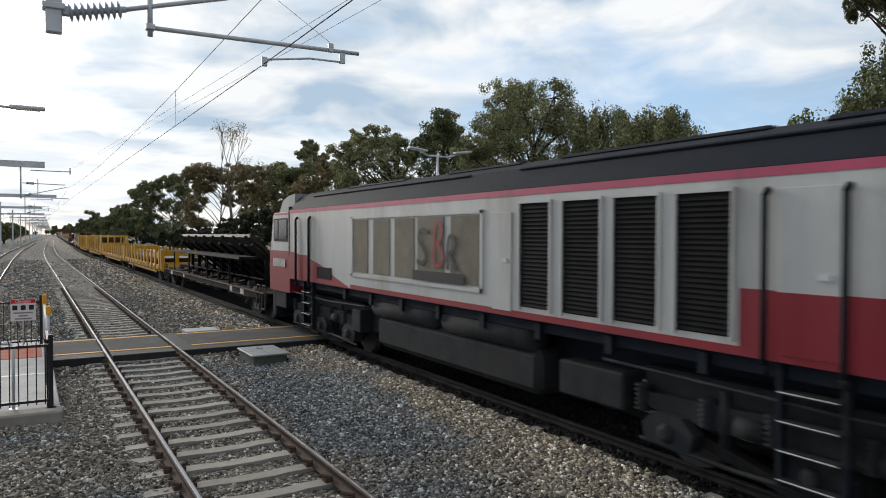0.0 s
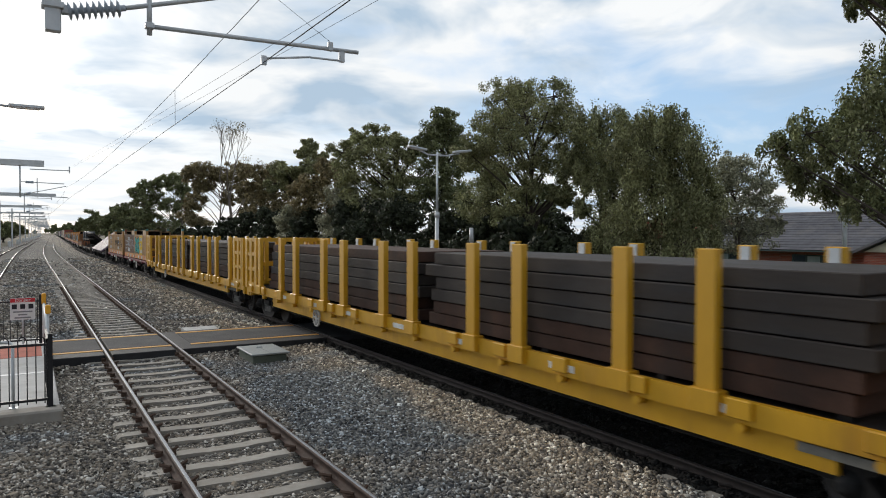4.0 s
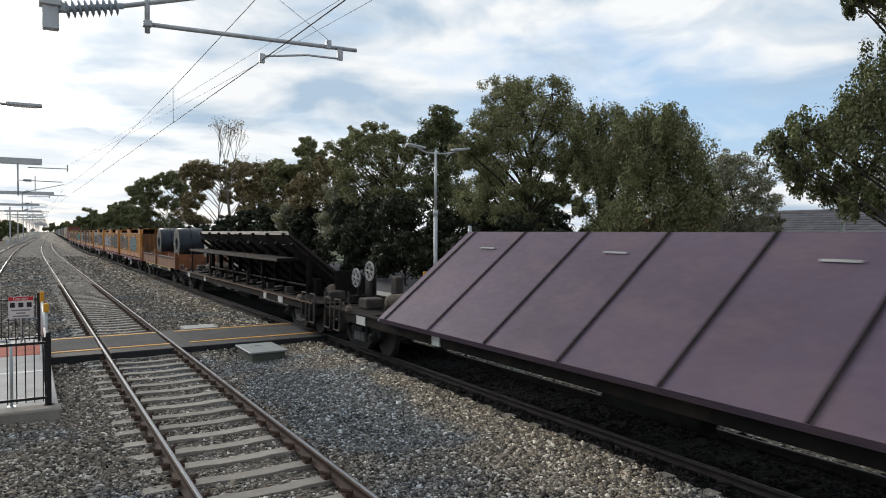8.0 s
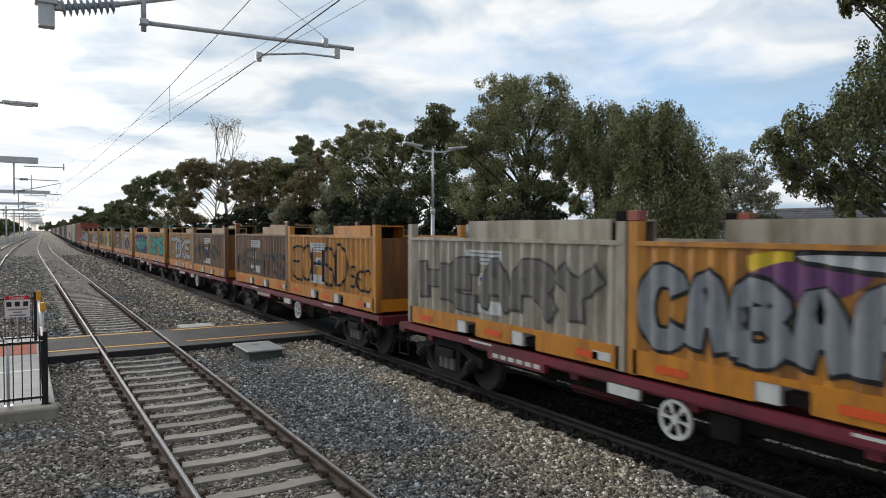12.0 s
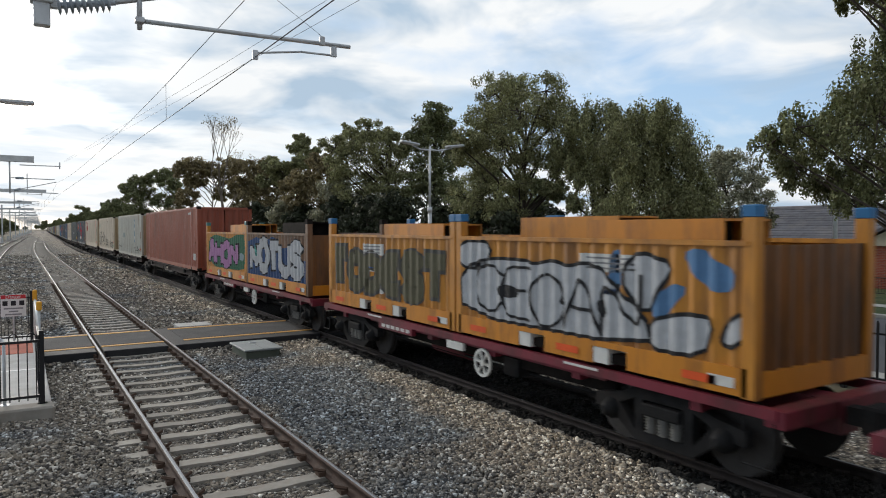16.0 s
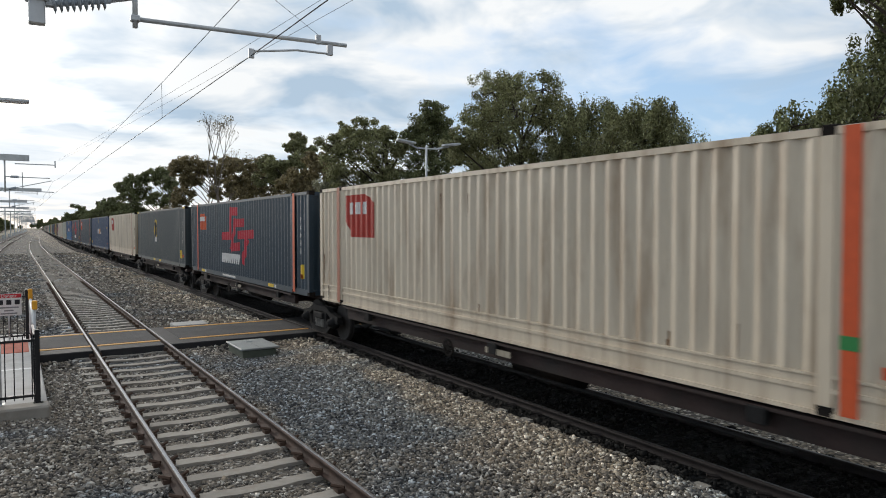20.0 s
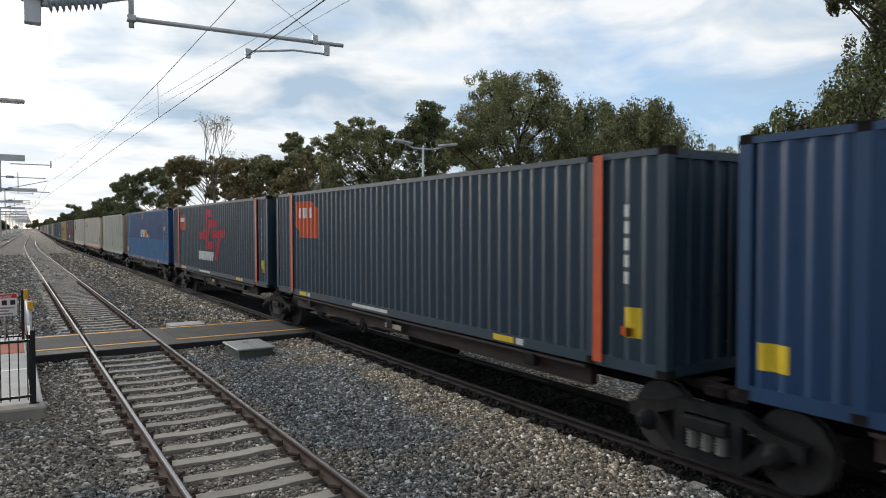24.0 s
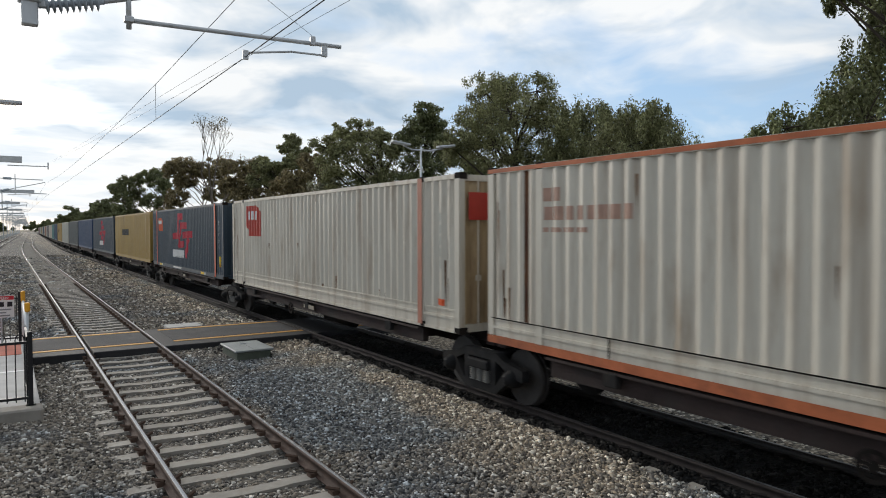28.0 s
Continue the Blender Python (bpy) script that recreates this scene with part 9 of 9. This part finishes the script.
for a, b in ((2.0, 9.0), (10.5, 18.5)):
    part("roof_rib", made((rod, (-1.2, P(a), 4.0), (-1.2, P(b), 4.0), 0.025, 6)), LB, lo)
# red lower body
for s in (-1, 1):
    xx = sorted((s * 1.468, s * 1.482))
    q = bmesh.new()
    prism(q, [(P(0.2), 1.64), (P(4.75), 1.64), (P(4.75), 2.37), (P(0.2), 2.37)], "x", *xx)
    part("red_panel", q, LR, lo, "deep red body panel")
    q = bmesh.new()
    prism(q, [(P(15.3), 1.64), (P(19.8), 1.64), (P(19.8), 2.44), (P(18.6), 2.36), (P(17.2), 2.12), (P(16.3), 1.86)], "x", *xx)
    part("red_panel", q, LR, lo, "deep red body panel")
    part("red_skirt", made((box, *xx, P(4.75), P(15.3), 1.64, 1.74)), LR, lo)
    fr = bmesh.new()
    for a, b in ((9.66, 9.74), (15.13, 15.21)):
        box(fr, *sorted((s * 1.47, s * 1.50)), P(a), P(b), 1.95, 3.36)
    box(fr, *sorted((s * 1.47, s * 1.50)), P(9.66), P(15.21), 3.3, 3.36)
    box(fr, *sorted((s * 1.47, s * 1.50)), P(9.66), P(15.21), 1.95, 2.02)
    part("filter_frame", fr, LW, lo)
    for a, b in ((14.3, 15.08), (13.19, 14.0), (12.1, 12.95), (10.95, 11.95), (9.8, 10.7)):
        part("filter_panel", made((box, *sorted((s * 1.47, s * 1.487)), P(a), P(b), 2.06, 3.27)), BEIGE, lo, "dusty mesh filter panel")
    for a, b in ((7.9, 8.65), (6.85, 7.65), (5.86, 6.64), (4.83, 5.62)):
        gbk = part("grille", made((box, *sorted((s * 1.46, s * 1.475)), P(a), P(b), 1.82, 3.42)), MATTE, lo, "black louvred grille")
        n = 25 if s < 0 else 10
        for k in range(n):
            z = 1.84 + k * 1.56 / n
            slat = bmesh.new()
            prism(slat, [(s * 1.475, z), (s * 1.497, z), (s * 1.475, z + 0.9 / n)], "y", P(a) + 0.03, P(b) - 0.03)
            part("slat", slat, MATTE, gbk)
        gf_ = bmesh.new()
        for y in (a, b):
            box(gf_, *sorted((s * 1.47, s * 1.51)), P(y) - 0.02, P(y) + 0.02, 1.78, 3.46)
        box(gf_, *sorted((s * 1.47, s * 1.51)), P(a), P(b), 3.42, 3.46)
        part("grille_frame", gf_, LW, lo)
    for a, b, top in ((3.66, 4.31, 3.42), (8.86, 9.39, 3.3), (18.05, 18.9, 3.42)):
        d_ = part("door", made((box, *sorted((s * 1.472, s * 1.492)), P(a), P(b), 1.72, top, 0.004)), LW, lo, "body side door")
        part("door_handle", made((box, *sorted((s * 1.492, s * 1.52)), P(a) + 0.08, P(a) + 0.2, 2.5, 2.56)), STEEL, d_)
        part("door_red", made((box, *sorted((s * 1.490, s * 1.496)), P(a) + 0.002, P(b) - 0.002, 1.722, 2.36)), LR if a != 8.86 else LW, d_)
    for y in (3.58, 4.41, 17.95, 19.0):
        part("handrail", made((tube, ((s * 1.50, P(y), 1.5), (s * 1.56, P(y), 1.6), (s * 1.56, P(y), 3.35), (s * 1.50, P(y), 3.42)), 0.035, 8)), LB, lo)
    part("vent", made((box, *sorted((s * 1.48, s * 1.495)), P(16.5), P(17.5), 1.78, 2.08)), MATTE, lo, "dark intake vent")
    for k in range(6):
        part("number_bar", made((box, *sorted((s * 1.482, s * 1.49)), P(20.2) + k * 0.2, P(20.34) + k * 0.2, 1.95, 2.2)), LABEL, lo)
    # side ladders beneath the doors
    for a in (3.66, 18.05):
        for k in range(4):
            part("step", made((box, *sorted((s * 1.30, s * 1.5)), P(a), P(a) + 0.62, 0.42 + k * 0.3, 0.45 + k * 0.3)), UNDER, lo)
            part("step_edge", made((box, *sorted((s * 1.5, s * 1.506)), P(a), P(a) + 0.62, 0.436 + k * 0.3, 0.449 + k * 0.3)), LABEL, lo, "white step edge")
        part("step_frame", made((box, *sorted((s * 1.34, s * 1.44)), P(a) - 0.06, P(a), 0.35, 1.62), (box, *sorted((s * 1.34, s * 1.44)), P(a) + 0.62, P(a) + 0.68, 0.35, 1.62)), LB, lo)
    for a, b in ((8.5, 11.3), (11.5, 14.4)):
        part("air_tank", made((lathe, (s * 1.16, P(a), 1.3), (s * 1.16, P(b), 1.3), [(0, 0.1), (0.02, 0.2), (0.05, 0.24), (0.95, 0.24), (0.98, 0.2), (1, 0.1)], 14)), UNDER, lo, "long grey air tank")
    for k in range(8):
        y = 5.2 + k * 1.5
        part("jack_pad", made((box, *sorted((s * 1.38, s * 1.44)), P(y), P(y) + 0.12, 1.35, 1.6)), LB, lo)
# large spray mark over the filters
for (pts, mt) in (([(11.5, 2.98), (11.75, 3.06), (11.9, 2.88), (11.7, 2.7), (11.52, 2.52), (11.7, 2.36), (11.92, 2.42)], SPRAYK), ([(11.25, 2.35), (11.25, 3.2), (10.95, 3.1), (11.0, 2.85), (11.2, 2.8), (10.9, 2.6), (10.95, 2.38), (11.25, 2.35)], LR), ([(10.75, 2.3), (10.75, 2.95), (10.5, 2.85), (10.55, 2.65), (10.72, 2.6), (10.45, 2.3)], SPRAYK)):
    decal([[(P(y), z) for y, z in q] for q in stroke(softened(pts), 0.085)], mt, 0.03, "spray_mark", -1.487, False, lo, "spray-painted mark")
decal([[(P(y), z) for y, z in rect(10.2, 12.1, 2.05, 2.24)]], SPRAYK, 0.03, "spray_mark", -1.487, False, lo)
# cab at the trailing end
cbm = bmesh.new()
prism(cbm, [(P(19.82), 2.44), (P(21.72), 2.44), (P(21.45), 3.5), (P(21.32), 3.6), (P(19.82), 3.6)], "x", -1.45, 1.45)
part("cab", cbm, LW, lo, "white cab")
cbm = bmesh.new()
prism(cbm, [(P(19.82), 1.2), (P(21.75), 1.2), (P(21.78), 2.0), (P(21.73), 2.44), (P(19.82), 2.44)], "x", -1.46, 1.46)
part("cab_skirt", cbm, LR, lo, "deep red cab skirt")
cbm = bmesh.new()
prism(cbm, [(P(19.82), 3.6), (P(21.3), 3.6), (P(20.95), 3.95), (P(20.4), 4.1), (P(19.82), 4.14)], "x", -1.3, 1.3)
part("cab_roof", cbm, CABR, lo, "pale grey cab roof")
for s in (-1, 1):
    part("cab_stripe", made((box, *sorted((s * 1.452, s * 1.458)), P(19.83), P(21.3), 3.52, 3.58)), LPINK, lo)
part("cab_edge", made((box, -1.48, 1.48, P(19.78), P(19.86), 2.3, 3.75)), LB, lo)
for s in (-1, 1):
    wdw = part("cab_window", made((box, *sorted((s * 1.44, s * 1.465)), P(20.02), P(21.35), 2.72, 3.42)), LB, lo, "black-framed cab window")
    for a, b in ((20.1, 20.82), (20.95, 21.28)):
        part("pane", made((box, *sorted((s * 1.462, s * 1.47)), P(a), P(b), 2.78, 3.38)), PANE, wdw)
ws_ = bmesh.new()
prism(ws_, [(P(21.665), 2.7), (P(21.49), 3.4), (P(21.515), 3.4), (P(21.69), 2.7)], "x", -1.2, 1.2)
part("windscreen", ws_, PANE, lo)
part("pilot", made((box, -1.35, 1.35, P(21.5), P(21.85), 0.35, 1.25, 0.05)), LB, lo, "black pilot")
part("pilot", made((box, -1.35, 1.35, P(-0.3), P(0.15), 0.35, 1.25, 0.05)), LB, lo)
part("front_end", made((box, -1.45, 1.45, P(-0.2), P(0.2), 1.2, 3.6, 0.1)), LR, lo)
part("cab_box", made((box, -1.42, -0.9, P(20.3), P(21.3), 0.7, 1.2, 0.02), (box, 0.9, 1.42, P(20.3), P(21.3), 0.7, 1.2, 0.02)), LB, lo)
part("fuel_tank", made((box, -1.3, 1.3, P(8.4), P(14.2), 0.42, 1.14, 0.12)), UNDER, lo, "long grimy fuel tank")
for s in (-1, 1):
    part("battery_box", made((box, *sorted((s * 0.9, s * 1.32)), P(6.6), P(7.9), 0.6, 1.1, 0.03)), UNDER, lo)
    # added dark blocks that stand in for the shaded void behind the bogies
    part("equipment_case", made((box, *sorted((s * 0.5, s * 1.02)), P(1.6), P(6.5), 0.62, 1.22, 0.02)), UNDER, lo)
    part("equipment_case", made((box, *sorted((s * 0.5, s * 1.02)), P(14.4), P(20.2), 0.62, 1.22, 0.02)), UNDER, lo)
for yc in (4.0, 17.6):
    b_ = bogie(lo, P(yc), 3.7, 0.51, 3)
    for s in (-1, 1):
        part("axle_box", made((box, *sorted((s * 1.05, s * 1.3)), -0.25, 0.25, 0.38, 0.66, 0.04)), UNDER, b_)
        for k in (-1.85, 1.85):
            part("damper", made((rod, (s * 1.2, k * 0.6, 0.5), (s * 1.2, k * 0.6, 1.15), 0.06, 8)), UNDER, b_)
            part("brake_cylinder", made((lathe, (s * 1.18, k * 0.42 - 0.2, 0.78), (s * 1.18, k * 0.42 + 0.2, 0.78), [(0, 0.07), (0.1, 0.13), (0.9, 0.13), (1, 0.06)], 10)), UNDER, b_)
            part("axle_guard", made((box, *sorted((s * 1.08, s * 1.32)), k - 0.25, k + 0.25, 0.34, 0.7, 0.04)), UNDER, b_)
        part("sand_box", made((box, *sorted((s * 1.0, s * 1.35)), -2.6, -2.1, 0.6, 1.15, 0.03)), UNDER, b_)
        if s < 0:
            part("bogie_beam", made((prism, [(-2.45, 0.74), (-2.3, 0.92), (-0.7, 0.98), (0.7, 0.98), (2.3, 0.92), (2.45, 0.74), (1.2, 0.66), (-1.2, 0.66)], "x", -1.22, -1.1)), UNDER, b_, "heavy cast bogie frame")
            for k in (-1.85, 0.0, 1.85):
                part("axle_casting", made((prism, [(k - 0.34, 0.34), (k - 0.4, 0.56), (k - 0.22, 0.72), (k + 0.22, 0.72), (k + 0.4, 0.56), (k + 0.34, 0.34)], "x", -1.34, -1.12)), UNDER, b_)
                part("bearing_cap", made((lathe, (-1.42, k, 0.5), (-1.3, k, 0.5), [(0, 0.06), (0.3, 0.11), (1, 0.13)], 10)), UNDER, b_)
                for q in (-0.5, 0.5):
                    part("coil_spring", made((lathe, (-1.2, k + q, 0.66), (-1.2, k + q, 1.02), [(i / 12, 0.12 if i % 2 else 0.075) for i in range(13)], 8)), UNDER, b_)
            part("brake_rigging", made((tube, ((-1.3, -2.3, 0.28), (-1.3, -0.9, 0.34), (-1.3, 0.9, 0.3), (-1.3, 2.3, 0.34)), 0.03, 6)), UNDER, b_)
            part("pipe", made((tube, ((-1.38, -2.9, 1.26), (-1.38, -0.5, 1.2), (-1.38, 2.9, 1.26)), 0.025, 6)), UNDER, b_)
coupler(lo, 22.0, LB)
ride(lo, C0)


def motions():
    """The whole train runs past towards the platform end; every wagon and load follows the line."""
    for ob, s, x, z in RIDERS:
        rows = []
        for i in range(15):
            t = i * 2.0
            y = s - dist(t)
            a = math.atan(slope(y))
            rows.append((t, pose(FREIGHT_X + bend(y) + x * math.cos(a), y - x * math.sin(a), z, 0, 0, -math.degrees(a))))
        walk(ob, rows)


motions()
